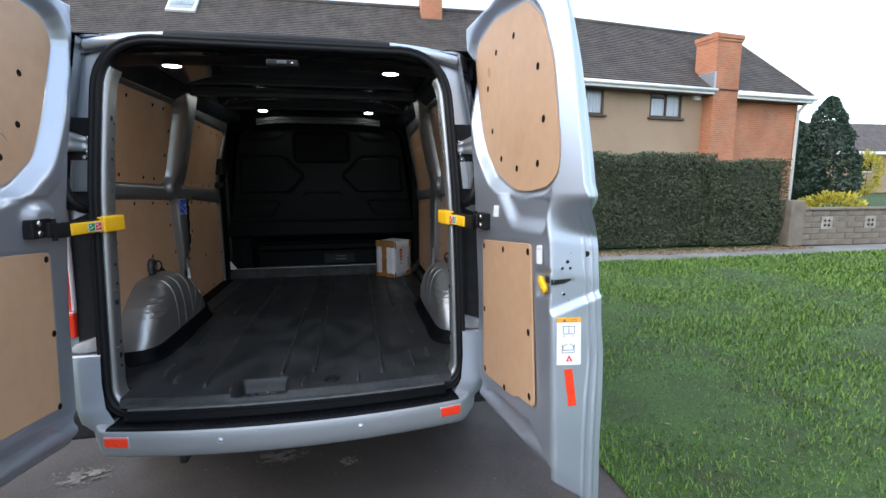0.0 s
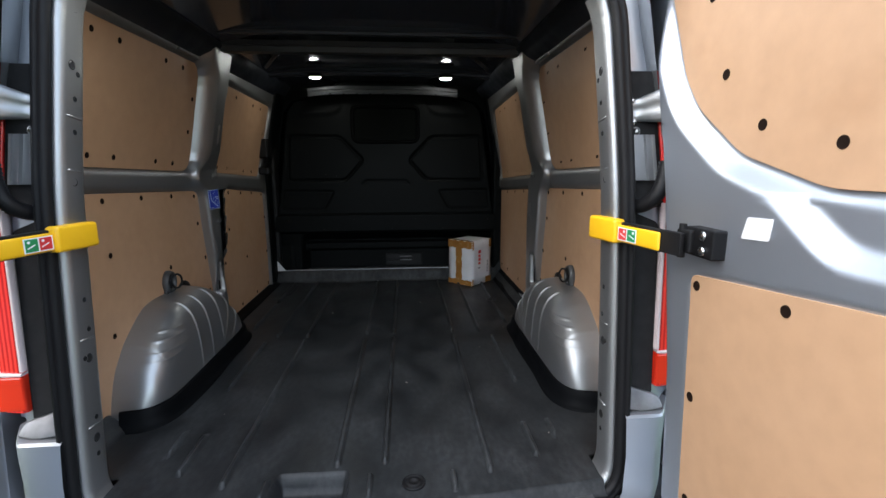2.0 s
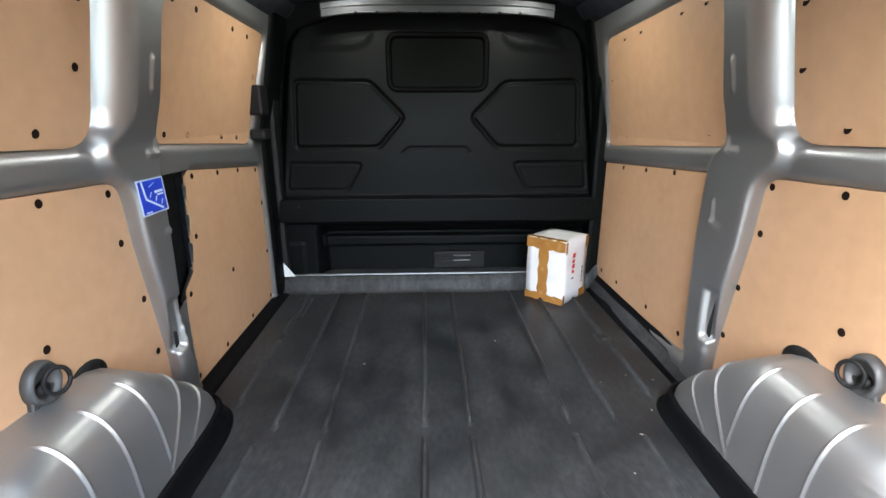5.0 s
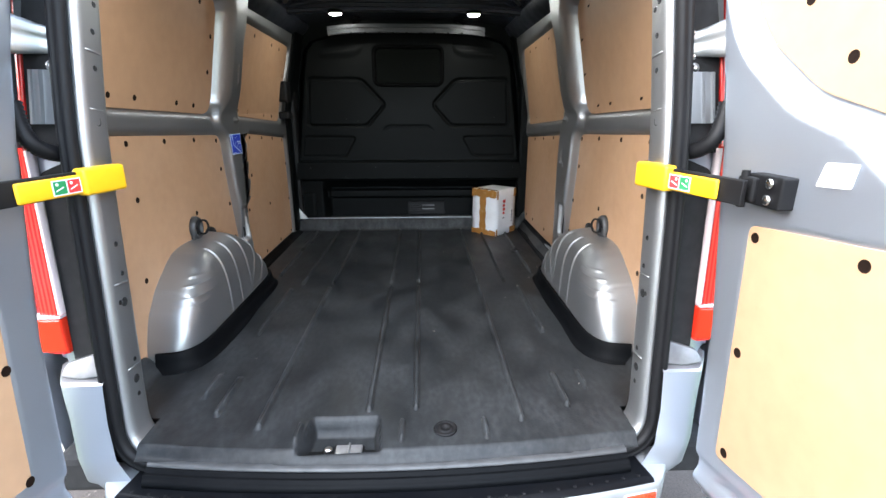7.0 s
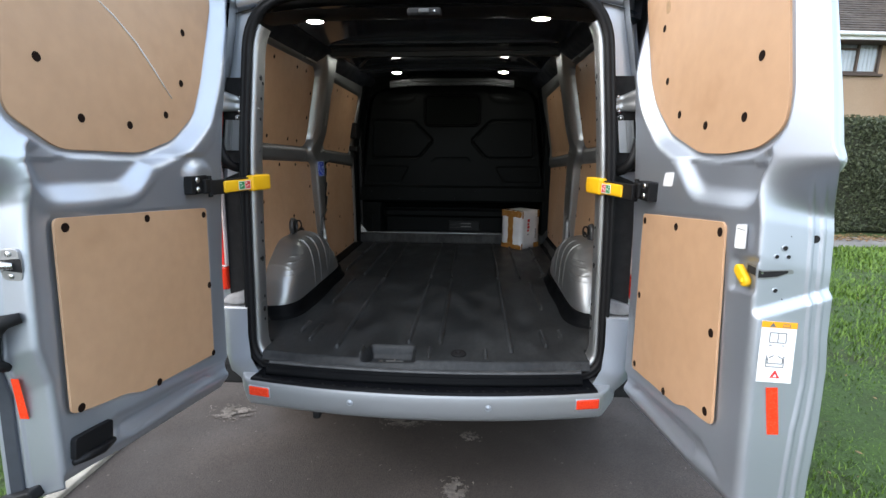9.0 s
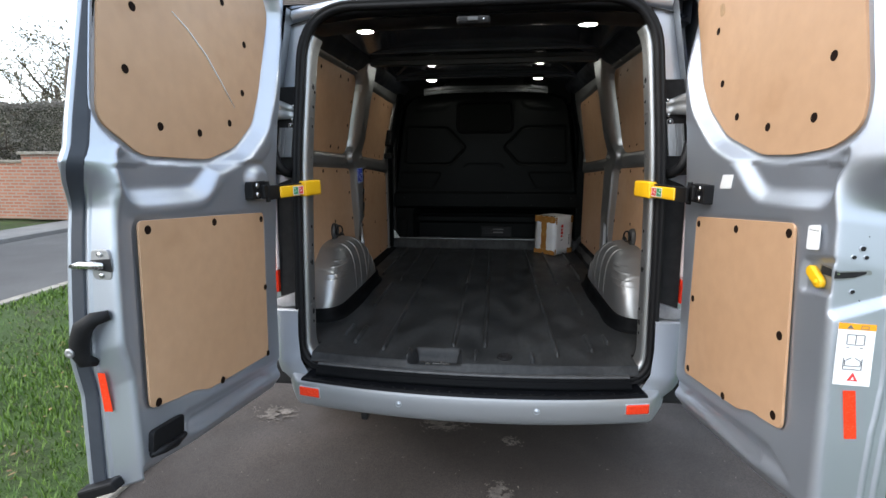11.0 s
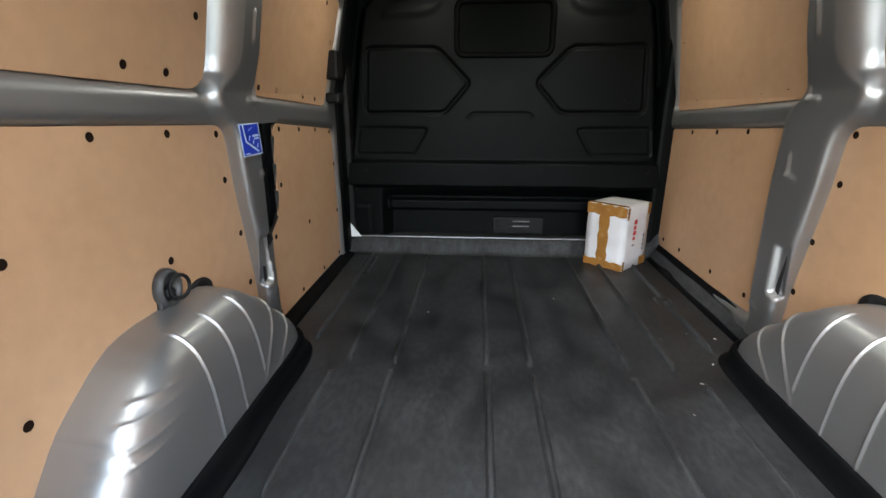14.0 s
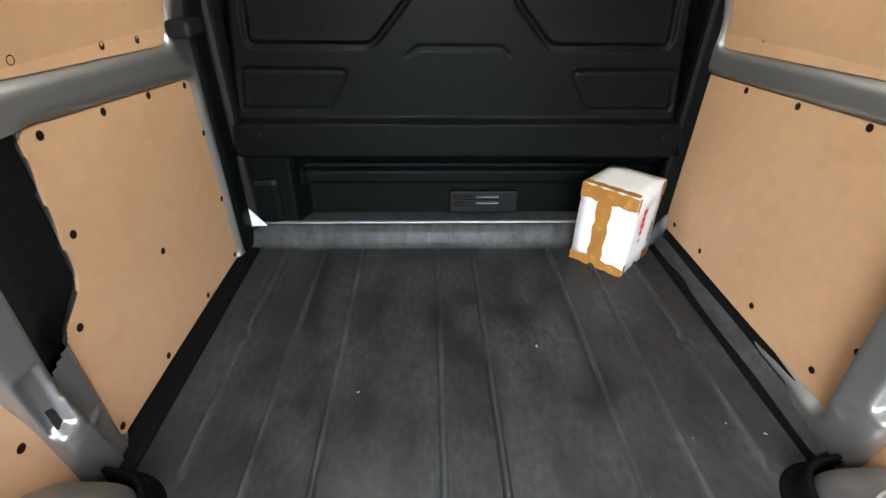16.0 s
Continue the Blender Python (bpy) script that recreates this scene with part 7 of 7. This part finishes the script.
def house_behind():
    ob = thing("house", (-3, 20, GROUND), "two-storey house with a long brown tiled roof behind the van", "house", "houses in the row")
    part("front_wall", box_bm(-12.5, 8.2, 16.0, 16.3, GROUND, 5.0), RENDER, ob, "tan rendered front wall")
    part("end_wall", merge([box_bm(-12.5, -12.2, 16.3, 24.0, GROUND, 5.0), box_bm(7.9, 8.2, 16.3, 24, GROUND, 5.0)]), RENDER, ob)
    e0 = Vector((-13.0, 15.55, 4.9))
    up = Vector((0, 4.1, 4.0))
    roof_courses(ob, "roof_slope", "weathered brown tiled roof slope", e0, Vector((1, 0, 0)), up.normalized(), 21.6, 21.6, up.length, 0, 0, 44)
    v, f = tube([e0 + up, e0 + up + Vector((21.6, 0, 0))], 0.12, 8)
    from_lists("ridge_tiles", v, f, TILE, ob, "row of ridge tiles")
    part("roof_back", box_bm(-13, 8.6, 19.7, 19.9, 4.9, 8.8), TILE, ob)
    part("fascia", box_bm(-13, 8.6, 15.48, 15.56, 4.72, 4.92), UPVC, ob, "white fascia board")
    sky_w = part("roof_window", box_bm(-6.6, -5.55, -0.06, 0.06, -0.5, 0.5, 0.02, 1, Matrix.Translation((0, 18.85, 8.22)) @ Matrix.Rotation(radians(-45.7), 4, 'X')), UPVC, ob, "white framed roof window")
    part("roof_pane", box_bm(-6.5, -5.65, -0.075, -0.06, -0.42, 0.42, 0, 1, Matrix.Translation((0, 18.85, 8.22)) @ Matrix.Rotation(radians(-45.7), 4, 'X')), PANE, sky_w)
    far_stack = part("chimney", box_bm(3.35, 4.25, 19.0, 19.9, 7.9, 10.0), BRICK, ob, "orange brick chimney on the ridge")
    part("chimney_cap", box_bm(3.28, 4.32, 18.93, 19.97, 10.0, 10.2), BRICK, far_stack)


def far_house():
    ob = thing("house", (54, 37, GROUND), "distant house with a brown roof", "house", "far houses")
    part("house_wall", box_bm(46, 64, 36, 44, GROUND, 4.0), RENDER, ob, "pale distant wall")
    bm = bmesh.new()
    v = [bm.verts.new(p) for p in ((45.5, 35.5, 3.95), (64.5, 35.5, 3.95), (64.5, 44.5, 3.95), (45.5, 44.5, 3.95), (46, 40, 7.2), (64, 40, 7.2))]
    for q in ((0, 1, 5, 4), (2, 3, 4, 5), (0, 4, 3), (1, 2, 5), (0, 3, 2, 1)):
        bm.faces.new([v[i] for i in q])
    part("house_roof", bm, TILE, ob, "brown tiled roof")
    part("fascia", box_bm(45.5, 64.5, 35.42, 35.5, 3.72, 3.98), UPVC, ob, "white fascia board")
    for x in (49, 53, 57):
        w = part("house_window", box_bm(x, x + 1.8, 35.9, 35.99, 2.0, 3.4, 0.02), UPVC, ob, "white framed window")
        part("pane", box_bm(x + 0.1, x + 1.7, 35.86, 35.9, 2.1, 3.3), DARK_GLASS, w)


house_right()
house_behind()
far_house()


# ---- garden walls, trees ----
def garden_wall():
    ob = thing("garden_wall", (12, 6.4, GROUND), "low buff stone garden wall with pierced blocks", "wall")
    o, a = Vector((9.98, 6.55, GROUND)), Vector((0.998, -0.06, 0)).normalized()
    nrm = Vector((-a.y, a.x, 0))
    m = Matrix(((a.x, nrm.x, 0, o.x), (a.y, nrm.y, 0, o.y), (0, 0, 1, o.z), (0, 0, 0, 1)))
    block = box_bm(0.004, 0.436, 0, 0.22, 0.004, 0.126, 0.012, 1)
    me = bpy.data.meshes.new("stone_block")
    block.to_mesh(me)
    block.free()
    me.materials.append(STONE_WALL)
    part("mortar", box_bm(0.0, 7.0, 0.02, 0.20, 0, 0.76, 0, 1, m), CONCRETE, ob)
    for r in range(6):
        for c in range(16):
            x = c * 0.44 - (0.22 if r % 2 else 0)
            again("stone_block", me, m @ Matrix.Translation((x, 0.006 * ((c * 7 + r * 3) % 3 - 1), r * 0.13)), ob)
    for c in range(13):
        part("coping_stone", box_bm(c * 0.55 - 0.1, c * 0.55 + 0.44, -0.04, 0.26, 0.782, 0.835, 0.012, 1, m), STONE_WALL, ob)
    part("end_pier", box_bm(-0.36, 0.0, -0.05, 0.30, 0, 1.0, 0.012, 1, m), STONE_WALL, ob, "squat stone pier at the end of the wall")
    for c in range(6):
        b = merge([box_bm(0.45 + c * 1.1, 0.73 + c * 1.1, -0.012, 0.0, 0.36, 0.64, 0.004, 1, m)])
        part("pierced_block", b, CONCRETE, ob, "pale pierced block")
        for dx, dz in ((0.09, 0.09), (0.19, 0.09), (0.09, 0.19), (0.19, 0.19)):
            # flat dark discs carry the shade of the piercings
            part("block_hole", turned([(0.04, 0), (0.04, 0.004), (0, 0.004)], 4, m @ Matrix.Translation((0.45 + c * 1.1 + dx, -0.012, 0.36 + dz)) @ Matrix.Rotation(math.pi / 2, 4, 'X')), VOID, ob)


def brick_garden_wall():
    ob = thing("brick_wall", (-12, 8.1, GROUND), "red brick garden wall with a coped pier beside the road", "wall")
    part("wall_body", box_bm(-30, -10.75, 8.0, 8.22, GROUND, 1.28), BRICK_OLD, ob, "red brickwork")
    part("pier", box_bm(-10.75, -9.42, 7.9, 8.35, GROUND, 1.46), BRICK_OLD, ob, "red brick pier")
    part("wall_return", box_bm(-9.66, -9.44, 8.35, 20.0, GROUND, 1.46), BRICK_OLD, ob)
    part("pier_coping", box_bm(-10.8, -9.37, 7.85, 8.4, 1.46, 1.53, 0.01), CONCRETE, ob, "pale coping slab")
    part("wall_coping", box_bm(-30, -10.8, 7.96, 8.26, 1.28, 1.34, 0.01), CONCRETE, ob, "pale coping slabs")


def conifer(x, y, h, r, seed):
    ob = thing("conifer", (x, y, GROUND), "dense dark green conifer beside the house", "tree", "garden conifers")
    v, f = tube([(x, y, GROUND), (x, y, h * 0.5), (x + 0.05, y, h * 0.95)], [0.16, 0.10, 0.02], 8)
    from_lists("trunk", v, f, BARK, ob)
    rng = np.random.default_rng(seed)
    n = 14000
    t = rng.random(n) ** 1.4
    ang = rng.random(n) * 2 * math.pi
    prof = r * (1 - t) ** 0.55 * (0.55 + 0.45 * np.minimum(1, t * 8)) * (0.85 + 0.25 * rng.random(n))
    lump = np.array([noise.noise((math.cos(a) * 2 + seed, math.sin(a) * 2, k * 9)) for a, k in zip(ang, t)])
    prof *= 1 + 0.3 * lump
    c = np.stack([x + prof * np.cos(ang), y + prof * np.sin(ang), GROUND + 0.15 + (h - 0.15) * t], 1)
    leaves("crown", c, 0.10, CONIFER, "dark green scaly foliage", parent=ob, seed=seed)


def bush(x, y, r, h, mat, label, seed, leaf=0.05, n=2600):
    ob = thing("bush", (x, y, GROUND), label, "bush")
    rng = np.random.default_rng(seed)
    d = rng.normal(size=(n, 3))
    d /= np.linalg.norm(d, axis=1)[:, None]
    k = 1 - 0.35 * rng.random(n) ** 2
    lump = np.array([1 + 0.28 * noise.noise(tuple(q * 2.2 + seed)) for q in d])
    c = np.stack([x + r * d[:, 0] * k * lump, y + r * 0.8 * d[:, 1] * k * lump, GROUND + h * 0.5 + h * 0.5 * d[:, 2] * k * lump], 1)
    v, f = tube([(x, y, GROUND), (x, y, h * 0.7)], [0.04, 0.02], 6)
    from_lists("stem", v, f, BARK, ob)
    leaves("crown", c, leaf, mat, "", parent=ob, seed=seed)


def tree(x, y, h, seed, leaf_n, label, spread=0.5):
    """A branching tree: tapered trunk, limbs, twigs, with thin leaf cover."""
    ob = thing("tree", (x, y, GROUND), label, "tree", "roadside trees")
    rng = np.random.default_rng(seed)
    vs, fs, tips = [], [], []

    def limb(p, direction, length, radius, level):
        pts, rad, d = [Vector(p)], [radius], Vector(direction).normalized()
        for i in range(5):
            d = (d + Vector(rng.normal(size=3)) * 0.16 + Vector((0, 0, 0.05))).normalized()
            pts.append(pts[-1] + d * length / 5)
            rad.append(radius * (1 - 0.13 * (i + 1)))
        v, f = tube(pts, rad, 6 if level < 2 else 4)
        b = len(vs)
        vs.extend(v)
        fs.extend([tuple(i + b for i in q) for q in f])
        if level < 3:
            for k in range(5 if level else 7):
                i = int(rng.integers(2 if level == 0 else 1, 6))
                nd = (d + Vector(rng.normal(size=3)) * (0.75 + spread * 0.5)).normalized()
                limb(pts[i], nd, length * (0.5 + 0.2 * rng.random()), rad[i] * 0.6, level + 1)
        else:
            tips.extend(pts[1:])
    limb((x, y, GROUND), (0, 0, 1), h * 0.45, 0.16 + h * 0.008, 0)
    from_lists("trunk", vs, fs, BARK, ob, "grey-brown trunk and bare limbs")
    t = np.array([tuple(p) for p in tips])
    c = t[rng.integers(0, len(t), leaf_n)] + rng.normal(size=(leaf_n, 3)) * 0.18
    leaves("crown", c, 0.055, BARE, "thin cover of dull leaves", parent=ob, seed=seed)


garden_wall()
brick_garden_wall()
conifer(28.6, 22.0, 6.3, 1.9, 31)
conifer(27.1, 22.6, 4.9, 1.7, 32)
bush(12.2, 7.75, 0.86, 1.13, GOLD, "golden yellow shrub behind the garden wall", 41)
bush(42.4, 30, 1.2, 3.6, GOLD, "yellow-green shrub in a far garden", 42, 0.09)
tree(-13.5, 12.5, 10.5, 51, 3600, "leafless roadside tree with a few dull leaves")
tree(-17.5, 16.0, 9.5, 52, 3000, "leafless roadside tree with a few dull leaves")
hedge(-22.0, -10.2, 10.2, 11.4, 2.9, "grey-brown overgrown winter hedge behind the brick wall", 61, "garden hedges", SCRUB, "thin grey-brown leaves and twigs")
# out of view, added only to darken what the open doors reflect
hedge(-12.4, -11.2, -24.0, 6.6, 3.2, "unseen hedge added by the road to darken reflections in the doors", 62, "garden hedges")
